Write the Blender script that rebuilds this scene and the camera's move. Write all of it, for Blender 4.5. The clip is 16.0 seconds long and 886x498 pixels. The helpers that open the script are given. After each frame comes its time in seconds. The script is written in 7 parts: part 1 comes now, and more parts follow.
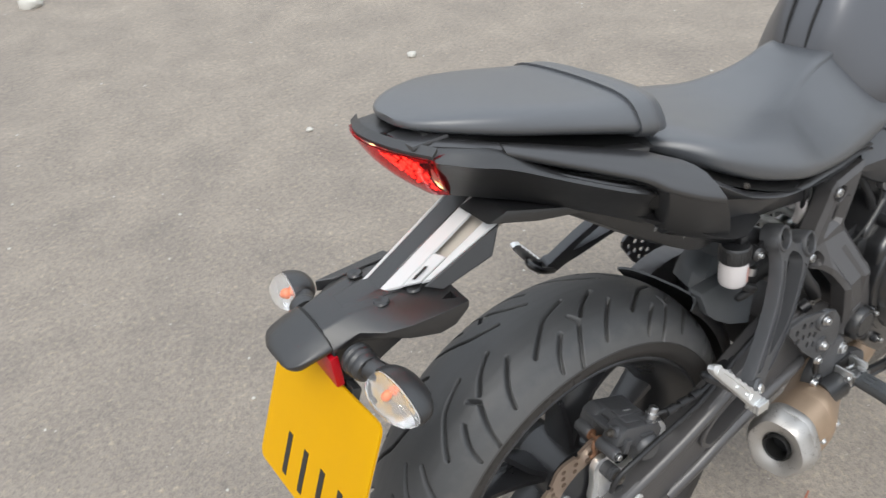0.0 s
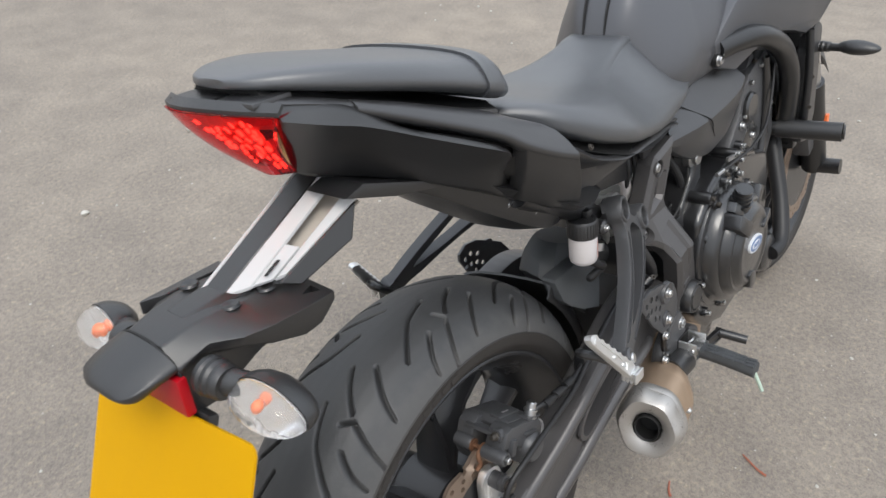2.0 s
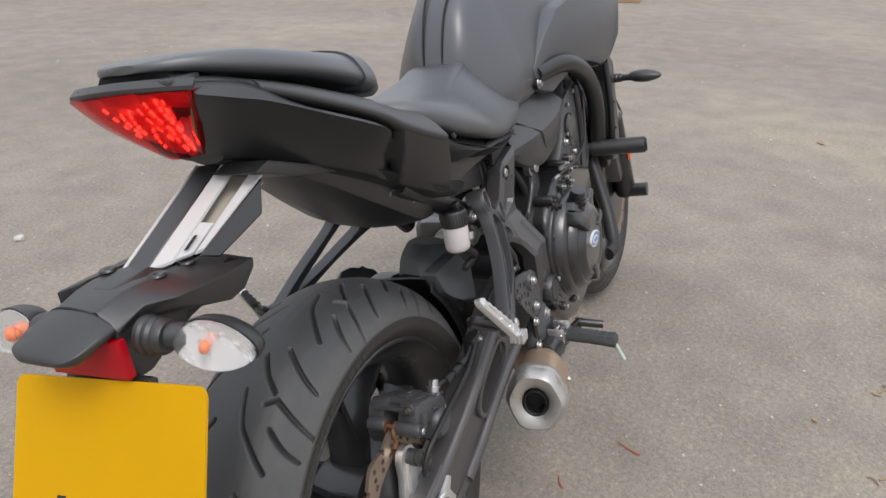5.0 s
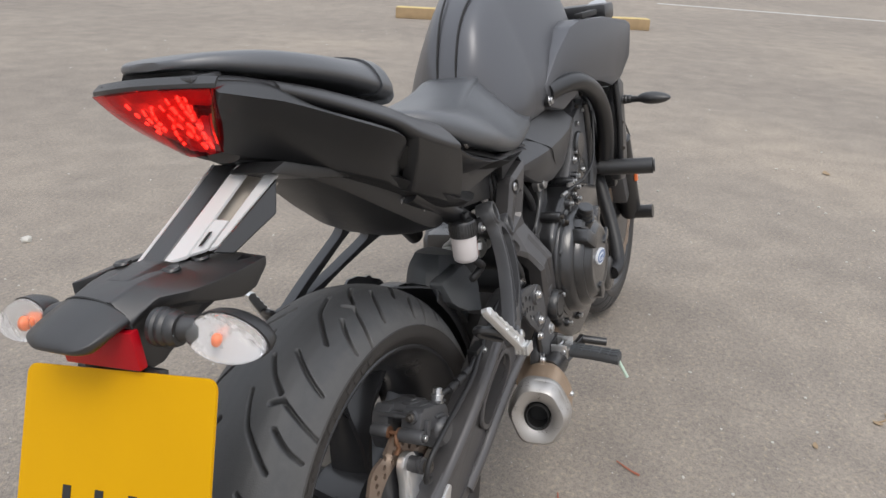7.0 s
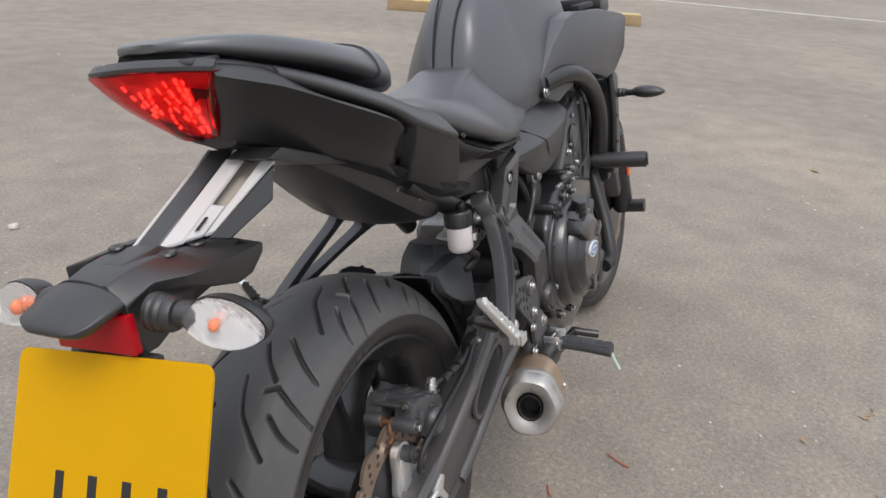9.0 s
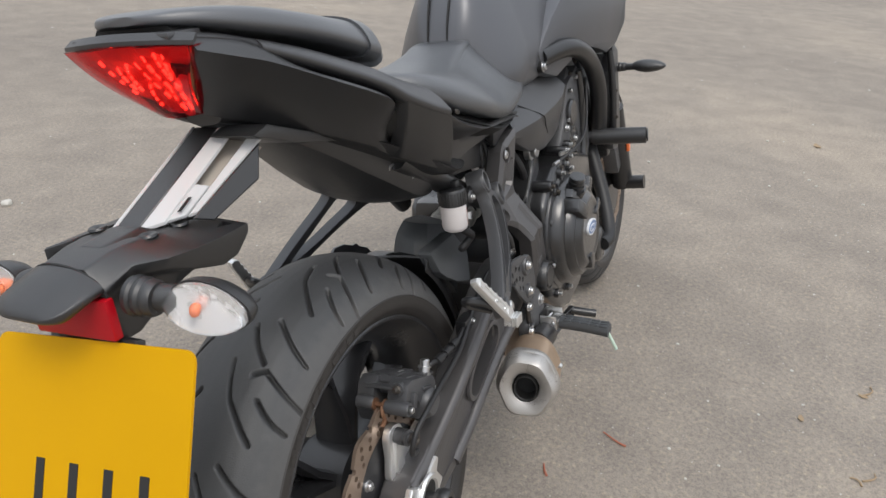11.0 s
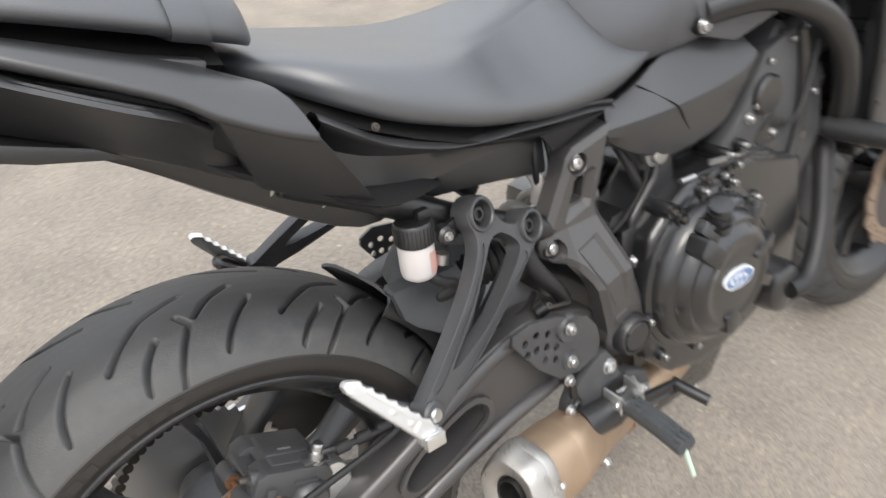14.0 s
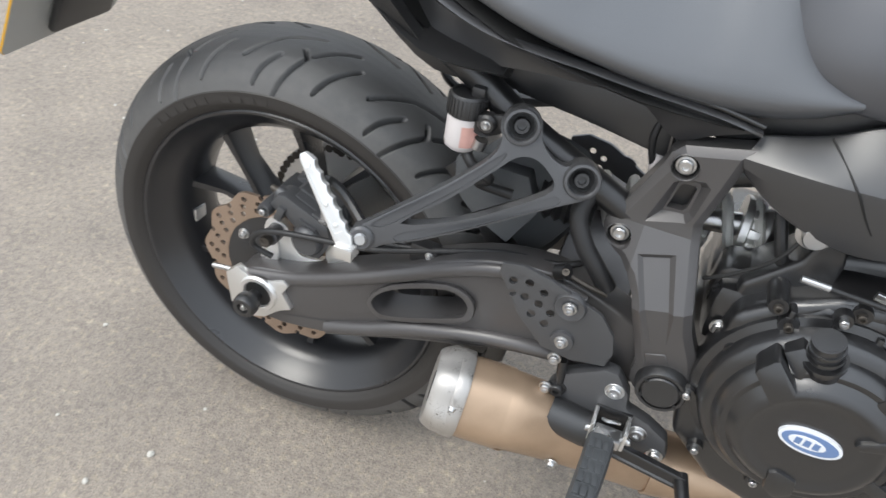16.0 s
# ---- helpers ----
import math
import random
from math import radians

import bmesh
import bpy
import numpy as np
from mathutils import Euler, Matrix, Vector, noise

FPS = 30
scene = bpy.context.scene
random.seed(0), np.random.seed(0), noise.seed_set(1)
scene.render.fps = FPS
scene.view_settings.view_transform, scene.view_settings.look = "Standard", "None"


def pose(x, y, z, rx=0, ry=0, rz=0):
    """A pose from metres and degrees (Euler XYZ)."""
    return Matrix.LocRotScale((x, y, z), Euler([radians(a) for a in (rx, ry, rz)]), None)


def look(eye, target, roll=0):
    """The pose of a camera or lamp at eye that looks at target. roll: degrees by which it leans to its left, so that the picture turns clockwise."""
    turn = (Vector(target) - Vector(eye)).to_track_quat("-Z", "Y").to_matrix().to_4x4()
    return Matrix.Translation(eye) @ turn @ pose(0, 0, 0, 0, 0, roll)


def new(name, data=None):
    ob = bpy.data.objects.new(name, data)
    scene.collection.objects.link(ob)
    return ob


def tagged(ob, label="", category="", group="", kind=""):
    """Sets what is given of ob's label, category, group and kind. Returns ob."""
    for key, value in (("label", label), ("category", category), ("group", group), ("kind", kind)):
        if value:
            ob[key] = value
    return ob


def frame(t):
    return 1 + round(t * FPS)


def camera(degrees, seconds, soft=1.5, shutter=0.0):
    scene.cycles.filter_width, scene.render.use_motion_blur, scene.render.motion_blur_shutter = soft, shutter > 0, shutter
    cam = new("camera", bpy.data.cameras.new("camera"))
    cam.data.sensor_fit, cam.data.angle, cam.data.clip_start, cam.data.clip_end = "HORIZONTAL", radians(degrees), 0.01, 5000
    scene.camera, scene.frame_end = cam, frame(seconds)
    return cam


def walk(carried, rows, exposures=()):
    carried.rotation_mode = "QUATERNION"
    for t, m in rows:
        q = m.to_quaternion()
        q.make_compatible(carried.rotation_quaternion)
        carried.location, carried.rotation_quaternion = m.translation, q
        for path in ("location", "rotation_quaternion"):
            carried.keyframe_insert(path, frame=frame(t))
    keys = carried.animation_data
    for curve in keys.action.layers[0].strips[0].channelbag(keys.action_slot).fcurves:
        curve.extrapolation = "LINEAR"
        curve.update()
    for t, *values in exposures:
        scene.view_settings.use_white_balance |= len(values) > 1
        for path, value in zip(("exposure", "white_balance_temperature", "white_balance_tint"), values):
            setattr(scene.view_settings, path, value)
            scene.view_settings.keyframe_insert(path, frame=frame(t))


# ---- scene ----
# ---- camera and walk ----
cam = camera(61.4, 16.0, soft=1.5, shutter=0.5)
PATH = [
    (0, (-0.4948, -0.4123, 1.3312), (-0.0890, 0.2279, 0.6790), -2.07),
    (0.5, (-0.5345, -0.3947, 1.3221), (-0.0458, 0.1992, 0.6830), -0.00),
    (1, (-0.5545, -0.3844, 1.3061), (0.0086, 0.1570, 0.6818), 1.82),
    (1.5, (-0.5635, -0.3622, 1.2477), (0.0574, 0.1420, 0.6476), 2.18),
    (2, (-0.5462, -0.3632, 1.1826), (0.1131, 0.1476, 0.6309), 1.79),
    (2.5, (-0.5155, -0.3729, 1.1374), (0.1730, 0.1236, 0.6087), -0.04),
    (3, (-0.6146, -0.3355, 1.1152), (0.1367, 0.0843, 0.6060), -0.08),
    (3.5, (-0.6546, -0.3246, 1.1123), (0.1302, 0.0568, 0.6237), 1.26),
    (4, (-0.6711, -0.3480, 1.0991), (0.1358, 0.0178, 0.6353), 0.74),
    (4.5, (-0.7023, -0.3756, 1.0892), (0.1210, -0.0157, 0.6501), 0.57),
    (5, (-0.7109, -0.3889, 1.0866), (0.1208, -0.0245, 0.6677), 0.76),
    (7.5, (-0.7306, -0.3838, 1.0723), (0.1112, -0.0135, 0.6796), 2.92),
    (8, (-0.7319, -0.3752, 1.0695), (0.1112, -0.0113, 0.6736), 3.34),
    (8.5, (-0.7306, -0.3744, 1.0689), (0.1133, -0.0160, 0.6698), 3.64),
    (9, (-0.7308, -0.3776, 1.0689), (0.1130, -0.0216, 0.6673), 3.68),
    (11.5, (-0.6822, -0.3763, 1.0646), (0.1382, -0.0236, 0.6145), 3.60),
    (12, (-0.6173, -0.3809, 1.0639), (0.1839, -0.0145, 0.5908), 2.77),
    (12.5, (-0.5008, -0.4004, 1.0711), (0.3010, -0.0122, 0.6168), 3.24),
    (13, (-0.4580, -0.3350, 1.0706), (0.3095, 0.0434, 0.5530), 2.24),
    (13.5, (-0.3189, -0.3950, 1.0955), (0.3131, 0.1229, 0.5190), -0.38),
    (14, (-0.1021, -0.4948, 1.1055), (0.3721, 0.1431, 0.4986), 0.54),
    (14.5, (0.0674, -0.4623, 1.0836), (0.2841, 0.2804, 0.4501), 0.02),
    (15, (0.2250, -0.5191, 1.1166), (0.1836, 0.2231, 0.4477), 0.44),
    (15.5, (0.3724, -0.5741, 1.1130), (0.2283, 0.0993, 0.3879), 5.26),
    (16, (0.4248, -0.6008, 1.1242), (0.2116, 0.0471, 0.3929), 5.37),
]
walk(cam, [(t, look(eye, target, roll)) for t, eye, target, roll in PATH],
     exposures=[(0, 0.48, 6500, 8), (1, 0.4, 6500, 8), (2, 0.4, 6500, 9), (2.5, 0.5, 6500, 10), (3, 0.42, 6500, 10), (3.5, 0.32, 6500, 10), (5, 0.24, 6600, 11), (9, 0.22, 6600, 11), (12.5, 0.38, 6600, 9), (13, 0.5, 6600, 9), (13.5, 0.62, 6700, 10), (14.5, 1.02, 6800, 9), (15, 0.97, 6850, 9), (15.5, 0.74, 6500, 8), (16, 0.69, 6450, 8)])

# ---- world, sun, exposure ----
SUN_EL, SUN_AZ = 58.0, -140.0
world = bpy.data.worlds.new("overcast_sky")
scene.world = world
world.use_nodes = True
wn, wl = world.node_tree.nodes, world.node_tree.links
sky = wn.new("ShaderNodeTexSky")
sky.sky_type = "NISHITA"
sky.sun_disc = False
sky.sun_elevation = radians(SUN_EL)
sky.sun_rotation = radians(90 - SUN_AZ)
sky.air_density, sky.dust_density, sky.ozone_density = 1.0, 5.0, 1.0
soft_sky = wn.new("ShaderNodeMix")
soft_sky.data_type = "RGBA"
soft_sky.inputs[0].default_value = 0.85
# the cloud cover: twice as bright overhead as at the horizon
sky_dir, sky_parts, cloud = wn.new("ShaderNodeTexCoord"), wn.new("ShaderNodeSeparateXYZ"), wn.new("ShaderNodeMix")
cloud.data_type = "RGBA"
cloud.inputs[6].default_value = (6.0, 6.1, 6.3, 1)
cloud.inputs[7].default_value = (10.9, 11.75, 13.1, 1)
wl.new(sky_dir.outputs["Generated"], sky_parts.inputs[0])
wl.new(sky_parts.outputs[2], cloud.inputs[0])
wl.new(cloud.outputs[2], soft_sky.inputs[7])
wl.new(sky.outputs[0], soft_sky.inputs[6])
wl.new(soft_sky.outputs[2], wn["Background"].inputs[0])
wn["Background"].inputs[1].default_value = 0.105
sun_data = bpy.data.lights.new("sun", "SUN")
sun_data.energy, sun_data.angle, sun_data.color = 1.0, radians(25), (1.0, 0.96, 0.9)
sun = new("sun", sun_data)
sun.matrix_world = look((0, 0, 0), (-math.cos(radians(SUN_EL)) * math.cos(radians(SUN_AZ)),
                                    -math.cos(radians(SUN_EL)) * math.sin(radians(SUN_AZ)), -math.sin(radians(SUN_EL))))
sun.location = (0, 0, 20)


# ---- materials ----
def material(name, colour, rough=0.5, metal=0.0, grain=900.0, bump=0.1, mottle=0.15, coat=0.0, blotch=9.0, spec=0.5, wear=0.0, coat_rough=0.25):
    """Principled surface whose colour and gloss vary at two scales, with a fine relief."""
    m = bpy.data.materials.new(name)
    m.use_nodes = True
    n, l = m.node_tree.nodes, m.node_tree.links
    b = n["Principled BSDF"]
    b.inputs["Metallic"].default_value = metal
    b.inputs["Coat Weight"].default_value = coat
    b.inputs["Coat Roughness"].default_value = coat_rough
    b.inputs["Specular IOR Level"].default_value = spec
    tc = n.new("ShaderNodeTexCoord")
    big, small = n.new("ShaderNodeTexNoise"), n.new("ShaderNodeTexNoise")
    big.inputs["Scale"].default_value, big.inputs["Detail"].default_value = blotch, 6
    small.inputs["Scale"].default_value, small.inputs["Detail"].default_value = grain, 3
    for node in (big, small):
        l.new(tc.outputs["Object"], node.inputs["Vector"])
    mix = n.new("ShaderNodeMix")
    mix.data_type = "RGBA"
    lo, hi = 1 - mottle, 1 + mottle
    mix.inputs[6].default_value = (*[c * lo for c in colour], 1)
    mix.inputs[7].default_value = (*[min(1, c * hi + wear) for c in colour], 1)
    l.new(big.outputs[0], mix.inputs[0])
    l.new(mix.outputs[2], b.inputs["Base Color"])
    rr = n.new("ShaderNodeMapRange")
    rr.inputs[3].default_value, rr.inputs[4].default_value = max(0.03, rough - 0.1), min(1, rough + 0.1)
    l.new(big.outputs[0], rr.inputs[0])
    l.new(rr.outputs[0], b.inputs["Roughness"])
    bp = n.new("ShaderNodeBump")
    bp.inputs["Strength"].default_value, bp.inputs["Distance"].default_value = bump, 0.0015
    l.new(small.outputs[0], bp.inputs["Height"])
    l.new(bp.outputs[0], b.inputs["Normal"])
    return m


M_PLASTIC = material("textured_black_plastic", (0.018, 0.018, 0.019), 0.37, bump=0.16, grain=1400, spec=0.9)
M_PANEL = material("satin_charcoal_panel", (0.03, 0.03, 0.032), 0.36, bump=0.05, spec=1.0)
M_TANK = material("matt_grey_tank_paint", (0.105, 0.108, 0.118), 0.36, bump=0.03, mottle=0.06, metal=0.35, spec=0.8)
M_SEAT = material("grained_seat_vinyl", (0.06, 0.064, 0.071), 0.38, coat=0.5, coat_rough=0.42, spec=1.0, bump=0.2, grain=1100, mottle=0.1)
M_RUBBER = material("tyre_rubber", (0.047, 0.048, 0.05), 0.53, spec=0.68, bump=0.25, grain=700, mottle=0.25, blotch=22)
M_SIDEWALL = material("tyre_sidewall_rubber", (0.032, 0.029, 0.027), 0.52, bump=0.1)
M_HOSE = material("black_hose_rubber", (0.02, 0.02, 0.021), 0.45)
M_FRAME = material("black_frame_steel", (0.013, 0.013, 0.014), 0.32, spec=0.8, bump=0.06)
M_BRACKET = material("dark_cast_bracket", (0.075, 0.076, 0.08), 0.42, metal=0.25, spec=0.8, bump=0.12)
M_SWING = material("grey_swingarm_paint", (0.088, 0.084, 0.084), 0.36, metal=0.3, spec=0.8, bump=0.06)
M_ENGINE = material("black_engine_casting", (0.013, 0.013, 0.014), 0.3, spec=0.7, bump=0.14, coat=0.7, coat_rough=0.15)
# Near-black: carries the shade inside recesses; also colours stripes, seams and black trim.
M_DARK = material("black_trim_and_recess_shade", (0.01, 0.01, 0.01), 0.6)
M_WHEEL = material("black_wheel_enamel", (0.022, 0.022, 0.024), 0.3, spec=0.6, bump=0.05, coat=0.25)
M_ALU = material("bare_aluminium", (0.84, 0.84, 0.83), 0.38, metal=0.9, bump=0.12, mottle=0.12)
M_STEEL = material("zinc_bolt_steel", (0.6, 0.6, 0.6), 0.3, metal=1.0)
M_ENDCAP = material("satin_steel_endcap", (0.52, 0.5, 0.475), 0.44, metal=0.85, bump=0.1, mottle=0.2)
M_EXHAUST = material("heat_tanned_exhaust_steel", (0.48, 0.35, 0.245), 0.4, metal=0.65, bump=0.08, mottle=0.15)
M_DISC = material("brake_disc_steel", (0.42, 0.32, 0.25), 0.36, metal=0.75, grain=500, bump=0.12)
M_RUST = material("rusty_pin_steel", (0.2, 0.1, 0.055), 0.6, metal=0.4, mottle=0.4)
M_WHITEARM = material("pale_brushed_plate", (0.6, 0.6, 0.6), 0.55, spec=0.25, mottle=0.1)
M_CREAM = material("translucent_fluid_bottle", (0.64, 0.6, 0.59), 0.35, bump=0.04, mottle=0.05)
M_PINK = material("pale_red_level_label", (0.62, 0.36, 0.31), 0.45, bump=0.03, mottle=0.2, blotch=60)
M_YELLOW = material("yellow_plate_sheet", (0.66, 0.345, 0.0), 0.5, bump=0.02, mottle=0.06, spec=0.15)
M_PLATEBACK = material("grey_plate_back", (0.42, 0.42, 0.4), 0.5)
M_INK = material("black_plate_ink", (0.02, 0.02, 0.02), 0.5)
M_BADGE = material("white_badge_enamel", (0.75, 0.77, 0.8), 0.3, mottle=0.05)
M_NAVY = material("blue_badge_print", (0.14, 0.22, 0.4), 0.35)
M_ORANGE = material("amber_bulb", (0.9, 0.2, 0.06), 0.3)
M_SPRING = material("pale_spring_paint", (0.5, 0.5, 0.48), 0.4)
M_CHAIN = material("oily_chain_steel", (0.09, 0.08, 0.07), 0.5, metal=0.7)
M_WOOD = material("weathered_timber", (0.38, 0.27, 0.15), 0.8, mottle=0.3)
M_KERBPAINT = material("faded_yellow_paint", (0.6, 0.46, 0.2), 0.8, mottle=0.3)
# Tan of the ground, put into the colour of the hanger's inner plate.
M_TANPLATE = material("tan_tinted_plate", (0.5, 0.45, 0.39), 0.45, metal=0.1)
M_TWIG = material("reddish_twig_bark", (0.4, 0.13, 0.08), 0.8, mottle=0.3)
M_LEAF = material("dry_leaf_scrap", (0.35, 0.25, 0.15), 0.8, mottle=0.3)
M_STONE = material("pale_pebble", (0.55, 0.53, 0.48), 0.8, mottle=0.3)
M_LINE = material("worn_white_road_paint", (0.55, 0.55, 0.53), 0.8, mottle=0.25, blotch=3)
M_PADRUBBER = material("worn_peg_rubber", (0.06, 0.064, 0.068), 0.55, mottle=0.2, blotch=40)
M_FEELER = material("pale_green_feeler", (0.5, 0.62, 0.52), 0.4)


def sooted(m, dark, scale, low, high):
    """Sparse specks of soot and road dirt over a surface."""
    n, l = m.node_tree.nodes, m.node_tree.links
    b = n["Principled BSDF"]
    old = b.inputs["Base Color"].links[0].from_socket
    tc, nz, big, mul, band, mix = n.new("ShaderNodeTexCoord"), n.new("ShaderNodeTexNoise"), n.new("ShaderNodeTexNoise"), n.new("ShaderNodeMath"), n.new("ShaderNodeMapRange"), n.new("ShaderNodeMix")
    nz.inputs["Scale"].default_value, nz.inputs["Detail"].default_value = scale, 6
    big.inputs["Scale"].default_value, big.inputs["Detail"].default_value = scale * 0.08, 3
    mul.operation = "MULTIPLY"
    band.inputs[1].default_value, band.inputs[2].default_value = low, high
    mix.data_type = "RGBA"
    mix.inputs[7].default_value = (*dark, 1)
    for t in (nz, big):
        l.new(tc.outputs["Object"], t.inputs["Vector"])
    l.new(nz.outputs[0], mul.inputs[0])
    l.new(big.outputs[0], mul.inputs[1])
    l.new(mul.outputs[0], band.inputs[0])
    l.new(band.outputs[0], mix.inputs[0])
    l.new(old, mix.inputs[6])
    l.new(mix.outputs[2], b.inputs["Base Color"])


sooted(M_ENDCAP, (0.16, 0.14, 0.12), 700.0, 0.33, 0.42)
sooted(M_EXHAUST, (0.38, 0.275, 0.19), 22.0, 0.25, 0.5)


def lens_material(name, colour, rough=0.06, trans=0.97, cells=90.0, relief=0.05):
    m = bpy.data.materials.new(name)
    m.use_nodes = True
    n, l = m.node_tree.nodes, m.node_tree.links
    b = n["Principled BSDF"]
    b.inputs["Base Color"].default_value = (*colour, 1)
    b.inputs["Roughness"].default_value = rough
    b.inputs["IOR"].default_value = 1.3
    b.inputs["Transmission Weight"].default_value = trans
    tc, v, bp = n.new("ShaderNodeTexCoord"), n.new("ShaderNodeTexVoronoi"), n.new("ShaderNodeBump")
    v.inputs["Scale"].default_value = cells
    bp.inputs["Strength"].default_value, bp.inputs["Distance"].default_value = relief, 0.001
    l.new(tc.outputs["Object"], v.inputs["Vector"])
    l.new(v.outputs[0], bp.inputs["Height"])
    l.new(bp.outputs[0], b.inputs["Normal"])
    return m


M_REDLENS = lens_material("red_lamp_lens", (0.93, 0.03, 0.045))
M_REDREFLEX = material("red_reflex_reflector", (0.42, 0.004, 0.012), 0.35, spec=0.3, grain=500, bump=0.2)
M_CLEAR = lens_material("clear_indicator_lens", (0.95, 0.95, 0.95), rough=0.1, trans=0.93, cells=110.0, relief=0.35)
M_BOWL = material("white_lamp_bowl", (0.86, 0.86, 0.88), 0.28, metal=0.3, grain=260, bump=0.3, mottle=0.08, blotch=60)


M_LAMPBOWL = material("pale_lamp_bowl", (0.86, 0.84, 0.84), 0.3, metal=0.1, grain=260, bump=0.3, mottle=0.08, blotch=60)


def streak_material():
    m = material("glowing_streak", (0.9, 0.1, 0.03), 0.2)
    b = m.node_tree.nodes["Principled BSDF"]
    # Emission is put into the streaks to keep them bright behind the lens.
    b.inputs["Emission Color"].default_value = (1.0, 0.72, 0.3, 1)
    b.inputs["Emission Strength"].default_value = 3.0
    return m


M_STREAK = streak_material()


def dusty_shoulder(m):
    """Pale scuffed dust on the unworn outer bands of the tread."""
    n, l = m.node_tree.nodes, m.node_tree.links
    b = n["Principled BSDF"]
    old = b.inputs["Base Color"].links[0].from_socket
    tc, sep, ab, nz = n.new("ShaderNodeTexCoord"), n.new("ShaderNodeSeparateXYZ"), n.new("ShaderNodeMath"), n.new("ShaderNodeTexNoise")
    ab.operation = "ABSOLUTE"
    nz.inputs["Scale"].default_value, nz.inputs["Detail"].default_value = 55.0, 8
    add = n.new("ShaderNodeMath")
    add.operation, add.inputs[1].default_value = "MULTIPLY_ADD", 0.03
    band = n.new("ShaderNodeMapRange")
    band.inputs[1].default_value, band.inputs[2].default_value, band.inputs[4].default_value = 0.084, 0.1, 0.7
    mix = n.new("ShaderNodeMix")
    mix.data_type = "RGBA"
    mix.inputs[7].default_value = (0.095, 0.093, 0.09, 1)
    l.new(tc.outputs["Object"], sep.inputs[0])
    l.new(tc.outputs["Object"], nz.inputs["Vector"])
    l.new(sep.outputs[1], ab.inputs[0])
    l.new(nz.outputs[0], add.inputs[0])
    l.new(ab.outputs[0], add.inputs[2])
    l.new(add.outputs[0], band.inputs[0])
    l.new(band.outputs[0], mix.inputs[0])
    l.new(old, mix.inputs[6])
    l.new(mix.outputs[2], b.inputs["Base Color"])


dusty_shoulder(M_RUBBER)


def asphalt_material():
    m = bpy.data.materials.new("aged_asphalt")
    m.use_nodes = True
    n, l = m.node_tree.nodes, m.node_tree.links
    b = n["Principled BSDF"]
    b.inputs["Roughness"].default_value = 0.92
    b.inputs["Specular IOR Level"].default_value = 0.25
    tc = n.new("ShaderNodeTexCoord")

    def tex(kind, scale, detail=4.0):
        t = n.new(kind)
        t.inputs["Scale"].default_value = scale
        if "Detail" in t.inputs:
            t.inputs["Detail"].default_value = detail
        l.new(tc.outputs["Object"], t.inputs["Vector"])
        return t

    def ramp(src, stops):
        r = n.new("ShaderNodeValToRGB")
        while len(r.color_ramp.elements) < len(stops):
            r.color_ramp.elements.new(0.5)
        for e, (p, c) in zip(r.color_ramp.elements, stops):
            e.position, e.color = p, (*c, 1)
        l.new(src, r.inputs[0])
        return r.outputs[0]

    def blend(fac, a, c, mode="MIX"):
        x = n.new("ShaderNodeMix")
        x.data_type, x.blend_type = "RGBA", mode
        if isinstance(fac, float):
            x.inputs[0].default_value = fac
        else:
            l.new(fac, x.inputs[0])
        l.new(a, x.inputs[6])
        l.new(c, x.inputs[7])
        return x.outputs[2]

    patches = ramp(tex("ShaderNodeTexNoise", 0.4, 4).outputs[0], [(0.3, (0.2255, 0.201, 0.18)), (0.55, (0.262, 0.233, 0.206)), (0.75, (0.314, 0.275, 0.236))])
    stains = ramp(tex("ShaderNodeTexNoise", 5.0, 8).outputs[0], [(0.3, (0.87, 0.87, 0.875)), (0.68, (1.1, 1.09, 1.07))])
    chips = tex("ShaderNodeTexVoronoi", 230.0)
    chip_tone = ramp(chips.outputs["Color"], [(0.1, (0.62, 0.61, 0.6)), (0.5, (0.98, 0.97, 0.95)), (0.82, (1.12, 1.1, 1.06)), (0.93, (1.65, 1.62, 1.52))])
    fine = ramp(tex("ShaderNodeTexNoise", 420.0, 3).outputs[0], [(0.3, (0.74, 0.74, 0.74)), (0.7, (1.22, 1.22, 1.22))])
    col = blend(1.0, patches, stains, "MULTIPLY")
    col = blend(0.42, col, chip_tone, "MULTIPLY")
    col = blend(0.65, col, fine, "MULTIPLY")
    specks = ramp(tex("ShaderNodeTexNoise", 75.0, 5).outputs[0], [(0.36, (0.86, 0.86, 0.87)), (0.52, (1.0, 1.0, 1.0)), (0.63, (1.13, 1.11, 1.04)), (0.72, (1.55, 1.48, 1.3))])
    col = blend(0.75, col, specks, "MULTIPLY")
    l.new(col, b.inputs["Base Color"])
    bp, bp2 = n.new("ShaderNodeBump"), n.new("ShaderNodeBump")
    bp.inputs["Strength"].default_value, bp.inputs["Distance"].default_value = 0.55, 0.003
    bp2.inputs["Strength"].default_value, bp2.inputs["Distance"].default_value = 0.6, 0.0018
    l.new(chips.outputs["Distance"], bp.inputs["Height"])
    l.new(tex("ShaderNodeTexNoise", 300.0, 4).outputs[0], bp2.inputs["Height"])
    l.new(bp.outputs[0], bp2.inputs["Normal"])
    l.new(bp2.outputs[0], b.inputs["Normal"])
    return m


M_ASPHALT = asphalt_material()


# ---- mesh helpers ----
def holder(parent):
    """The thing or part under which a piece may hang: no deeper than thing > part > piece."""
    while parent is not None and parent.parent is not None and parent.parent.parent is not None:
        parent = parent.parent
    return parent


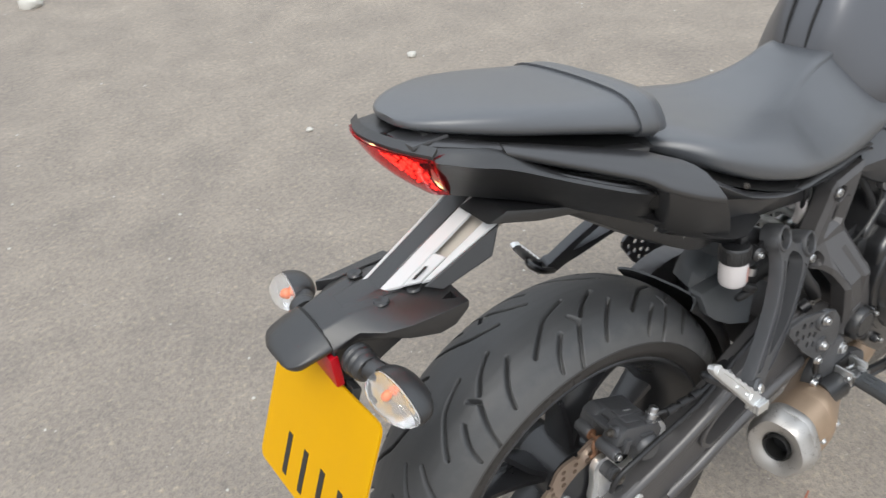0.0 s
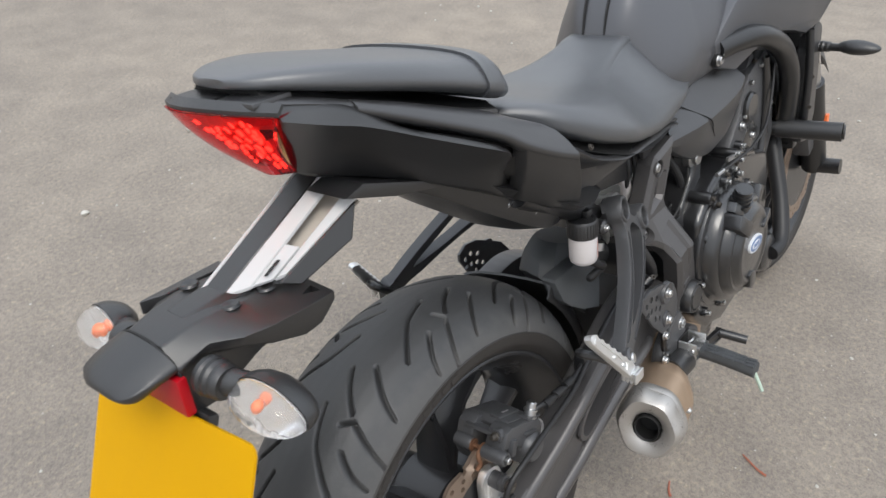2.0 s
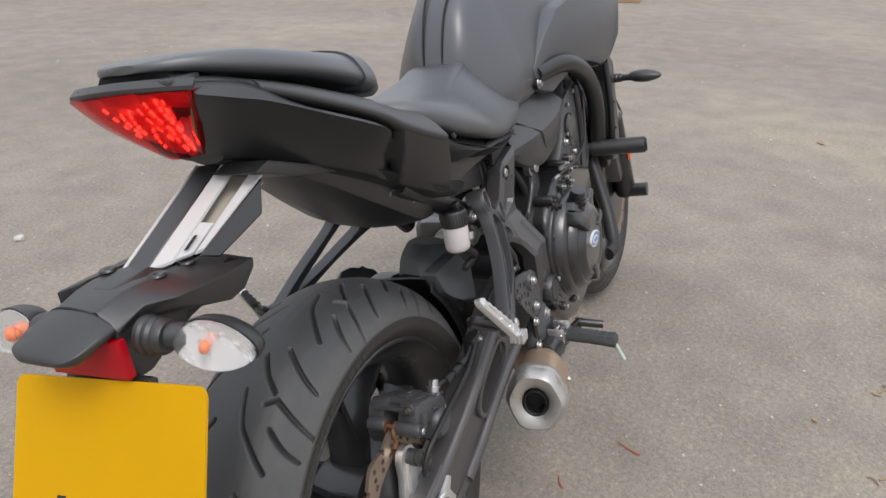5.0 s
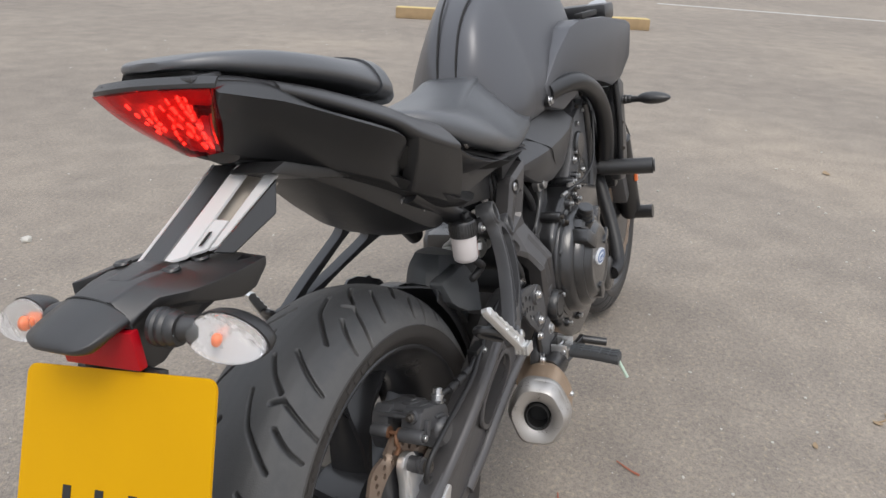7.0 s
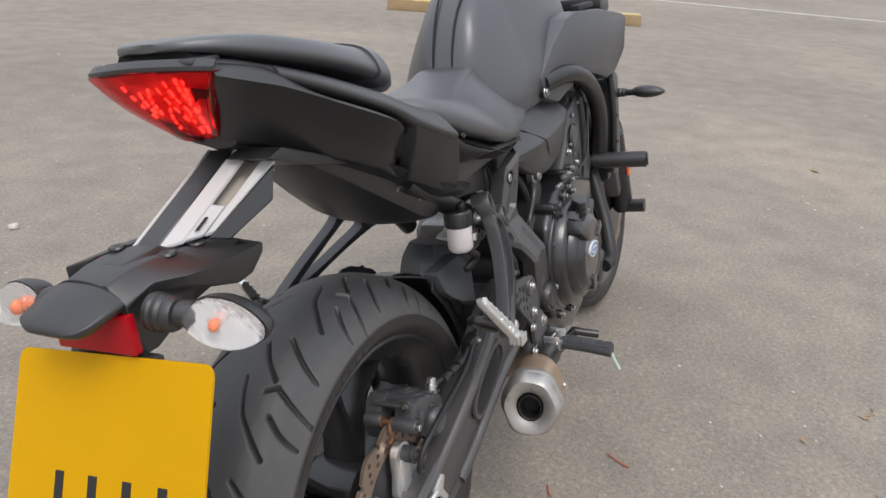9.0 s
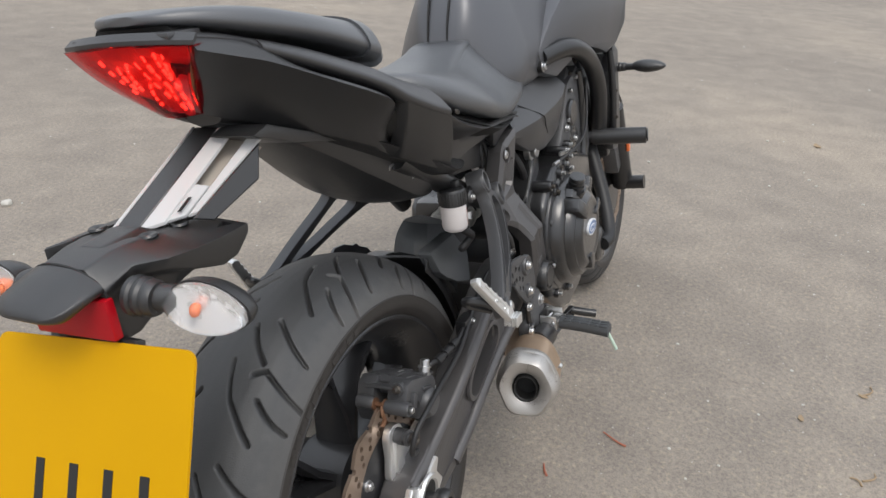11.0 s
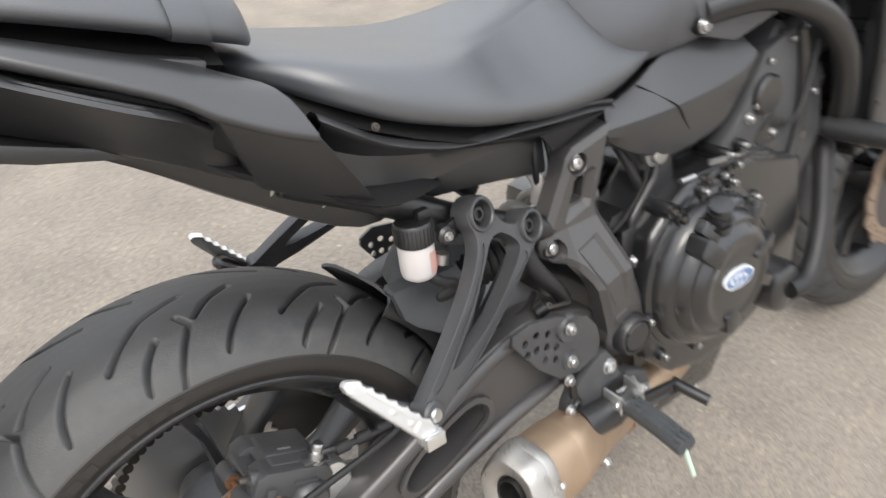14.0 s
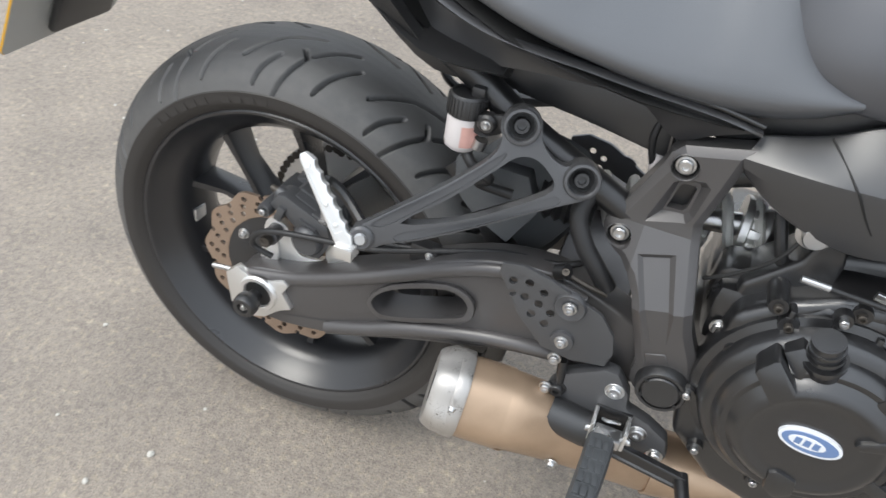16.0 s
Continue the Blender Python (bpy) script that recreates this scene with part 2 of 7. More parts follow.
def finish(name, bm, mat, parent=None, label="", angle=35.0):
    bmesh.ops.recalc_face_normals(bm, faces=bm.faces)
    me = bpy.data.meshes.new(name)
    bm.to_mesh(me)
    bm.free()
    me.shade_smooth()
    me.set_sharp_from_angle(angle=radians(angle))
    me.materials.append(mat)
    ob = new(name, me)
    ob.parent = holder(parent)
    if label:
        tagged(ob, label)
    return ob


part = finish


def again(ob, m, parent=None):
    """The same piece once more, at the pose m under the same parent."""
    o = ob.copy()
    scene.collection.objects.link(o)
    o.parent = parent or ob.parent
    o.matrix_basis = m
    return o


def spline(pts, n=6, closed=False):
    """Points on a smooth curve through the given ones, n to each span."""
    p = [Vector(q) for q in pts]
    out, k = [], len(p)
    for i in range(k if closed else k - 1):
        if closed:
            a, b, c, d = p[i - 1], p[i], p[(i + 1) % k], p[(i + 2) % k]
        else:
            a, b, c, d = p[max(i - 1, 0)], p[i], p[i + 1], p[min(i + 2, k - 1)]
        for s in range(n):
            u = s / n
            out.append(0.5 * (2 * b + (c - a) * u + (2 * a - 5 * b + 4 * c - d) * u**2 + (3 * b - a - 3 * c + d) * u**3))
    if not closed:
        out.append(p[-1])
    return out


def skin(rings, bm=None, caps=True, loop=False):
    """Joins rings of equally many points."""
    bm = bm or bmesh.new()
    vs = [[bm.verts.new(p) for p in r] for r in rings]
    k = len(vs[0])
    for a, b in zip(vs, vs[1:] + vs[:1] if loop else vs[1:]):
        for i in range(k):
            bm.faces.new((a[i], a[(i + 1) % k], b[(i + 1) % k], b[i]))
    if caps and not loop:
        bm.faces.new(vs[0])
        bm.faces.new(vs[-1][::-1])
    return bm


def loft(stations, n=5, around=4, caps=True):
    """A smooth body through rings, each given by a few points."""
    k = len(stations[0])
    lines = [spline([s[i] for s in stations], n) for i in range(k)]
    rings = [spline([lines[i][j] for i in range(k)], around, closed=True) for j in range(len(lines[0]))]
    return skin(rings, caps=caps)


def tube(pts, r, bm=None, sides=12, n=6, ends=None):
    """A round bar along a smooth path; r is one radius, or one for each end."""
    line = spline(pts, n) if len(pts) > 2 else [Vector(p) for p in pts]
    rings, up = [], None
    for i, p in enumerate(line):
        d = (line[min(i + 1, len(line) - 1)] - line[max(i - 1, 0)]).normalized()
        if up is None:
            up = d.orthogonal().normalized()
        up = (up - d * up.dot(d)).normalized()
        side = d.cross(up)
        rr = r if not isinstance(r, tuple) else r[0] + (r[1] - r[0]) * i / (len(line) - 1)
        rings.append([p + rr * (math.cos(a) * up + math.sin(a) * side) for a in [2 * math.pi * k / sides for k in range(sides)]])
    return skin(rings, bm)


def lathe(profile, centre=(0, 0, 0), sides=48, axis="y", bm=None, closed=False):
    """Turns (radius, along) pairs round an axis through centre."""
    c = Vector(centre)
    rings = []
    for s in range(sides):
        a = 2 * math.pi * s / sides
        ca, sa = math.cos(a), math.sin(a)
        rings.append([c + Vector({"y": (r * ca, h, r * sa), "z": (r * ca, r * sa, h), "x": (h, r * ca, r * sa)}[axis]) for r, h in profile])
    bm = bm or bmesh.new()
    vs = [[bm.verts.new(p) for p in r] for r in rings]
    k = len(profile)
    for i in range(sides):
        a, b = vs[i], vs[(i + 1) % sides]
        for j in range(k if closed else k - 1):
            q = (a[j], a[(j + 1) % k], b[(j + 1) % k], b[j])
            bm.faces.new(q)
    if not closed:
        for j in (0, k - 1):
            if profile[j][0] > 1e-5:
                bm.faces.new([v[j] for v in vs])
    bmesh.ops.remove_doubles(bm, verts=bm.verts, dist=1e-6)
    return bm


def slab(outline, y0, y1, bevel=0.004, seg=2, lean=None, bm=None):
    """A plate cut to an (x, z) outline, from y0 to y1, with rounded edges. lean(x, z) shifts it in y."""
    own = bmesh.new()
    v0 = [own.verts.new((x, y0, z)) for x, z in outline]
    v1 = [own.verts.new((x, y1, z)) for x, z in outline]
    k = len(outline)
    own.faces.new(v0)
    own.faces.new(v1[::-1])
    for i in range(k):
        own.faces.new((v0[i], v1[i], v1[(i + 1) % k], v0[(i + 1) % k]))
    bmesh.ops.recalc_face_normals(own, faces=own.faces)
    if bevel:
        bmesh.ops.bevel(own, geom=own.edges[:], offset=bevel, segments=seg, profile=0.6, affect="EDGES", clamp_overlap=True)
    if lean:
        for v in own.verts:
            v.co.y += lean(v.co.x, v.co.z)
    return own if bm is None else join(bm, own)


def rounded(outline, n=4):
    """A smooth closed outline through (x, z) points."""
    return [(p.x, p.z) for p in spline([(x, 0, z) for x, z in outline], n, closed=True)]


def join(bm, other):
    me = bpy.data.meshes.new("joined")
    other.to_mesh(me)
    other.free()
    bm.from_mesh(me)
    bpy.data.meshes.remove(me)
    return bm


def brick(lo, hi, bevel=0.004, bm=None, m=None):
    """A block with rounded edges between two corners."""
    own = bmesh.new()
    bmesh.ops.create_cube(own, size=1)
    for v in own.verts:
        v.co = Vector([lo[i] + (hi[i] - lo[i]) * (v.co[i] + 0.5) for i in range(3)])
    bmesh.ops.bevel(own, geom=own.edges[:], offset=bevel, segments=2, profile=0.6, affect="EDGES", clamp_overlap=True)
    if m is not None:
        own.transform(m)
    return own if bm is None else join(bm, own)


def cut(bm, cutters):
    """What is left of bm once the cutters are taken away."""
    meshes = []
    for b in (bm, cutters):
        bmesh.ops.recalc_face_normals(b, faces=b.faces)
        me = bpy.data.meshes.new("work")
        b.to_mesh(me)
        b.free()
        meshes.append(me)
    a, c = new("work", meshes[0]), new("work", meshes[1])
    mod = a.modifiers.new("cut", "BOOLEAN")
    mod.operation, mod.object, mod.solver = "DIFFERENCE", c, "EXACT"
    got = bpy.data.meshes.new_from_object(a.evaluated_get(bpy.context.evaluated_depsgraph_get()))
    out = bmesh.new()
    out.from_mesh(got)
    for o in (a, c):
        bpy.data.objects.remove(o)
    for me in (*meshes, got):
        bpy.data.meshes.remove(me)
    return out


def pegs(places, r, y0, y1, sides=14):
    """Round cutters along y at (x, z) places."""
    bm = bmesh.new()
    for x, z in places:
        join(bm, lathe([(r, y0), (r, y1)], (x, 0, z), sides))
    return bm


def flip(bm):
    """The mirror image across the machine's middle plane."""
    for v in bm.verts:
        v.co.y = -v.co.y
    return bm


# ---- ground ----
GROUND_Z = -0.003
bm = bmesh.new()
bmesh.ops.create_grid(bm, x_segments=2, y_segments=2, size=600)
ground = finish("ground", bm, M_ASPHALT)
ground.location.z = GROUND_Z
tagged(ground, "aged grey-beige asphalt with pale chippings and faint stains", "ground", kind="structure")

# ---- motorcycle ----
LEAN = 10.71
bike = new("motorcycle")
bike.matrix_world = pose(0, 0, 0, -LEAN, 0, 0)
tagged(bike, "matt charcoal naked motorcycle leaning on its stand on asphalt", "motorcycle")
AXLE = (0, 0, 0.315)


# -- wheels --
TREAD = [(0.0, 0.315), (0.015, 0.3143), (0.03, 0.312), (0.043, 0.308), (0.055, 0.302), (0.066, 0.2935), (0.075, 0.284), (0.083, 0.2725), (0.088, 0.262)]


def tread_grooves():
    """Strokes of one pattern repeat as (degrees, y) chains, for the machine's right half."""
    return [[(15.5, -0.0587), (10.6, -0.039), (6.5, -0.024), (-0.5, -0.0115)],
            [(11.5, -0.0816), (9.8, -0.069), (6.5, -0.0534)],
            [(5.3, -0.0874), (3.7, -0.076), (0, -0.0505)],
            [(0, -0.0505), (1.6, -0.040)],
            [(-1.3, -0.0455), (-5.3, -0.0274), (-9.7, -0.0142)],
            [(-5.1, -0.0777), (-7.7, -0.06), (-12.2, -0.037)]]


def tyre_mesh(radius, half, grooved, sides, across, period=360 / 11, phase=87.3):
    """A tyre round the y axis at the origin: a crowned tread with sunk grooves."""
    k = radius / 0.315
    ys = np.array([p[0] for p in TREAD]) * half / 0.0895
    rs = np.array([p[1] for p in TREAD]) * k
    y = np.linspace(-ys[-1], ys[-1], across)
    fine = np.linspace(0, ys[-1], 200)
    kernel = np.ones(15) / 15
    prof = np.convolve(np.pad(np.interp(fine, ys, rs), 7, mode="reflect", reflect_type="odd"), kernel, "valid")
    r = np.interp(np.abs(y), fine, prof)
    a = np.linspace(0, 2 * np.pi, sides, endpoint=False)
    aa, yy = np.meshgrid(a, y, indexing="ij")
    rr = np.repeat(r[None], sides, 0)
    if grooved:
        near = np.full(aa.shape, 1.0)
        for side, shift in ((1, 0.0), (-1, period / 2)):
            rel = (np.degrees(aa) - phase - shift + period / 2) % period - period / 2
            for chain in tread_grooves():
                pts = [p for p in spline([(d, v, 0) for d, v in chain], 6)]
                for p, q in zip(pts, pts[1:]):
                    for off in (-period, 0, period):
                        ax, ay = (p.x + off) * np.pi / 180 * radius, p.y * side
                        bx, by = (q.x + off) * np.pi / 180 * radius, q.y * side
                        px, py = rel * np.pi / 180 * radius, yy
                        u = np.clip(((px - ax) * (bx - ax) + (py - ay) * (by - ay)) / ((bx - ax) ** 2 + (by - ay) ** 2 + 1e-12), 0, 1)
                        near = np.minimum(near, np.hypot(px - ax - u * (bx - ax), py - ay - u * (by - ay)))
        rr = rr - 0.011 * (1 - np.clip((near - 0.0016) / 0.0013, 0, 1))
    verts = np.stack([rr * np.cos(aa), yy, rr * np.sin(aa)], -1).reshape(-1, 3)
    i, j = np.meshgrid(np.arange(sides), np.arange(across - 1), indexing="ij")
    i2 = (i + 1) % sides
    faces = np.stack([i * across + j, i2 * across + j, i2 * across + j + 1, i * across + j + 1], -1).reshape(-1, 4)
    me = bpy.data.meshes.new("tread")
    me.from_pydata(verts.tolist(), [], faces.tolist())
    me.shade_smooth()
    me.materials.append(M_RUBBER)
    return me


def sidewalls(k, half):
    """The two flanks of a tyre with their bead rings."""
    bm = bmesh.new()
    h = half / 0.0895
    for s in (1, -1):
        prof = [(0.262, 0.088), (0.2605, 0.0895), (0.2585, 0.0892), (0.252, 0.0895), (0.246, 0.0885), (0.2425, 0.0868), (0.2415, 0.0858), (0.239, 0.0845), (0.236, 0.0815), (0.2325, 0.078), (0.229, 0.074)]
        join(bm, ring_strip([(r * k, s * y * h) for r, y in prof], 120))
    return bm


def ring_strip(profile, sides, centre=(0, 0, 0)):
    """An open turned strip, with no end faces."""
    bm = bmesh.new()
    c = Vector(centre)
    vs = []
    for s in range(sides):
        a = 2 * math.pi * s / sides
        vs.append([bm.verts.new(c + Vector((r * math.cos(a), y, r * math.sin(a)))) for r, y in profile])
    for s in range(sides):
        a, b = vs[s], vs[(s + 1) % sides]
        for j in range(len(profile) - 1):
            bm.faces.new((a[j], a[j + 1], b[j + 1], b[j]))
    return bm


def rim_barrel(k, h):
    prof = [(0.2335, 0.079), (0.2335, 0.0765), (0.229, 0.0735), (0.219, 0.0715), (0.213, 0.06), (0.205, 0.052), (0.199, 0.03),
            (0.197, 0.0), (0.199, -0.03), (0.209, -0.051), (0.2195, -0.06), (0.227, -0.0715), (0.2305, -0.0735), (0.2335, -0.0765), (0.2335, -0.079),
            (0.2315, -0.0805), (0.228, -0.0797), (0.2245, -0.075), (0.218, -0.063), (0.206, -0.053), (0.192, -0.034), (0.186, 0.0), (0.192, 0.034), (0.206, 0.053), (0.218, 0.063), (0.2245, 0.075), (0.228, 0.0797), (0.2315, 0.0805)]
    return lathe([(r * k, y * h) for r, y in prof], (0, 0, 0), 96, closed=True)


def spoke(angle, spread, k):
    """One of a pair of tapered cast spokes from hub to rim."""
    a0, a1 = radians(angle), radians(angle + spread)
    rings = []
    for u in (0, 0.3, 0.65, 1):
        r = 0.045 + (0.192 - 0.045) * u
        a = a0 + (a1 - a0) * u
        c = Vector((r * math.cos(a), 0, r * math.sin(a))) * k
        t = Vector((-math.sin(a), 0, math.cos(a)))
        w, d = (0.0075 - 0.002 * u + 0.004 * max(0, u - 0.8) * 5) * k, (0.03 - 0.014 * u + 0.01 * max(0, u - 0.8) * 5)
        rings.append([c + t * w * sx + Vector((0, d * sy, 0)) for sx, sy in ((-0.6, -1), (0.6, -1), (1, -0.55), (1, 0.55), (0.6, 1), (-0.6, 1), (-1, 0.55), (-1, -0.55))])
    return skin(rings)


def wavy_disc(outer, inner, y, thick, waves, holes, r_holes):
    """A wave-edged drilled disc."""
    n = 120
    prof = []
    o = [((outer - 0.004 + 0.004 * math.cos(waves * 2 * math.pi * i / n)), 2 * math.pi * i / n) for i in range(n)]
    bm = bmesh.new()
    rows = []
    for r, a in o:
        c, s = math.cos(a), math.sin(a)
        rows.append([bm.verts.new((q * c, yy, q * s)) for q, yy in ((r, y), (r, y + thick), (inner, y + thick), (inner, y))])
    for i in range(n):
        a, b = rows[i], rows[(i + 1) % n]
        for j in range(4):
            bm.faces.new((a[j], a[(j + 1) % 4], b[(j + 1) % 4], b[j]))
    places = []
    for i in range(holes):
        a = 2 * math.pi * i / holes
        for q, r in enumerate(r_holes):
            places.append((r * math.cos(a + 0.07 * q), r * math.sin(a + 0.07 * q)))
    return cut(bm, pegs(places, 0.0042, y - 0.01, y + thick + 0.01, 8))


def bolt_mesh(r, h, name="bolt", mat=None, flange=True):
    """A flanged button-head bolt with a sunk hexagon, its head towards -y."""
    bm = bmesh.new()
    prof = [(r * 1.35, 0), (r * 1.35, -h * 0.18), (r * 1.3, -h * 0.26), (r, -h * 0.3), (r * 0.98, -h * 0.8), (r * 0.82, -h), (r * 0.48, -h), (r * 0.45, -h * 0.55), (0.0, -h * 0.5)] if flange else \
           [(r, 0), (r, -h * 0.85), (r * 0.85, -h), (r * 0.5, -h), (r * 0.47, -h * 0.5), (0.0, -h * 0.45)]
    lathe(prof, (0, 0, 0), 18, bm=bm)
    me = bpy.data.meshes.new(name)
    bmesh.ops.recalc_face_normals(bm, faces=bm.faces)
    bm.to_mesh(me)
    bm.free()
    me.shade_smooth()
    me.set_sharp_from_angle(angle=radians(35))
    me.materials.append(mat or M_STEEL)
    return me


BOLT_L, BOLT_M, BOLT_S = bolt_mesh(0.0076, 0.007), bolt_mesh(0.006, 0.007), bolt_mesh(0.004, 0.005)
BOLT_XL = bolt_mesh(0.0086, 0.006)
BOLT_DULL = bolt_mesh(0.0045, 0.006, flange=False, mat=M_CHAIN)
BOLT_FLAT = bolt_mesh(0.0065, 0.0022, flange=False)
BOLT_T = bolt_mesh(0.003, 0.003, mat=M_CHAIN)
BOLT_DARK = bolt_mesh(0.0085, 0.009, mat=M_FRAME)
BOLT_PLAIN = bolt_mesh(0.0045, 0.006, flange=False, mat=M_STEEL)


def bolt(me, parent, x, y, z, rx=0, ry=0, rz=0, label=""):
    o = new("bolt", me)
    o.parent = holder(parent)
    o.matrix_basis = pose(x, y, z, rx, ry, rz)
    return o


def wheel(name, at, radius, half, grooved, sides, across, hub_half, spokes=5):
    w = new(name)
    w.parent = bike
    w.location = at
    k, h = radius / 0.315 if radius > 0.305 else 0.97, half / 0.0895
    tyre = new("tyre", tyre_mesh(radius, half, grooved, sides, across))
    tyre.parent = w
    kk = radius / 0.315
    finish("sidewall", sidewalls(kk, half), M_SIDEWALL, w)
    finish("rim", rim_barrel(kk, h), M_WHEEL, w, "gloss black cast rim")
    finish("hub", lathe([(0.018, hub_half), (0.038, hub_half), (0.042, hub_half * 0.6), (0.052, hub_half * 0.5), (0.05, 0), (0.052, -hub_half * 0.5), (0.042, -hub_half * 0.6), (0.038, -hub_half), (0.018, -hub_half)], (0, 0, 0), 40), M_WHEEL, w)
    for i in range(spokes):
        for sp in (-15, 15):
            finish("spoke", spoke(5 + 360 / spokes * i + sp * 0.2, sp, kk), M_WHEEL, w)
    return w


rear = wheel("rear_wheel", AXLE, 0.315, 0.0895, True, 1100, 170, 0.075)
finish("brake_disc", wavy_disc(0.1225, 0.083, -0.088, 0.005, 12, 24, (0.112, 0.1025, 0.093)), M_DISC, rear, "bronzed wavy drilled brake disc")
finish("disc_carrier", lathe([(0.03, -0.088), (0.084, -0.088), (0.086, -0.0865), (0.086, -0.0845), (0.084, -0.083), (0.03, -0.083)], (0, 0, 0), 60), M_WHEEL, rear)
for i in range(5):
    a = 2 * math.pi * i / 5
    bolt(BOLT_M, rear, 0.07 * math.cos(a), -0.088, 0.07 * math.sin(a))
n = 43
outline = []
for i in range(n * 2):
    a = 2 * math.pi * i / (n * 2)
    r = 0.108 if i % 2 else 0.101
    outline.append((r * math.cos(a), r * math.sin(a)))
finish("sprocket", slab(outline, 0.085, 0.092, bevel=0), M_ALU, rear, "bare metal chain sprocket")
finish("axle", lathe([(0.0, -0.13), (0.012, -0.13), (0.012, 0.13), (0.0, 0.13)], (0, 0, 0), 24), M_STEEL, rear)
weight = brick((-0.19, -0.024, -0.028), (-0.184, 0.0, -0.006), 0.002)
finish("balance_weight", weight, M_ALU, rear, "small silver wheel balance weight")

# worn sidewall lettering, drawn as raised bars
for i in range(11):
    if i == 6:
        continue
    bm = bmesh.new()
    a0 = radians(138 - 4.1 * i)
    rows = []
    for a in (a0, a0 - radians(2.9)):
        for r in (0.247, 0.256):
            rows.append((r * math.cos(a), -0.09, r * math.sin(a)))
    w = [bm.verts.new(p) for p in (rows[0], rows[1], rows[3], rows[2])]
    f = bm.faces.new(w)
    ex = bmesh.ops.extrude_face_region(bm, geom=[f])
    for v in ex["geom"]:
        if isinstance(v, bmesh.types.BMVert):
            v.co.y += 0.0005
    finish("raised_mark", bm, M_SIDEWALL, rear)

front = wheel("front_wheel", (1.42, 0, 0.3), 0.3, 0.06, True, 360, 60, 0.06)
for s in (1, -1):
    finish("brake_disc", wavy_disc(0.141, 0.105, s * 0.068 - 0.0025, 0.005, 14, 22, (0.13, 0.118)), M_DISC, front)
    finish("disc_carrier", lathe([(0.04, s * 0.066), (0.106, s * 0.066), (0.106, s * 0.07), (0.04, s * 0.07)], (0, 0, 0), 40), M_WHEEL, front)

# -- swingarm --
ARM = [(-0.045, 0.298), (-0.042, 0.325), (-0.01, 0.345), (0.05, 0.36), (0.13, 0.401), (0.2, 0.4405), (0.255, 0.472), (0.31, 0.493), (0.37, 0.497), (0.43, 0.475), (0.5, 0.43), (0.51, 0.375),
       (0.45, 0.358), (0.37, 0.372), (0.3, 0.355), (0.21, 0.325), (0.12, 0.286), (0.03, 0.262), (-0.02, 0.272)]
SLOT = rounded([(0.165, 0.376), (0.19, 0.402), (0.255, 0.430), (0.282, 0.422), (0.284, 0.402), (0.262, 0.387), (0.19, 0.358), (0.17, 0.360)], 3)


def arm_lean(x, z):
    return 0.012 * math.sin(min(1, max(0, (x - 0.05) / 0.4)) * math.pi) * -1 + max(0, x - 0.36) * 0.12


bm = slab(rounded(ARM, 3), -0.132, -0.09, 0.009, 3, arm_lean)
bm = cut(bm, slab(SLOT, -0.2, -0.05, 0))
swingarm = finish("swingarm", bm, M_SWING, bike, "grey cast swingarm with an oval slot")
bm = slab([(x, z) for x, z in rounded([(0.158, 0.374), (0.188, 0.409), (0.256, 0.438), (0.29, 0.426), (0.292, 0.396), (0.264, 0.379), (0.19, 0.350), (0.165, 0.354)], 3)], -0.1455, -0.139, 0.0025)
bm = cut(bm, slab(SLOT, -0.2, -0.05, 0))
finish("slot_rim", bm, M_SWING, swingarm)
for nm, pts in (("top_flange", [(-0.02, 0.33), (0.05, 0.349), (0.13, 0.389), (0.2, 0.428), (0.255, 0.459), (0.31, 0.48), (0.365, 0.483), (0.41, 0.468)]), ("lower_flange", [(0.1, 0.29), (0.16, 0.317), (0.21, 0.343), (0.3, 0.373), (0.36, 0.382), (0.4, 0.38)])):
    finish(nm, tube([(x, -0.1285 + arm_lean(x, z), z) for x, z in pts], 0.0105, sides=16), M_SWING, swingarm)
finish("left_arm", flip(slab(rounded(ARM, 3), -0.132, -0.09, 0.009, 2)), M_SWING, swingarm)
finish("cross_beam", brick((0.36, -0.11, 0.375), (0.46, 0.11, 0.455), 0.015), M_SWING, swingarm)
star = [(-0.052, 0.3265), (-0.034, 0.345), (-0.016, 0.334), (0.009, 0.335), (0.036, 0.347), (0.044, 0.34), (0.0346, 0.324), (0.049, 0.3015), (0.03, 0.2916), (0.008, 0.271), (-0.029, 0.258), (-0.0456, 0.2785)]
adjuster = finish("axle_adjuster", slab(star, -0.142, -0.131, 0.003), M_ALU, swingarm, "bare aluminium star-shaped axle adjuster")
finish("axle_ring", lathe([(0.02, -0.142), (0.027, -0.142), (0.028, -0.145), (0.026, -0.148), (0.021, -0.148), (0.019, -0.144)], (0, 0, 0.313), 40, closed=True), M_ALU, adjuster)
# A solid near-black disc; the hollow's shade is only its colour.
finish("axle_bore", lathe([(0.0, -0.141), (0.022, -0.141), (0.022, -0.1445), (0.0, -0.1445)], (0, 0, 0.313), 32), M_DARK, adjuster)
finish("adjuster_bolt", tube([(-0.045, -0.122, 0.318), (-0.085, -0.122, 0.312)], 0.004), M_STEEL, adjuster)
bobbin = finish("axle_bobbin", lathe([(0.0, -0.142), (0.009, -0.142), (0.009, -0.156), (0.0155, -0.158), (0.017, -0.164), (0.0165, -0.173), (0.014, -0.177), (0.008, -0.177), (0.007, -0.172), (0.0, -0.172)], (-0.004, 0, 0.309), 32), M_PLASTIC, swingarm, "black rubber axle bobbin")
bolt(BOLT_S, bobbin, -0.004, -0.172, 0.309)

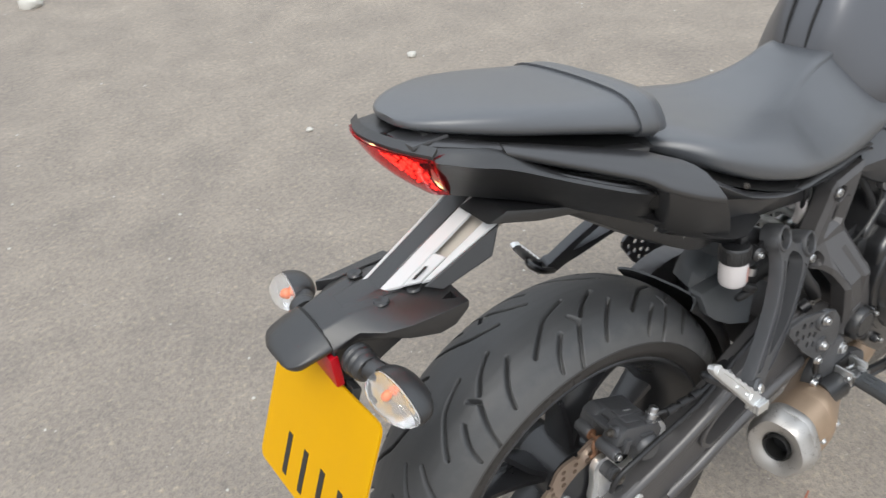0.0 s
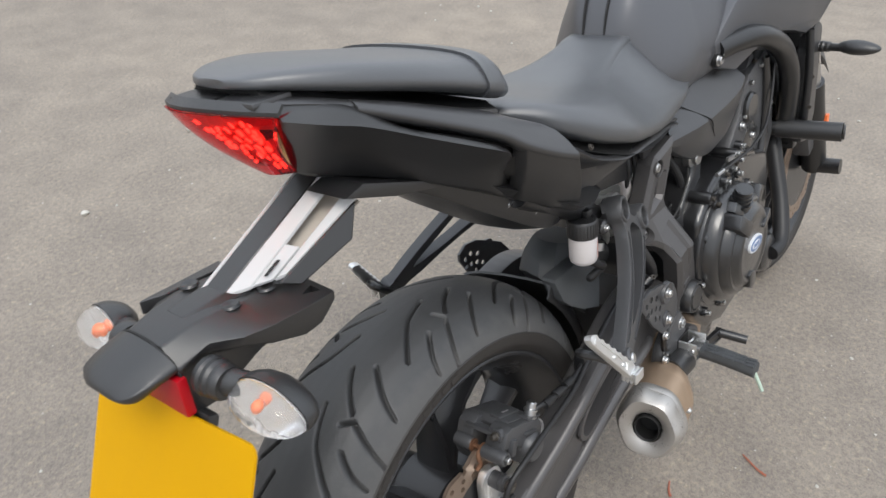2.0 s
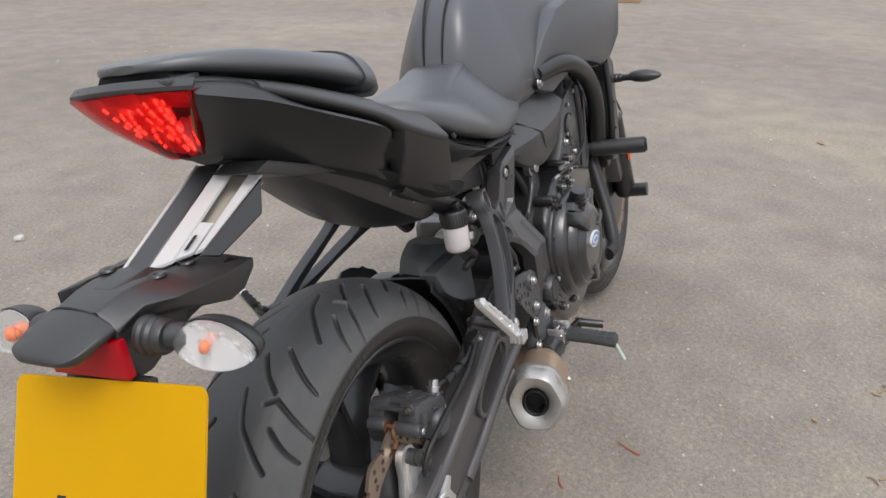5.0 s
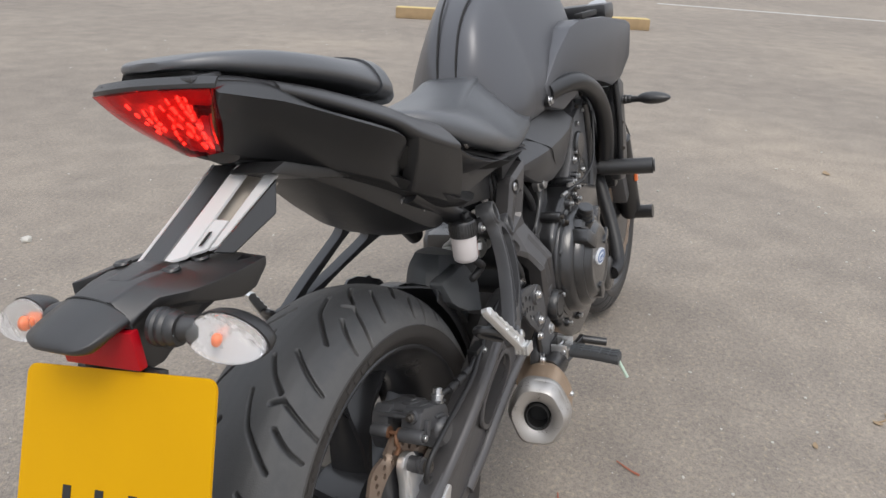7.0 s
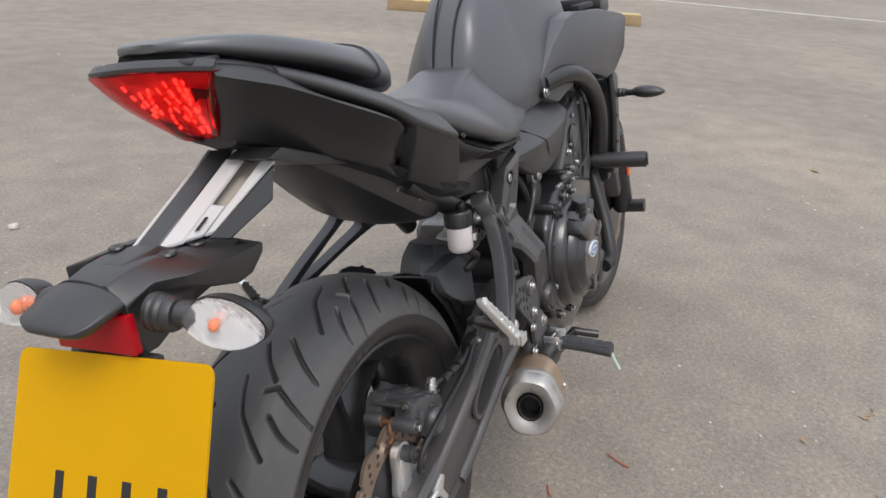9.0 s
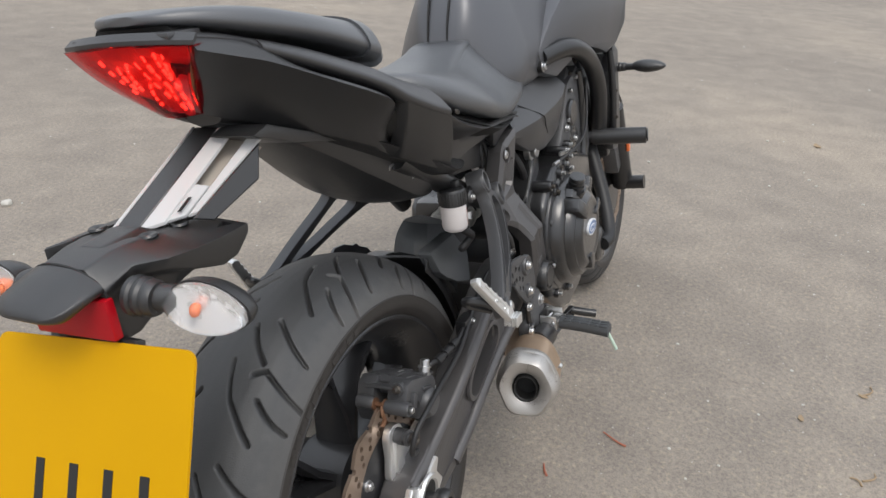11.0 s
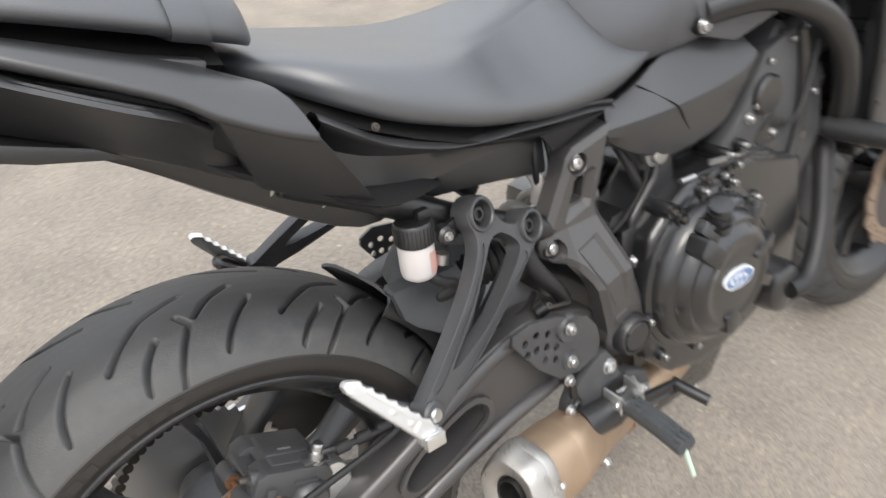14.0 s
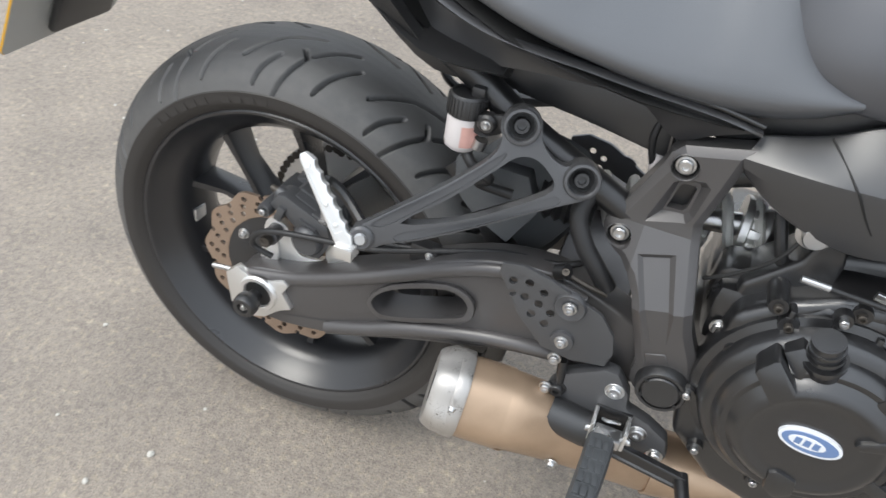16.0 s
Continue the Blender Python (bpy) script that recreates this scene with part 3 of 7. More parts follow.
# rear caliper on its hanger; local axes: x along the disc's rim forwards, z away from the axle
CAL = Matrix.Translation((0.043, 0, 0.425)) @ Matrix.Rotation(radians(21.7), 4, "Y")


def cal(bm):
    bm.transform(CAL)
    return bm


hanger = finish("caliper_hanger", slab(rounded([(-0.02, 0.335), (-0.016, 0.37), (-0.014, 0.4), (0.0, 0.412), (0.02, 0.404), (0.028, 0.38), (0.045, 0.365), (0.08, 0.372), (0.1, 0.36), (0.075, 0.34), (0.03, 0.33)], 3), -0.104, -0.092, 0.003), M_ALU, swingarm, "bare aluminium caliper hanger")
finish("hanger_rib", slab(rounded([(-0.01, 0.345), (-0.006, 0.39), (0.002, 0.4), (0.01, 0.37), (0.006, 0.34)], 3), -0.109, -0.103, 0.002), M_ALU, swingarm)
finish("front_lug", slab(rounded([(0.08, 0.39), (0.086, 0.42), (0.105, 0.425), (0.118, 0.405), (0.11, 0.375), (0.09, 0.368)], 3), -0.112, -0.09, 0.004), M_ALU, swingarm)
bm = slab([(-0.043, 0.006), (-0.04, 0.03), (-0.03, 0.036), (0.035, 0.034), (0.046, 0.022), (0.046, -0.02), (0.03, -0.028), (0.006, -0.024), (-0.002, 0.002), (-0.02, 0.008)], -0.126, -0.096, 0.004, 2)
caliper = finish("brake_caliper", cal(bm), M_BRACKET, swingarm, "dark cast rear brake caliper")
finish("inner_body", cal(slab([(-0.043, -0.01), (-0.042, 0.026), (-0.03, 0.036), (0.035, 0.034), (0.046, 0.02), (0.046, -0.02), (0.03, -0.026), (-0.03, -0.026)], -0.076, -0.05, 0.004, 2)), M_BRACKET, caliper)
finish("bridge", cal(slab([(-0.024, 0.012), (-0.028, 0.03), (-0.02, 0.0375), (0.03, 0.036), (0.04, 0.024), (0.04, 0.01)], -0.114, -0.058, 0.003, 2)), M_BRACKET, caliper)
for x0, x1, z0, z1, y0, y1 in ((-0.046, -0.028, 0.022, 0.027, -0.119, -0.064), (-0.022, 0.024, 0.036, 0.0395, -0.1, -0.085), (-0.03, -0.02, -0.002, 0.02, -0.131, -0.112), (0.0, 0.026, 0.018, 0.022, -0.13, -0.124), (0.01, 0.04, 0.034, 0.038, -0.124, -0.108)):
    finish("cast_ridge", cal(brick((x0, y0, z0), (x1, y1, z1), 0.0015)), M_BRACKET, caliper)
finish("casting_date_bar", cal(brick((-0.006, -0.094, 0.0392), (0.008, -0.091, 0.0398), 0.0002)), M_ALU, caliper)
finish("piston_boss", cal(lathe([(0.0, -0.136), (0.0165, -0.136), (0.0195, -0.133), (0.0215, -0.126), (0.022, -0.1), (0.0, -0.1)], (0.022, 0, -0.002), 32)), M_BRACKET, caliper)
finish("pin_boss", cal(lathe([(0.0, -0.131), (0.0055, -0.131), (0.006, -0.1325), (0.0085, -0.1325), (0.0095, -0.13), (0.0095, -0.098), (0.0, -0.098)], (-0.044, 0, 0.0), 24)), M_BRACKET, caliper)
finish("inner_pin_boss", cal(lathe([(0.0, -0.08), (0.0085, -0.08), (0.0095, -0.078), (0.0095, -0.055), (0.0, -0.055)], (-0.044, 0, 0.002), 24)), M_BRACKET, caliper)
bolt(BOLT_PLAIN, caliper, 0.0022, -0.1315, 0.441)
finish("pad_pin", cal(tube([(-0.044, -0.056, 0.001), (-0.044, -0.104, 0.001)], 0.0032, sides=10)), M_RUST, caliper, "rusty brake pad pin")
for y in (-0.0945, -0.079):
    finish("pin_clip", cal(lathe([(0.0035, y), (0.0085, y), (0.0085, y - 0.0028), (0.0035, y - 0.0028)], (-0.044, 0, 0.001), 18, closed=True)), M_RUST, caliper)
finish("pad_backing", cal(tube([(-0.05, -0.094, 0.0), (-0.053, -0.097, -0.008), (-0.048, -0.098, -0.017), (-0.051, -0.096, -0.026)], 0.003, sides=8)), M_RUST, caliper)
# bleed nipple on the rear flank, banjo bolt on top, ribbed slide pin below
finish("bleed_boss", cal(lathe([(0.0, -0.044), (0.0085, -0.044), (0.0095, -0.04), (0.0095, -0.02), (0.0, -0.02)], (0, -0.112, 0.024), 24, axis="x")), M_BRACKET, caliper)
finish("bleed_nipple", cal(lathe([(0.0, -0.054), (0.003, -0.054), (0.0045, -0.051), (0.0045, -0.047), (0.006, -0.046), (0.006, -0.042), (0.0, -0.042)], (0, -0.112, 0.024), 16, axis="x")), M_CHAIN, caliper)
banjo = cal(lathe([(0.0, 0.034), (0.0095, 0.034), (0.0095, 0.0365), (0.008, 0.037), (0.008, 0.043), (0.0095, 0.0435), (0.0095, 0.046), (0.0068, 0.0465), (0.0068, 0.054), (0.0052, 0.0555), (0.0, 0.0555)], (0.026, -0.116, 0), 18, axis="z"))
finish("banjo_bolt", banjo, M_STEEL, caliper)
finish("slide_pin", lathe([(0.0, -0.1), (0.0115, -0.1), (0.0115, -0.117), (0.0095, -0.1175), (0.0095, -0.1195), (0.0115, -0.12), (0.0115, -0.1235), (0.0085, -0.124), (0.0085, -0.127), (0.0, -0.127)], (0.005, 0, 0.395), 24), M_BRACKET, caliper)
finish("pin_head", lathe([(0.0, -0.135), (0.0035, -0.1345), (0.0045, -0.136), (0.0075, -0.136), (0.0082, -0.134), (0.0082, -0.126), (0.0, -0.126)], (0.005, 0, 0.395), 20), M_CHAIN, caliper)
hose = finish("brake_hose", tube([(0.012, -0.128, 0.37), (-0.012, -0.135, 0.385), (-0.002, -0.139, 0.41), (0.03, -0.142, 0.425), (0.08, -0.14, 0.433), (0.13, -0.138, 0.44), (0.17, -0.135, 0.448), (0.24, -0.125, 0.468), (0.31, -0.12, 0.49), (0.37, -0.115, 0.495), (0.4, -0.1, 0.5)], 0.004, n=8), M_HOSE, swingarm)
finish("sensor_cable", tube([(0.082, -0.118, 0.452), (0.092, -0.123, 0.458), (0.115, -0.128, 0.456), (0.17, -0.128, 0.453), (0.25, -0.118, 0.465), (0.33, -0.112, 0.484), (0.39, -0.1, 0.49)], 0.0038, n=8), M_HOSE, swingarm)
clip = finish("hose_clip", brick((0.2, -0.13, 0.442), (0.235, -0.112, 0.468), 0.003), M_FRAME, swingarm, "black hose clip with a small screw")
bolt(BOLT_S, clip, 0.225, -0.13, 0.458)
for x, z in ((0.1, 0.4565), (0.125, 0.455), (0.15, 0.454)):
    finish("hose_sleeve", tube([(x, -0.127, z), (x + 0.016, -0.1275, z - 0.0005)], 0.0065), M_HOSE, swingarm)

# chain along the left run
chain = finish("drive_chain", brick((-0.02, 0.087, 0.412), (0.5, 0.097, 0.424), 0.002, m=Matrix.Translation((0, 0, 0.0))), M_CHAIN, bike, "oily drive chain")
link = finish("chain_link", lathe([(0.0, 0.084), (0.0065, 0.084), (0.0065, 0.1), (0.0, 0.1)], (0, 0, 0), 10), M_CHAIN, chain)
link.location = (0.0, 0, 0.418)
for i in range(1, 30):
    again(link, pose(0.016 * i, 0, 0.418))
for i in range(14):
    a = radians(90 + 7 * i + 4)
    again(link, pose(0.106 * math.cos(a), 0, 0.315 + 0.106 * math.sin(a)))

# -- hugger over the tyre --
rings = []
for i in range(12):
    a = radians(47.5 - 5 * i)
    nrm = Vector((math.cos(a), 0, math.sin(a)))
    c = Vector((0, 0, 0.315)) + nrm * 0.3305
    outer = [(-0.07, -0.018), (-0.068, -0.004), (-0.062, 0.0025), (-0.03, 0.0025), (0.012, -0.0005), (0.055, -0.006), (0.074, -0.0115), (0.081, -0.0155), (0.083, -0.0165 - 0.013 * min(1, i / 3))]
    rings.append([c + Vector((0, y, 0)) + nrm * h for y, h in outer] + [c + Vector((0, y * 0.97, 0)) + nrm * (h - 0.0035) for y, h in outer[::-1]])
hugger = finish("hugger", skin(rings), M_PLASTIC, bike, "black plastic mudguard over the rear tyre", 50)
shield = finish("splash_shield", loft([[(0.242, -0.057, 0.546), (0.262, 0.014, 0.546), (0.34, 0.014, 0.46), (0.33, -0.057, 0.45)],
                                       [(0.262, -0.05, 0.572), (0.276, 0.013, 0.572), (0.36, 0.012, 0.54), (0.37, -0.05, 0.515)],
                                       [(0.288, -0.04, 0.59), (0.297, 0.008, 0.59), (0.36, 0.008, 0.577), (0.37, -0.037, 0.562)]], 4, 3), M_PADRUBBER, hugger, "dull grey splash shield")
finish("guard_flank", slab([(0.222, 0.5645), (0.226, 0.568), (0.31, 0.5675), (0.33, 0.53), (0.305, 0.488), (0.266, 0.503), (0.24, 0.521), (0.228, 0.534)], -0.074, -0.05, 0.004, 2, lambda x, z: -0.3 * max(0, 0.568 - z)), M_PADRUBBER, hugger, "dull grey mudguard flank")

# -- shock absorber --
coil = []
for i in range(97):
    a = 2 * math.pi * i / 16
    u = i / 96
    c = Vector((0.385 + 0.2 * u, -0.01, 0.53 + 0.03 * u))
    coil.append(c + 0.03 * (math.cos(a) * Vector((0, 1, 0)) + math.sin(a) * Vector((-0.14, 0, 0.99))))
shock = finish("shock_absorber", tube([(0.36, -0.01, 0.525), (0.62, -0.01, 0.565)], 0.014), M_STEEL, bike, "shock absorber with a pale coil spring")
finish("spring", tube(coil, 0.0062, n=1, sides=8), M_SPRING, shock)
finish("preload_collar", lathe([(0.012, 0.545), (0.036, 0.545), (0.036, 0.553), (0.03, 0.556), (0.03, 0.575), (0.014, 0.585)], (0, -0.01, 0.553), 20, axis="x"), M_ALU, shock)
for i in range(10):
    a = 2 * math.pi * i / 10
    finish("collar_tooth", brick((0.5535, -0.005, 0.027), (0.566, 0.005, 0.0375), 0.001, m=Matrix.Translation((0, -0.01, 0.553)) @ Matrix.Rotation(a, 4, "X")), M_ALU, shock)

finish("shock_boot", lathe([(0.0, 0.325), (0.024, 0.325)] + [(0.027 if i % 2 else 0.0215, 0.33 + 0.006 * i) for i in range(10)] + [(0.024, 0.39), (0.0, 0.39)], (0, -0.045, 0.535), 28, axis="x"), M_HOSE, shock, "ribbed black rubber boot")

# -- frame --
frame_root = finish("frame", tube([(0.12, -0.095, 0.745), (0.23, -0.095, 0.682), (0.3, -0.1, 0.64), (0.4, -0.1, 0.592), (0.46, -0.095, 0.56)], 0.0165, n=5), M_FRAME, bike, "black steel tube frame")
finish("subframe_tube", flip(tube([(0.12, -0.085, 0.79), (0.23, -0.088, 0.745), (0.3, -0.095, 0.7), (0.4, -0.1, 0.62), (0.46, -0.095, 0.56)], 0.0165, n=5)), M_FRAME, frame_root)
for s in (-1, 1):
    finish("main_tube", tube([(0.67, s * 0.12, 0.785), (0.73, s * 0.15, 0.794), (0.79, s * 0.163, 0.78), (0.869, s * 0.165, 0.741), (0.927, s * 0.163, 0.684), (0.962, s * 0.155, 0.61), (0.975, s * 0.145, 0.55)], 0.0185, n=6), M_FRAME, frame_root)
    finish("lower_tube", tube([(0.5, s * 0.075, 0.64), (0.62, s * 0.08, 0.69), (0.72, s * 0.09, 0.745)], 0.016), M_FRAME, frame_root)
    finish("head_tube_brace", tube([(0.99, s * 0.145, 0.57), (1.02, s * 0.09, 0.75), (1.05, s * 0.04, 0.86)], 0.017), M_FRAME, frame_root)
finish("battery_box", slab([(0.22, 0.69), (0.3, 0.712), (0.44, 0.7), (0.445, 0.64), (0.36, 0.655), (0.28, 0.665)], -0.085, 0.02, 0.008), M_PLASTIC, frame_root)
# Dark block added below the battery box to keep bright ground from showing.
finish("dark_filler_box", brick((0.33, -0.07, 0.652), (0.445, 0.06, 0.7), 0.008), M_PLASTIC, frame_root)
for pts in ([(0.445, -0.08, 0.69), (0.45, -0.085, 0.65), (0.44, -0.08, 0.61), (0.43, -0.07, 0.57)], [(0.46, -0.07, 0.69), (0.462, -0.09, 0.655), (0.455, -0.08, 0.6)], [(0.43, -0.08, 0.69), (0.425, -0.085, 0.66), (0.436, -0.075, 0.62)]):
    finish("wiring_cable", tube(pts, 0.004), M_HOSE, frame_root)
finish("wiring_sleeve", tube([(0.42, -0.06, 0.665), (0.437, -0.075, 0.63), (0.44, -0.07, 0.6)], 0.009), M_CREAM, frame_root, "white wiring sleeve")

# frame cover with two bright bolts and the pivot cap
COVER = [(0.4055, 0.558), (0.4045, 0.5655), (0.407, 0.575), (0.413, 0.584), (0.443, 0.652), (0.446, 0.664), (0.456, 0.6755), (0.5185, 0.6905), (0.509, 0.638), (0.499, 0.594), (0.504, 0.572), (0.512, 0.545), (0.527, 0.49), (0.543, 0.455), (0.5558, 0.4187), (0.5580, 0.4060), (0.5558, 0.3933), (0.5493, 0.3822), (0.5395, 0.3740), (0.5274, 0.3696), (0.5146, 0.3696), (0.5025, 0.3740), (0.4927, 0.3822), (0.4862, 0.3933), (0.4840, 0.4060), (0.4862, 0.4187), (0.476, 0.452), (0.457, 0.508), (0.445, 0.527), (0.433, 0.537), (0.42, 0.5405), (0.411, 0.547)]
COVER_BOLTS = ((0.463, 0.6548), (0.4237, 0.557))
BEND = Vector((0.27, 0, -1)).normalized()


def funnel(mouth, floor, y0):
    """A cutter whose walls slope from a mouth outline at y0 to a smaller floor of (x, z, y) points."""
    return skin([[(x, y0 - 0.05, z) for x, z in mouth], [(x, y0, z) for x, z in mouth], [(x, y, z) for x, z, y in floor]])


def cover_lean(x, z):
    """The arm is steep, the body below it runs outwards to a bend and falls back below that."""
    z += max(0, 0.445 - x) - 0.27 * max(-0.03, min(0.03, x - 0.484)) * min(1, max(0, (0.56 - z) / 0.05))
    return float(np.interp(z, (0.38, 0.45, 0.5045, 0.578, 0.59, 0.7), (-0.016, -0.024, -0.029, 0.012, 0.0135, 0.0065)))


bm = slab(COVER, -0.121, -0.098, 0)
for wide, high in ((0.0012, 0.0011), (0.0076, 0.0049)):
    front = min(bm.faces, key=lambda f: f.calc_center_median().y)
    bmesh.ops.inset_region(bm, faces=[front], thickness=wide, depth=high, use_even_offset=True)
bm = cut(bm, funnel([(0.441, 0.58), (0.456, 0.636), (0.465, 0.643), (0.487, 0.647), (0.4945, 0.641), (0.4885, 0.601), (0.483, 0.592)], [(0.457, 0.596, -0.117), (0.463, 0.634, -0.117), (0.467, 0.637, -0.117), (0.482, 0.638, -0.117), (0.4845, 0.634, -0.117), (0.482, 0.602, -0.117), (0.478, 0.598, -0.117)], -0.129))
bm = cut(bm, slab([(0.4595, 0.6005), (0.465, 0.629), (0.468, 0.6325), (0.479, 0.633), (0.4815, 0.63), (0.479, 0.605), (0.475, 0.601)], -0.2, -0.05, 0))
bm = cut(bm, funnel([(0.4455, 0.5525), (0.4868, 0.5635), (0.506, 0.505), (0.517, 0.462), (0.489, 0.454), (0.4685, 0.496)], [(0.4545, 0.547, -0.1212), (0.4805, 0.554, -0.1212), (0.499, 0.503, -0.1225), (0.509, 0.462, -0.1275), (0.494, 0.456, -0.1275), (0.476, 0.4975, -0.1225)], -0.129))
bm = cut(bm, pegs(COVER_BOLTS, 0.0135, -0.2, -0.106, 28))
for at, way in (((0.484, 0, 0.5045), BEND), ((0.484, 0, 0.578), Vector((0, 0, 1))), ((0.43, 0, 0.59), Vector((0, 0, 1))), ((0.445, 0, 0.55), Vector((1, 0, 0))), ((0.484, 0, 0.45), Vector((0, 0, 1)))):
    bmesh.ops.bisect_plane(bm, geom=bm.verts[:] + bm.edges[:] + bm.faces[:], dist=1e-5, plane_co=at, plane_no=way)
for v in bm.verts:
    v.co.y += cover_lean(v.co.x, v.co.z)
# Dark plate added behind the cover's slot to keep it dark.
finish("cover_backing", slab([(0.44, 0.6), (0.47, 0.66), (0.51, 0.67), (0.5, 0.6), (0.47, 0.58)], -0.092, -0.08, 0.003), M_FRAME, frame_root)
# Black plate added to darken the gap beside the side cover.
finish("dark_gap_filler", slab([(0.46, 0.69), (0.5, 0.76), (0.62, 0.78), (0.7, 0.74), (0.62, 0.67), (0.52, 0.655)], -0.085, -0.07, 0.004), M_PLASTIC, frame_root)
cover = finish("frame_cover", bm, M_SWING, bike, "grey frame cover with recessed panel and bright bolts", 18)
finish("cover_mark", slab([(0.491, 0.445), (0.511, 0.4525), (0.519, 0.4395), (0.494, 0.432)], -0.1285, -0.124, 0.001, 1, cover_lean), M_SWING, cover)
for x, z in COVER_BOLTS:
    y = -0.1265 + cover_lean(x, z)
    finish("bolt_well", lathe([(0.0132, y + 0.014), (0.0145, y + 0.014), (0.0145, y - 0.0005), (0.0138, y - 0.0012), (0.0132, y - 0.0005)], (x, 0, z), 28, closed=True), M_SWING, cover)
    # The well's shade is put into this near-black floor colour.
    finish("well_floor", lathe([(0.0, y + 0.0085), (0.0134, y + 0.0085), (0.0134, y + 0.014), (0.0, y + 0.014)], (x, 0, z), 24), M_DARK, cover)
    bolt(BOLT_L, cover, x, y + 0.0065, z)
CAP = (0.521, 0, 0.406)
cap = finish("pivot_cap", lathe([(0.0, -0.1620), (0.0195, -0.1620), (0.021, -0.1605), (0.0212, -0.1570), (0.0228, -0.1570), (0.0232, -0.1610), (0.0265, -0.1610), (0.028, -0.1585), (0.03, -0.1500), (0.03, -0.1080), (0.0, -0.1080)], CAP, 40), M_PLASTIC, cover, "round black pivot cap")
for a in (30, 150, 210, 330):
    x, z = CAP[0] + 0.022 * math.cos(radians(a)), CAP[2] + 0.022 * math.sin(radians(a))
    # Notches are near-black blocks, with their shade put into the colour.
    finish("cap_notch", brick((x - 0.0022, -0.1625, z - 0.0022), (x + 0.0022, -0.1560, z + 0.0022), 0.001), M_DARK, cap)


# -- passenger peg brackets --
def beam(a, b, wide, thick, out=(0, -1, 0), n=5, bow=0.0):
    """A flat-sided bar with a ridge, from a to b, wide across and thick along out; bow pushes its middle outwards."""
    a, b, o = Vector(a), Vector(b), Vector(out)
    d = (b - a).normalized()
    s = d.cross(o).normalized()
    o = s.cross(d).normalized() * (1 if s.cross(d).dot(o) > 0 else -1)
    rings = []
    for i in range(n + 1):
        u = i / n
        c = a.lerp(b, u) + o * bow * math.sin(math.pi * u)
        w = wide[0] + (wide[1] - wide[0]) * u
        rings.append([c + s * w * p + o * thick * q for p, q in ((-1, -0.5), (1, -0.5), (1, 0.55), (0.85, 0.7), (0.62, 0.7), (0.45, 0.4), (-0.45, 0.4), (-0.62, 0.7), (-0.85, 0.7), (-1, 0.55))])
    return skin(rings)


# the cast bracket in its own plane: (along the upper arm, down towards the lower arm) from the hinge
PEG_HINGE, PEG_REAR, PEG_FRONT = Vector((0.17, -0.205, 0.515)), Vector((0.3, -0.132, 0.656)), Vector((0.371, -0.126, 0.614))
PEG_U = (PEG_REAR - PEG_HINGE).normalized()
PEG_N = PEG_U.cross(PEG_FRONT - PEG_HINGE).normalized()
PEG_V = PEG_N.cross(PEG_U)
PEG_PLANE = Matrix((PEG_U, PEG_N, PEG_V)).transposed().to_4x4()
PEG_PLANE.translation = PEG_HINGE
CASTING = [(0.0, -0.0125), (0.02, -0.01), (0.0704, -0.0025), (0.1226, 0.005), (0.164, 0.007), (0.1815, -0.001), (0.1885, -0.0125), (0.2, -0.0195), (0.2145, -0.0175), (0.2245, -0.007), (0.2245, 0.008), (0.214, 0.024),
           (0.212, 0.042), (0.218, 0.0585), (0.233, 0.0635), (0.2425, 0.075), (0.2405, 0.09), (0.229, 0.0995), (0.213, 0.0995), (0.196, 0.0925), (0.168, 0.0815), (0.11, 0.06), (0.0513, 0.038), (0.0192, 0.0216), (-0.004, 0.0145), (-0.0145, 0.003), (-0.0125, -0.0085)]
GAP = [(0.045, 0.0105), (0.1056, 0.0175), (0.1587, 0.0205), (0.184, 0.0225), (0.1975, 0.034), (0.201, 0.05), (0.199, 0.067), (0.186, 0.0715), (0.144, 0.0595), (0.0976, 0.0425)]
UPPER_CHANNEL = [(0.022, -0.0065), (0.07, 0.0005), (0.12, 0.0078), (0.165, 0.0102), (0.178, 0.0125), (0.166, 0.0172), (0.12, 0.015), (0.05, 0.0072), (0.024, 0.002)]
LOWER_CHANNEL = [(0.04, 0.0195), (0.1, 0.0465), (0.15, 0.0645), (0.186, 0.0755), (0.194, 0.081), (0.188, 0.0865), (0.15, 0.072), (0.1, 0.0535), (0.04, 0.0305), (0.028, 0.022)]


def casting_bow(u, v):
    """The arms swell outwards between hinge and bosses."""
    return -0.007 * math.sin(math.pi * min(1, max(0, u / 0.21)))


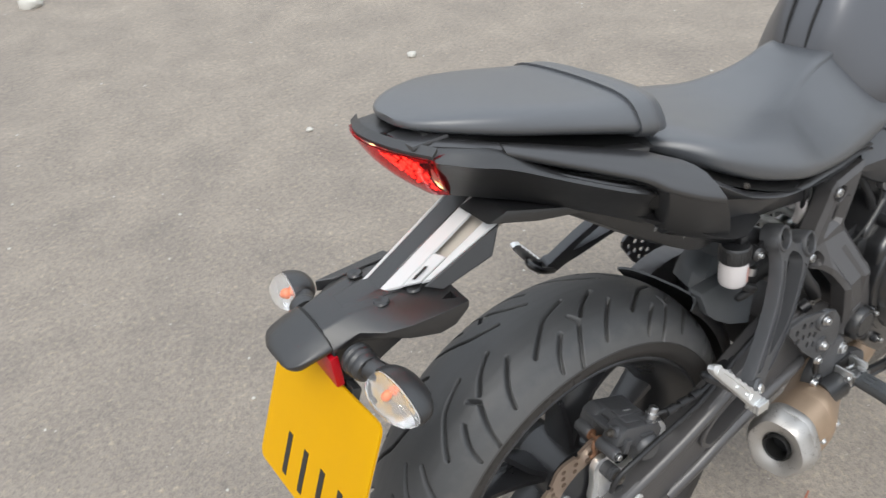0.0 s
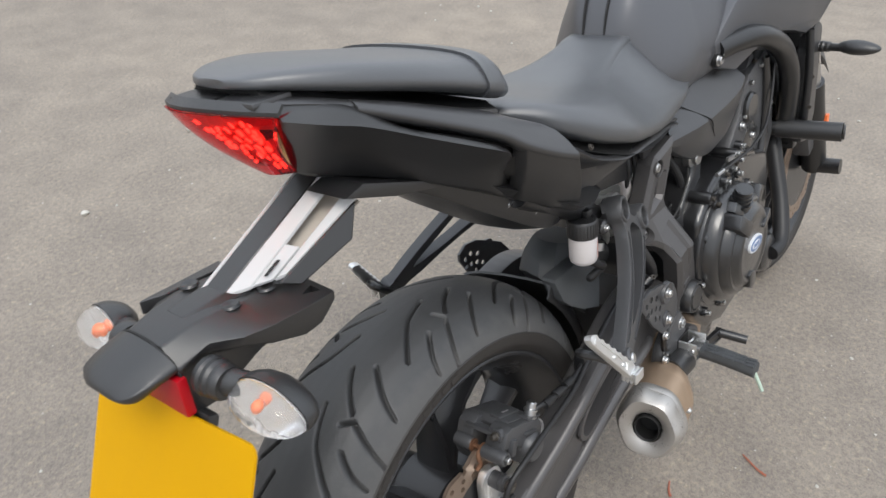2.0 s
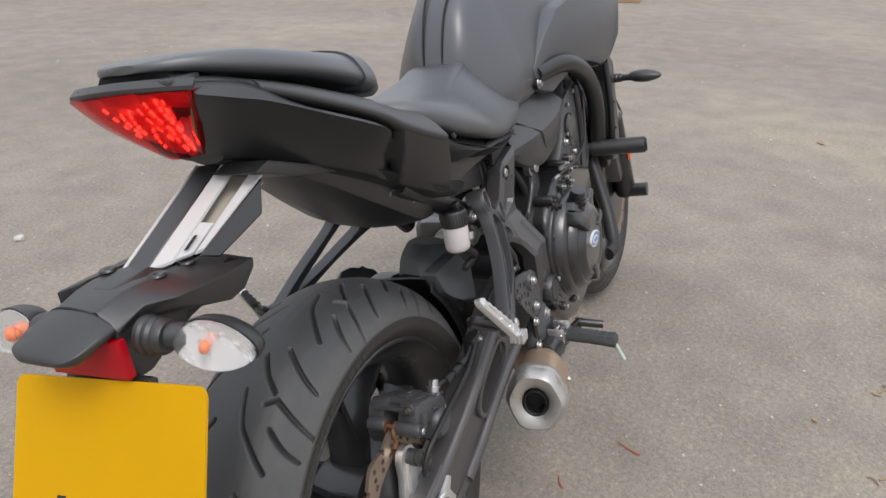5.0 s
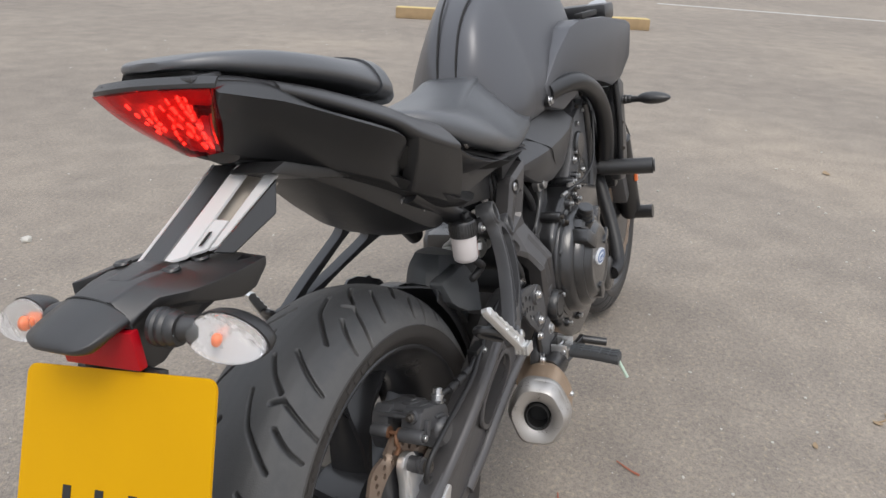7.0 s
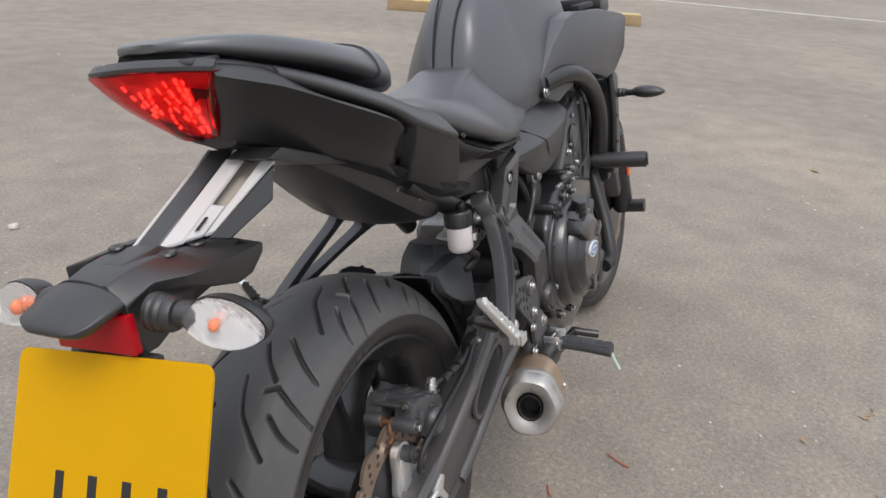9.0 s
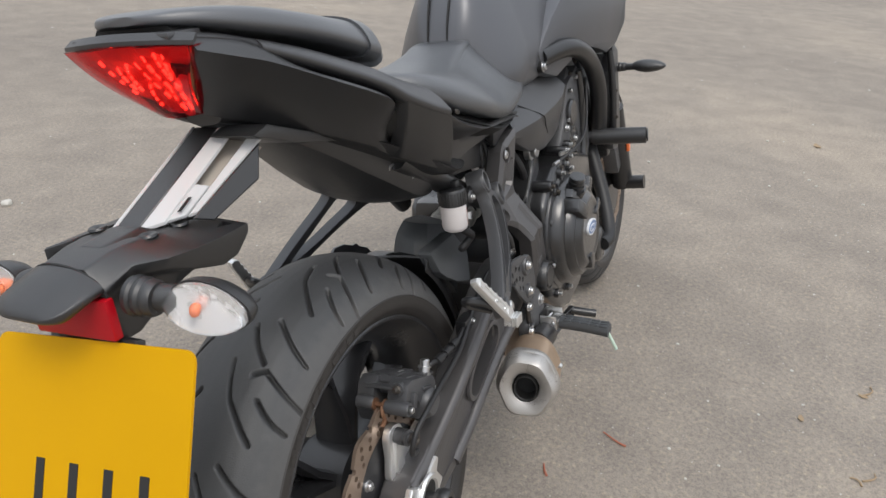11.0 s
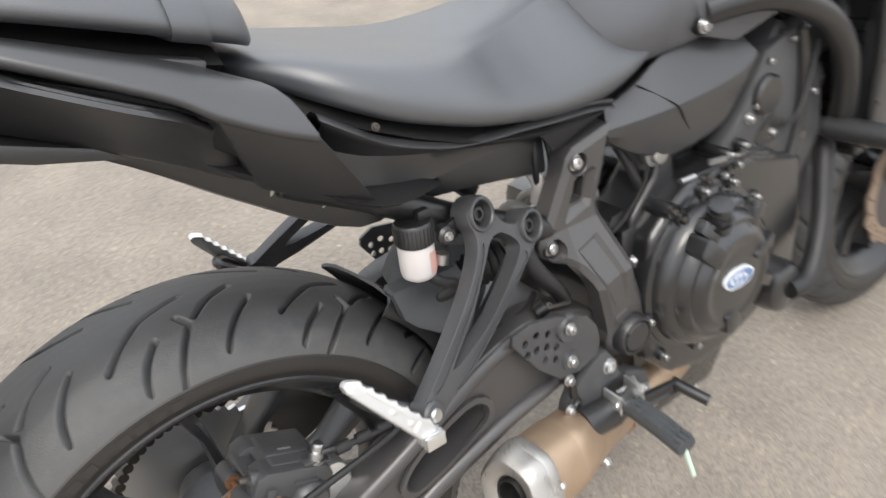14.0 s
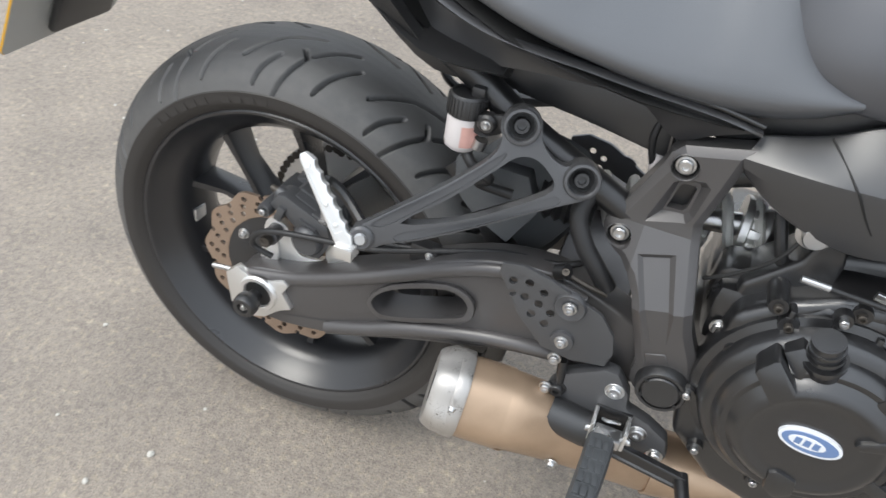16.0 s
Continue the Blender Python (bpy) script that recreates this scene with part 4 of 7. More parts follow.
def passenger_bracket(side):
    k = 1 if side == "right" else -1
    fix = (lambda b: b) if k == 1 else flip

    def set_up(bm):
        bm.transform(PEG_PLANE)
        return fix(bm)

    bm = slab(rounded(CASTING, 3), -0.0065, 0.0125, 0.0028, 2)
    bm = cut(bm, slab(rounded(GAP, 3), -0.05, 0.05, 0))
    d = PEG_FRONT - PEG_HINGE
    bm = cut(bm, pegs([((PEG_REAR - PEG_HINGE).length, 0.0), (d.dot(PEG_U), d.dot(PEG_V))], 0.014, -0.05, 0.05, 28))
    channels = slab(rounded(UPPER_CHANNEL, 3), -0.05, -0.0048, 0)
    bm = cut(bm, slab(rounded(LOWER_CHANNEL, 3), -0.05, -0.0048, 0, bm=channels))
    for v in bm.verts:
        v.co.y += casting_bow(v.co.x, v.co.z)
    root = finish("passenger_peg_bracket", set_up(bm), M_BRACKET, bike, "dark cast passenger footrest bracket with two arms")
    for q in (PEG_REAR, PEG_FRONT):
        d = q - PEG_HINGE
        u, v = d.dot(PEG_U), d.dot(PEG_V)
        boss = finish("bolt_boss", set_up(lathe([(0.0, 0.001), (0.0135, 0.001), (0.0142, -0.0105), (0.0155, -0.012), (0.018, -0.0115), (0.0195, -0.008), (0.0195, 0.016), (0.0, 0.016)], (u, 0, v), 36)), M_BRACKET, root)
        # Near-black floor colour stands for the shade down the boss bore.
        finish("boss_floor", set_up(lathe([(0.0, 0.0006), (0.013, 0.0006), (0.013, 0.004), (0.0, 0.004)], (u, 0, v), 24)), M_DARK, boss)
        finish("bolt", set_up(lathe([(0.009, 0.002), (0.009, -0.004), (0.0075, -0.006), (0.0045, -0.006), (0.004, -0.002), (0.0, -0.0015)], (u, 0, v), 20)), M_FRAME, boss)
    lug = finish("hinge_lug", set_up(lathe([(0.0, -0.0125), (0.011, -0.0125), (0.0138, -0.01), (0.0138, 0.012), (0.0, 0.012)], (0, 0, 0), 28)), M_BRACKET, root)
    finish("hinge_pin", set_up(lathe([(0.0, -0.0155), (0.0055, -0.0155), (0.007, -0.0135), (0.007, -0.012), (0.0, -0.012)], (0, 0, 0), 20)), M_STEEL, lug)
    # folded peg: a bare metal bar, dished along its face and toothed along one edge
    a, b = Vector((0.16, -0.222, 0.506)), Vector((0.094, -0.2, 0.59))
    d = (b - a).normalized()
    o = Vector((-0.2, -0.7, 0.6))
    across = d.cross(o).normalized()
    turn = Matrix((across, -d.cross(across) if d.cross(across).dot(o) < 0 else d.cross(across), d)).transposed().to_4x4()
    turn.translation = a
    n = (b - a).length
    toothed, plain = [], []
    for i in range(19):
        q = i / 18
        w = 0.0098 - 0.0028 * q
        toothed.append((w + (0.0 if i % 3 else 0.0026), 0.01 + (n - 0.022) * q))
        plain.append((-w * 0.9, 0.01 + (n - 0.022) * q))
    outline = [(0.0085, 0.0)] + toothed + [(0.006, n - 0.005), (0.0025, n), (-0.003, n), (-0.006, n - 0.006)] + plain[::-1] + [(-0.0085, 0.0)]
    if across.z < 0:
        outline = [(-p, q) for p, q in outline]
    bm = slab(outline, -0.006, 0.004, 0.0014, 2)
    bm = cut(bm, slab([(-0.0045, 0.018), (-0.0035, n - 0.022), (0.0035, n - 0.022), (0.0045, 0.018)], 0.0022, 0.05, 0))
    bm.transform(turn)
    peg = finish("passenger_peg", fix(bm), M_ALU, root, "bare aluminium folding passenger peg with toothed edge")
    for z, r in ((0.026, 0.0025), (0.05, 0.0025)):
        bm = lathe([(0.0, 0.0015), (r, 0.0015), (r, 0.0042), (r * 0.6, 0.0046), (0.0, 0.0046)], (0, 0, z), 14)
        bm.transform(turn)
        finish("cast_stud", fix(bm), M_ALU, peg)
    bm = lathe([(0.0, 0.003), (0.0048, 0.003), (0.0042, 0.0052), (0.0, 0.0052)], (0, 0, n - 0.013), 18)
    bm.transform(turn)
    finish("tip_boss", fix(bm), M_ALU, peg)
    for i in range(4):
        finish("hinge_rib", fix(brick((0.15, -0.233 + 0.0055 * i, 0.496), (0.171, -0.229 + 0.0055 * i, 0.511), 0.0012)), M_ALU, peg)
    finish("hinge_block", fix(brick((0.152, -0.232, 0.497), (0.17, -0.212, 0.5095), 0.002)), M_ALU, peg)
    finish("peg_loop", fix(tube([(0.172, -0.205, 0.507), (0.15, -0.214, 0.52), (0.122, -0.198, 0.545), (0.112, -0.178, 0.55), (0.13, -0.172, 0.535), (0.165, -0.188, 0.512)], 0.0062, sides=8)), M_FRAME, root)
    return root


for side in ("right", "left"):
    passenger_bracket(side)

# -- fluid reservoir --
RES = (0.236, -0.114)
bottle = finish("fluid_reservoir", lathe([(0.0, 0.603), (0.0145, 0.603), (0.018, 0.606), (0.0193, 0.611), (0.0193, 0.642), (0.018, 0.646), (0.0, 0.646)], (*RES, 0), 36, axis="z"), M_CREAM, bike, "cream brake fluid reservoir with a black screw cap")
capprof = [(0.0, 0.643), (0.0203, 0.643), (0.0203, 0.664), (0.0185, 0.667), (0.0155, 0.667), (0.0145, 0.6655), (0.0, 0.6655)]
lid = finish("cap", lathe(capprof, (*RES, 0), 40, axis="z"), M_PLASTIC, bottle, "ribbed black screw cap")
rib = finish("cap_rib", brick((0.0198, -0.0011, 0.644), (0.0214, 0.0011, 0.664), 0.0005), M_PLASTIC, lid)
rib.location = (*RES, 0)
for i in range(1, 28):
    again(rib, pose(*RES, 0, 0, 0, 360 / 28 * i))
finish("cap_tab", brick((RES[0] + 0.004, RES[1] - 0.006, 0.665), (RES[0] + 0.018, RES[1] + 0.004, 0.676), 0.002), M_PLASTIC, lid)
label_bm = bmesh.new()
vs = []
for i in range(9):
    a = radians(-80 + 11 * i)
    vs.append([label_bm.verts.new((RES[0] + 0.0196 * math.cos(a), RES[1] + 0.0196 * math.sin(a), z)) for z in (0.611, 0.635)])
for p, q in zip(vs, vs[1:]):
    label_bm.faces.new((p[0], q[0], q[1], p[1]))
finish("level_label", label_bm, M_PINK, bottle, "faded red level label")
strap = finish("reservoir_bracket", slab([(0.245, 0.632), (0.25, 0.65), (0.27, 0.655), (0.29, 0.662), (0.295, 0.646), (0.275, 0.634), (0.26, 0.626)], -0.127, -0.121, 0.002), M_FRAME, bike, "small black reservoir bracket with screw and clip")
finish("screw_boss", lathe([(0.0, -0.134), (0.008, -0.134), (0.0105, -0.131), (0.0105, -0.12), (0.0, -0.12)], (0.264, 0, 0.645), 24), M_PLASTIC, strap)
bolt(BOLT_S, strap, 0.264, -0.133, 0.645)
finish("hose_clamp", tube([(0.26, -0.125, 0.624), (0.258, -0.125, 0.613)], 0.0075), M_STEEL, strap)
finish("reservoir_hose", tube([(0.24, -0.116, 0.606), (0.255, -0.125, 0.592), (0.275, -0.12, 0.578), (0.262, -0.108, 0.562), (0.3, -0.1, 0.555)], 0.006), M_HOSE, strap)

# -- rider footrests and heel guards --
HEEL = [(0.3155, 0.493), (0.3165, 0.5055), (0.3405, 0.514), (0.3735, 0.508), (0.409, 0.4915), (0.4345, 0.4785), (0.454, 0.4535), (0.46, 0.429), (0.455, 0.408), (0.4176, 0.405), (0.3816, 0.415), (0.3477, 0.447)]
HEEL_HOLES = [(0.333, 0.4885), (0.351, 0.4915), (0.3687, 0.4845), (0.3345, 0.4735), (0.3496, 0.472), (0.3661, 0.468), (0.3812, 0.4605), (0.361, 0.453), (0.378, 0.4445)]


def heel_guard(side):
    fix = (lambda b: b) if side == "right" else flip
    k = 1 if side == "right" else -1
    bm = slab(HEEL, -0.159, -0.153, 0.0018, 2, lambda x, z: 0.006 * math.sin(x * 30))
    bm = cut(bm, pegs(HEEL_HOLES, 0.0049 if side == "right" else 0.0047, -0.2, -0.1, 12))
    g = finish("heel_guard", fix(bm), M_BRACKET, bike, "dark pierced heel guard plate with bright bolts")
    for x, z in ((0.4, 0.479), (0.402, 0.43)):
        finish("bolt_washer", fix(lathe([(0.0, -0.161), (0.009, -0.161), (0.0135, -0.163), (0.0165, -0.1635), (0.018, -0.161), (0.0185, -0.156), (0.0, -0.156)] if z > 0.45 else [(0.0, -0.163), (0.013, -0.163), (0.014, -0.158), (0.0, -0.158)], (x, 0, z), 28)), M_BRACKET, g)
        bolt(BOLT_M, g, x, -0.162 * k, z, 0 if k == 1 else 180)
    if k == -1:
        g.location.y = 0.024
    plate = finish("footrest_plate", fix(slab([(0.399, 0.334), (0.402, 0.352), (0.4155, 0.376), (0.458, 0.404), (0.474, 0.404), (0.493, 0.378), (0.4965, 0.356), (0.5256, 0.346), (0.551, 0.33), (0.559, 0.304), (0.553, 0.287), (0.512, 0.275), (0.49, 0.297), (0.46, 0.309), (0.418, 0.321)], -0.154, -0.134, 0.0065, 2)), M_BRACKET, bike, "dark cast footrest plate")
    for x, z, m in ((0.476, 0.378, BOLT_XL), (0.517, 0.327, BOLT_XL), (0.545, 0.302, BOLT_L), (0.508, 0.303, BOLT_M), (0.413, 0.352, BOLT_DARK)):
        bolt(m, plate, x, -0.153 * k, z, 0 if k == 1 else 180)
    return plate


for side in ("right", "left"):
    heel_guard(side)
    k = 1 if side == "right" else -1
    fix = (lambda b: b) if side == "right" else flip
    clevis = finish("footrest", fix(brick((0.462, -0.156, 0.32), (0.506, -0.15, 0.352), 0.002)), M_FRAME, bike, "folding rider footrest with a grooved rubber pad")
    for x in (0.4625, 0.501):
        finish("clevis_ear", fix(slab([(x, 0.322), (x, 0.35), (x + 0.0045, 0.35), (x + 0.0045, 0.322)], -0.186, -0.152, 0.0015)), M_ALU, clevis)
        bolt(BOLT_S, clevis, x + 0.002, -0.18 * k, 0.337, 0, 0, 90 if x > 0.48 else -90)
    finish("peg_knuckle", fix(brick((0.468, -0.194, 0.328), (0.5, -0.172, 0.342), 0.003)), M_STEEL, clevis)
    finish("return_spring", fix(tube([(0.474, -0.168, 0.345), (0.48, -0.172, 0.348), (0.488, -0.17, 0.348), (0.494, -0.166, 0.344)], 0.0022, sides=8)), M_STEEL, clevis)
    finish("pivot_pin", fix(tube([(0.458, -0.18, 0.335), (0.51, -0.18, 0.335)], 0.0042)), M_STEEL, clevis)
    pad = finish("rubber_pad", fix(loft([[(0.466, -0.19, 0.342), (0.492, -0.19, 0.342), (0.492, -0.19, 0.327), (0.466, -0.19, 0.327)],
                                         [(0.4645, -0.235, 0.341), (0.4905, -0.235, 0.341), (0.4905, -0.235, 0.325), (0.4645, -0.235, 0.325)],
                                         [(0.462, -0.28, 0.336), (0.487, -0.28, 0.336), (0.487, -0.28, 0.321), (0.462, -0.28, 0.321)]], 4, 3)), M_PADRUBBER, clevis)
    grooves = bmesh.new()
    for row in range(3):
        for i in range(5):
            a = -0.198 - 0.0165 * i
            x = 0.466 + 0.0082 * row + 0.04 * (a + 0.19)
            join(grooves, brick((x, a - 0.0145, 0.336), (x + 0.0068, a, 0.3452 + 0.055 * (a + 0.19)), 0.0012))
    finish("pad_rib", fix(grooves), M_PADRUBBER, pad)
    finish("feeler", fix(tube([(0.474, -0.278, 0.323), (0.4755, -0.2915, 0.291)], 0.0033)), M_FEELER, clevis, "pale green peg feeler")

pedal = finish("brake_pedal", beam((0.475, -0.168, 0.308), (0.582, -0.181, 0.305), (0.012, 0.011), 0.007), M_FRAME, bike, "flat black rear brake pedal with a side pad")
finish("pedal_pad", tube([(0.577, -0.174, 0.3095), (0.583, -0.2, 0.3045), (0.591, -0.226, 0.299)], 0.0082, sides=14), M_FRAME, pedal)
finish("pedal_root", slab([(0.455, 0.297), (0.46, 0.318), (0.485, 0.318), (0.49, 0.3), (0.475, 0.292)], -0.176, -0.15, 0.003, 2), M_FRAME, pedal)
rod = finish("brake_pushrod", tube([(0.41, -0.152, 0.395), (0.415, -0.152, 0.35)], 0.0055), M_FRAME, bike, "short brake push rod with bright joints")
for z in (0.4, 0.352):
    bolt(BOLT_M, rod, 0.4, -0.158, z)
switch = finish("brake_light_switch", tube([(0.375, -0.135, 0.5), (0.385, -0.14, 0.508)], 0.009), M_FRAME, bike, "brake pipe union with bright bolt")
bolt(BOLT_DULL, switch, 0.384, -0.142, 0.508, -40)
finish("brake_pipe", tube([(0.385, -0.136, 0.502), (0.41, -0.134, 0.494), (0.432, -0.128, 0.486)], 0.003), M_CHAIN, switch)
finish("breather_hose", tube([(0.385, -0.105, 0.6), (0.378, -0.118, 0.57), (0.392, -0.125, 0.54), (0.412, -0.125, 0.515), (0.43, -0.12, 0.49)], 0.0105), M_HOSE, switch)

# -- exhaust --
EX_A, EX_B, EX_C = Vector((0.273, -0.189, 0.3165)), Vector((0.375, -0.169, 0.303)), Vector((0.55, -0.088, 0.22))


def can(line, radii, squash=0.0, ahead=None):
    rings = []
    for i, (p, r) in enumerate(zip(line, radii)):
        d = ahead or (line[min(i + 1, len(line) - 1)] - line[max(0, i - 1)]).normalized()
        side = d.cross(Vector((0, 0, 1))).normalized()
        up = side.cross(d)
        ring = []
        for s in range(48):
            a = 2 * math.pi * s / 48
            q = r * (1 + squash * min(1, r / 0.05) ** 4 * (0.5 * math.cos(3 * a + 0.5) + math.cos(6 * a + 0.6)))
            ring.append(p + q * (math.cos(a) * side * 0.94 + math.sin(a) * up * 1.06))
        rings.append(ring)
    return rings


ax = (EX_B - EX_A).normalized()
body_line = [EX_A + ax * s for s in (0.031, 0.05, 0.075)] + spline([EX_A + ax * 0.09, EX_B, (0.45, -0.133, 0.27), EX_C], 5)
muffler = finish("exhaust", skin(can(body_line, [0.05, 0.051, 0.051] + [0.051 - 0.0006 * i for i in range(len(body_line) - 3)], 0.02)), M_EXHAUST, bike, "tan heat-stained exhaust silencer with a satin end cap")
cap_line = [EX_A + ax * s for s in (0.027, 0.025, 0.012, 0.0, -0.004, -0.003, 0.003, 0.03)]
end = finish("end_cap", skin(can(cap_line, [0.049, 0.0535, 0.053, 0.048, 0.044, 0.034, 0.024, 0.0215], 0.045, ax), caps=False), M_ENDCAP, muffler, "satin steel end cap")
finish("cap_band", skin(can([EX_A + ax * s for s in (0.0215, 0.022, 0.024, 0.036, 0.038, 0.0385)], [0.05, 0.0535, 0.0545, 0.0545, 0.0535, 0.05], 0.025, ax), caps=False), M_ENDCAP, muffler, "satin steel clamp band")
o = EX_A + ax * 0.0
hole = tube([o + ax * 0.06, o + ax * 0.028], 0.0215, sides=28)
finish("outlet_bore", hole, M_DARK, end)
ring_line = [o + ax * s for s in (0.025, 0.0, -0.002, 0.0, 0.025)]
finish("outlet_pipe", skin(can(ring_line, [0.0205, 0.0205, 0.0195, 0.0175, 0.0175], 0.0, ax), caps=False), M_DARK, end, "sooty outlet pipe")
bolt(BOLT_S, muffler, 0.311, -0.236, 0.345, 30)
bolt(BOLT_M, muffler, 0.435, -0.186, 0.262, 20)
guard = finish("rubber_mount", tube([(0.412, -0.165, 0.322), (0.462, -0.165, 0.316)], 0.022, sides=24), M_PLASTIC, muffler, "black rubber mounting sleeve")
finish("link_pipe", tube([EX_C, (0.7, -0.06, 0.215), (0.85, 0.0, 0.18), (0.98, 0.0, 0.25)], (0.045, 0.03)), M_EXHAUST, muffler)

# -- tail unit --
TY = -0.008  # the tail sits a little off the middle plane
TOP = [(-0.178, -0.079, 0.926), (-0.11, -0.106, 0.904), (-0.03, -0.142, 0.871), (0.056, -0.166, 0.833), (0.125, -0.183, 0.806)]
LOW = [(-0.143, -0.034, 0.862), (-0.07, -0.056, 0.834), (0.01, -0.086, 0.798), (0.094, -0.116, 0.754), (0.188, -0.136, 0.702)]
UP = [(-0.178, -0.045, 0.944), (-0.11, -0.085, 0.927), (-0.03, -0.105, 0.903), (0.056, -0.115, 0.868), (0.125, -0.132, 0.838)]


def mirror(p):
    return (p[0], 2 * TY - p[1], p[2])


def shifted(p, d):
    return tuple(a + b for a, b in zip(p, d))


def sheet(edge_a, edge_b, thick, out, n=6, across=4, bulge=0.0):
    """A curved panel between two edge lines, thick in the direction opposite to out, bowed outwards by bulge."""
    a, b, o = spline(edge_a, n), spline(edge_b, n), Vector(out).normalized()
    rings = []
    for p, q in zip(a, b):
        outer = [p.lerp(q, i / across) + o * bulge * math.sin(math.pi * i / across) for i in range(across + 1)]
        rings.append(outer + [v - o * thick for v in outer[::-1]])
    return skin(rings)


def both(name, make, mat, parent, label="", angle=35.0):
    """A part on the right and its mirror image on the left."""
    r = finish(name, make(), mat, parent, label, angle)
    bm = make()
    for v in bm.verts:
        v.co.y = 2 * TY - v.co.y
    finish(name, bm, mat, parent, label, angle)
    return r


# The inner core is near-black, so its colour shades the groove under the cowl.
tail = finish("tail_unit", loft([[shifted(u, (0, 0.018, -0.02)), shifted(t, (0, 0.03, -0.012)), shifted(w, (0, 0.022, 0.014)), mirror(shifted(w, (0, 0.022, 0.014))), mirror(shifted(t, (0, 0.03, -0.012))), mirror(shifted(u, (0, 0.018, -0.02)))]
                                 for u, t, w in zip(UP, TOP, LOW)], 4, 2), M_DARK, bike, "sharp dark plastic tail unit behind the seats")
# one row a station: groove bottom under the cowl, shoulder, lower edge
FLANK = [((-0.178, -0.06, 0.94), (-0.178, -0.079, 0.928), (-0.143, -0.034, 0.862)), ((-0.145, -0.082, 0.933), (-0.145, -0.0955, 0.9165), (-0.106, -0.045, 0.848)), ((-0.108, -0.094, 0.92), (-0.108, -0.1075, 0.904), (-0.07, -0.056, 0.834)),
         ((-0.05, -0.104, 0.88), (-0.05, -0.1315, 0.876), (-0.01, -0.078, 0.807)), ((0.0, -0.114, 0.855), (0.0, -0.149, 0.8525), (0.04, -0.098, 0.783)), ((0.035, -0.118, 0.838), (0.035, -0.151, 0.836), (0.07, -0.107, 0.767)),
         ((0.062, -0.116, 0.824), (0.062, -0.135, 0.82), (0.096, -0.102, 0.753)), ((0.09, -0.112, 0.816), (0.09, -0.118, 0.812), (0.12, -0.092, 0.738))]


def tail_flank():
    """The tail's side: it rolls over at the shoulder, hollows below it and dives in front behind the cowl's corner."""
    u, s, w = [spline([row[i] for row in FLANK], 6) for i in range(3)]
    rings = []
    for a, b, c in zip(u, s, w):
        d = (c - b)
        outer = [a, a.lerp(b, 0.55) + Vector((0, 0, 0.0012)), b + Vector((0, 0.003, 0.0028)), b + Vector((0, -0.0003, -0.001)), b + d * 0.06 + Vector((0, -0.0006, 0)), b + d * 0.2 + Vector((0, 0.003, 0)), b + d * 0.45 + Vector((0, 0.006, 0)), b + d * 0.75 + Vector((0, 0.004, 0)), b + d * 0.95, c]
        rings.append(outer + [p + Vector((0, 0.007, 0.002)) for p in outer[::-1]])
    return skin(rings)


COWL_LIP = [(-0.108, -0.0965, 0.9205), (-0.08, -0.11, 0.9085), (-0.05, -0.1225, 0.895), (0.0, -0.14, 0.872), (0.035, -0.151, 0.8545), (0.06, -0.161, 0.837), (0.095, -0.172, 0.8185), (0.126, -0.179, 0.8055)]
COWL_IN = [(-0.112, -0.084, 0.9275), (-0.08, -0.092, 0.918), (-0.05, -0.1, 0.908), (0.0, -0.107, 0.89), (0.035, -0.111, 0.877), (0.06, -0.114, 0.8665), (0.088, -0.12, 0.8525), (0.108, -0.128, 0.843)]


def seat_cowl():
    """The upper cowl from the notch behind the passenger seat to the corner below the rider seat."""
    rings = []
    lip, inner = spline(COWL_LIP, 6), spline(COWL_IN, 6)
    for i, (a, b) in enumerate(zip(lip, inner)):
        t = i / (len(lip) - 1)
        out = Vector((0, -0.35, 1)).normalized()
        swell = 0.003 + 0.006 * t
        top = [b + Vector((0, 0.02, -0.006)), b] + [b.lerp(a, q) + out * swell * math.sin(math.pi * q) for q in (0.25, 0.5, 0.75, 0.92)] + [a + out * 0.0004, a + Vector((0, -0.001, -0.003)), a + Vector((0, 0.001, -0.007))]
        rings.append(top + [a + Vector((0, 0.012, -0.01)), b + Vector((0, 0.022, -0.014))])
    return skin(rings)


def cowl_corner():
    """The upright outer face of the cowl's corner, with rounded edges."""
    bm = sheet([(0.056, -0.1595, 0.836), (0.092, -0.1715, 0.8185), (0.126, -0.1795, 0.804)], [(0.092, -0.117, 0.7525), (0.14, -0.133, 0.728), (0.193, -0.135, 0.705)], 0.018, (0.1, -1, -0.2), bulge=0.004, across=6)
    bmesh.ops.recalc_face_normals(bm, faces=bm.faces)
    edges = [e for e in bm.edges if len(e.link_faces) == 2 and e.calc_face_angle() > radians(45)]
    bmesh.ops.bevel(bm, geom=edges, offset=0.0035, segments=3, profile=0.5, affect="EDGES", clamp_overlap=True)
    return bm


both("side_panel", tail_flank, M_PLASTIC, tail, "dark tail side panel", 50)
both("seat_cowl", seat_cowl, M_PANEL, tail, "satin charcoal cowl flaring to a corner", 50)
both("corner_panel", cowl_corner, M_PLASTIC, tail, "dark corner panel below the seat", 45)
both("rear_top_panel", lambda: sheet([(-0.178, -0.062, 0.94), (-0.145, -0.083, 0.933), (-0.108, -0.094, 0.921)], [UP[0], (-0.145, -0.068, 0.938), UP[1]], 0.003, (0, -0.35, 1), bulge=0.002), M_PANEL, tail)
TRAY = [shifted(LOW[0], (0.03, 0.004, -0.012))] + [shifted(p, (0, 0.004, 0.001)) for p in LOW[1:]] + [(0.27, -0.11, 0.69)]
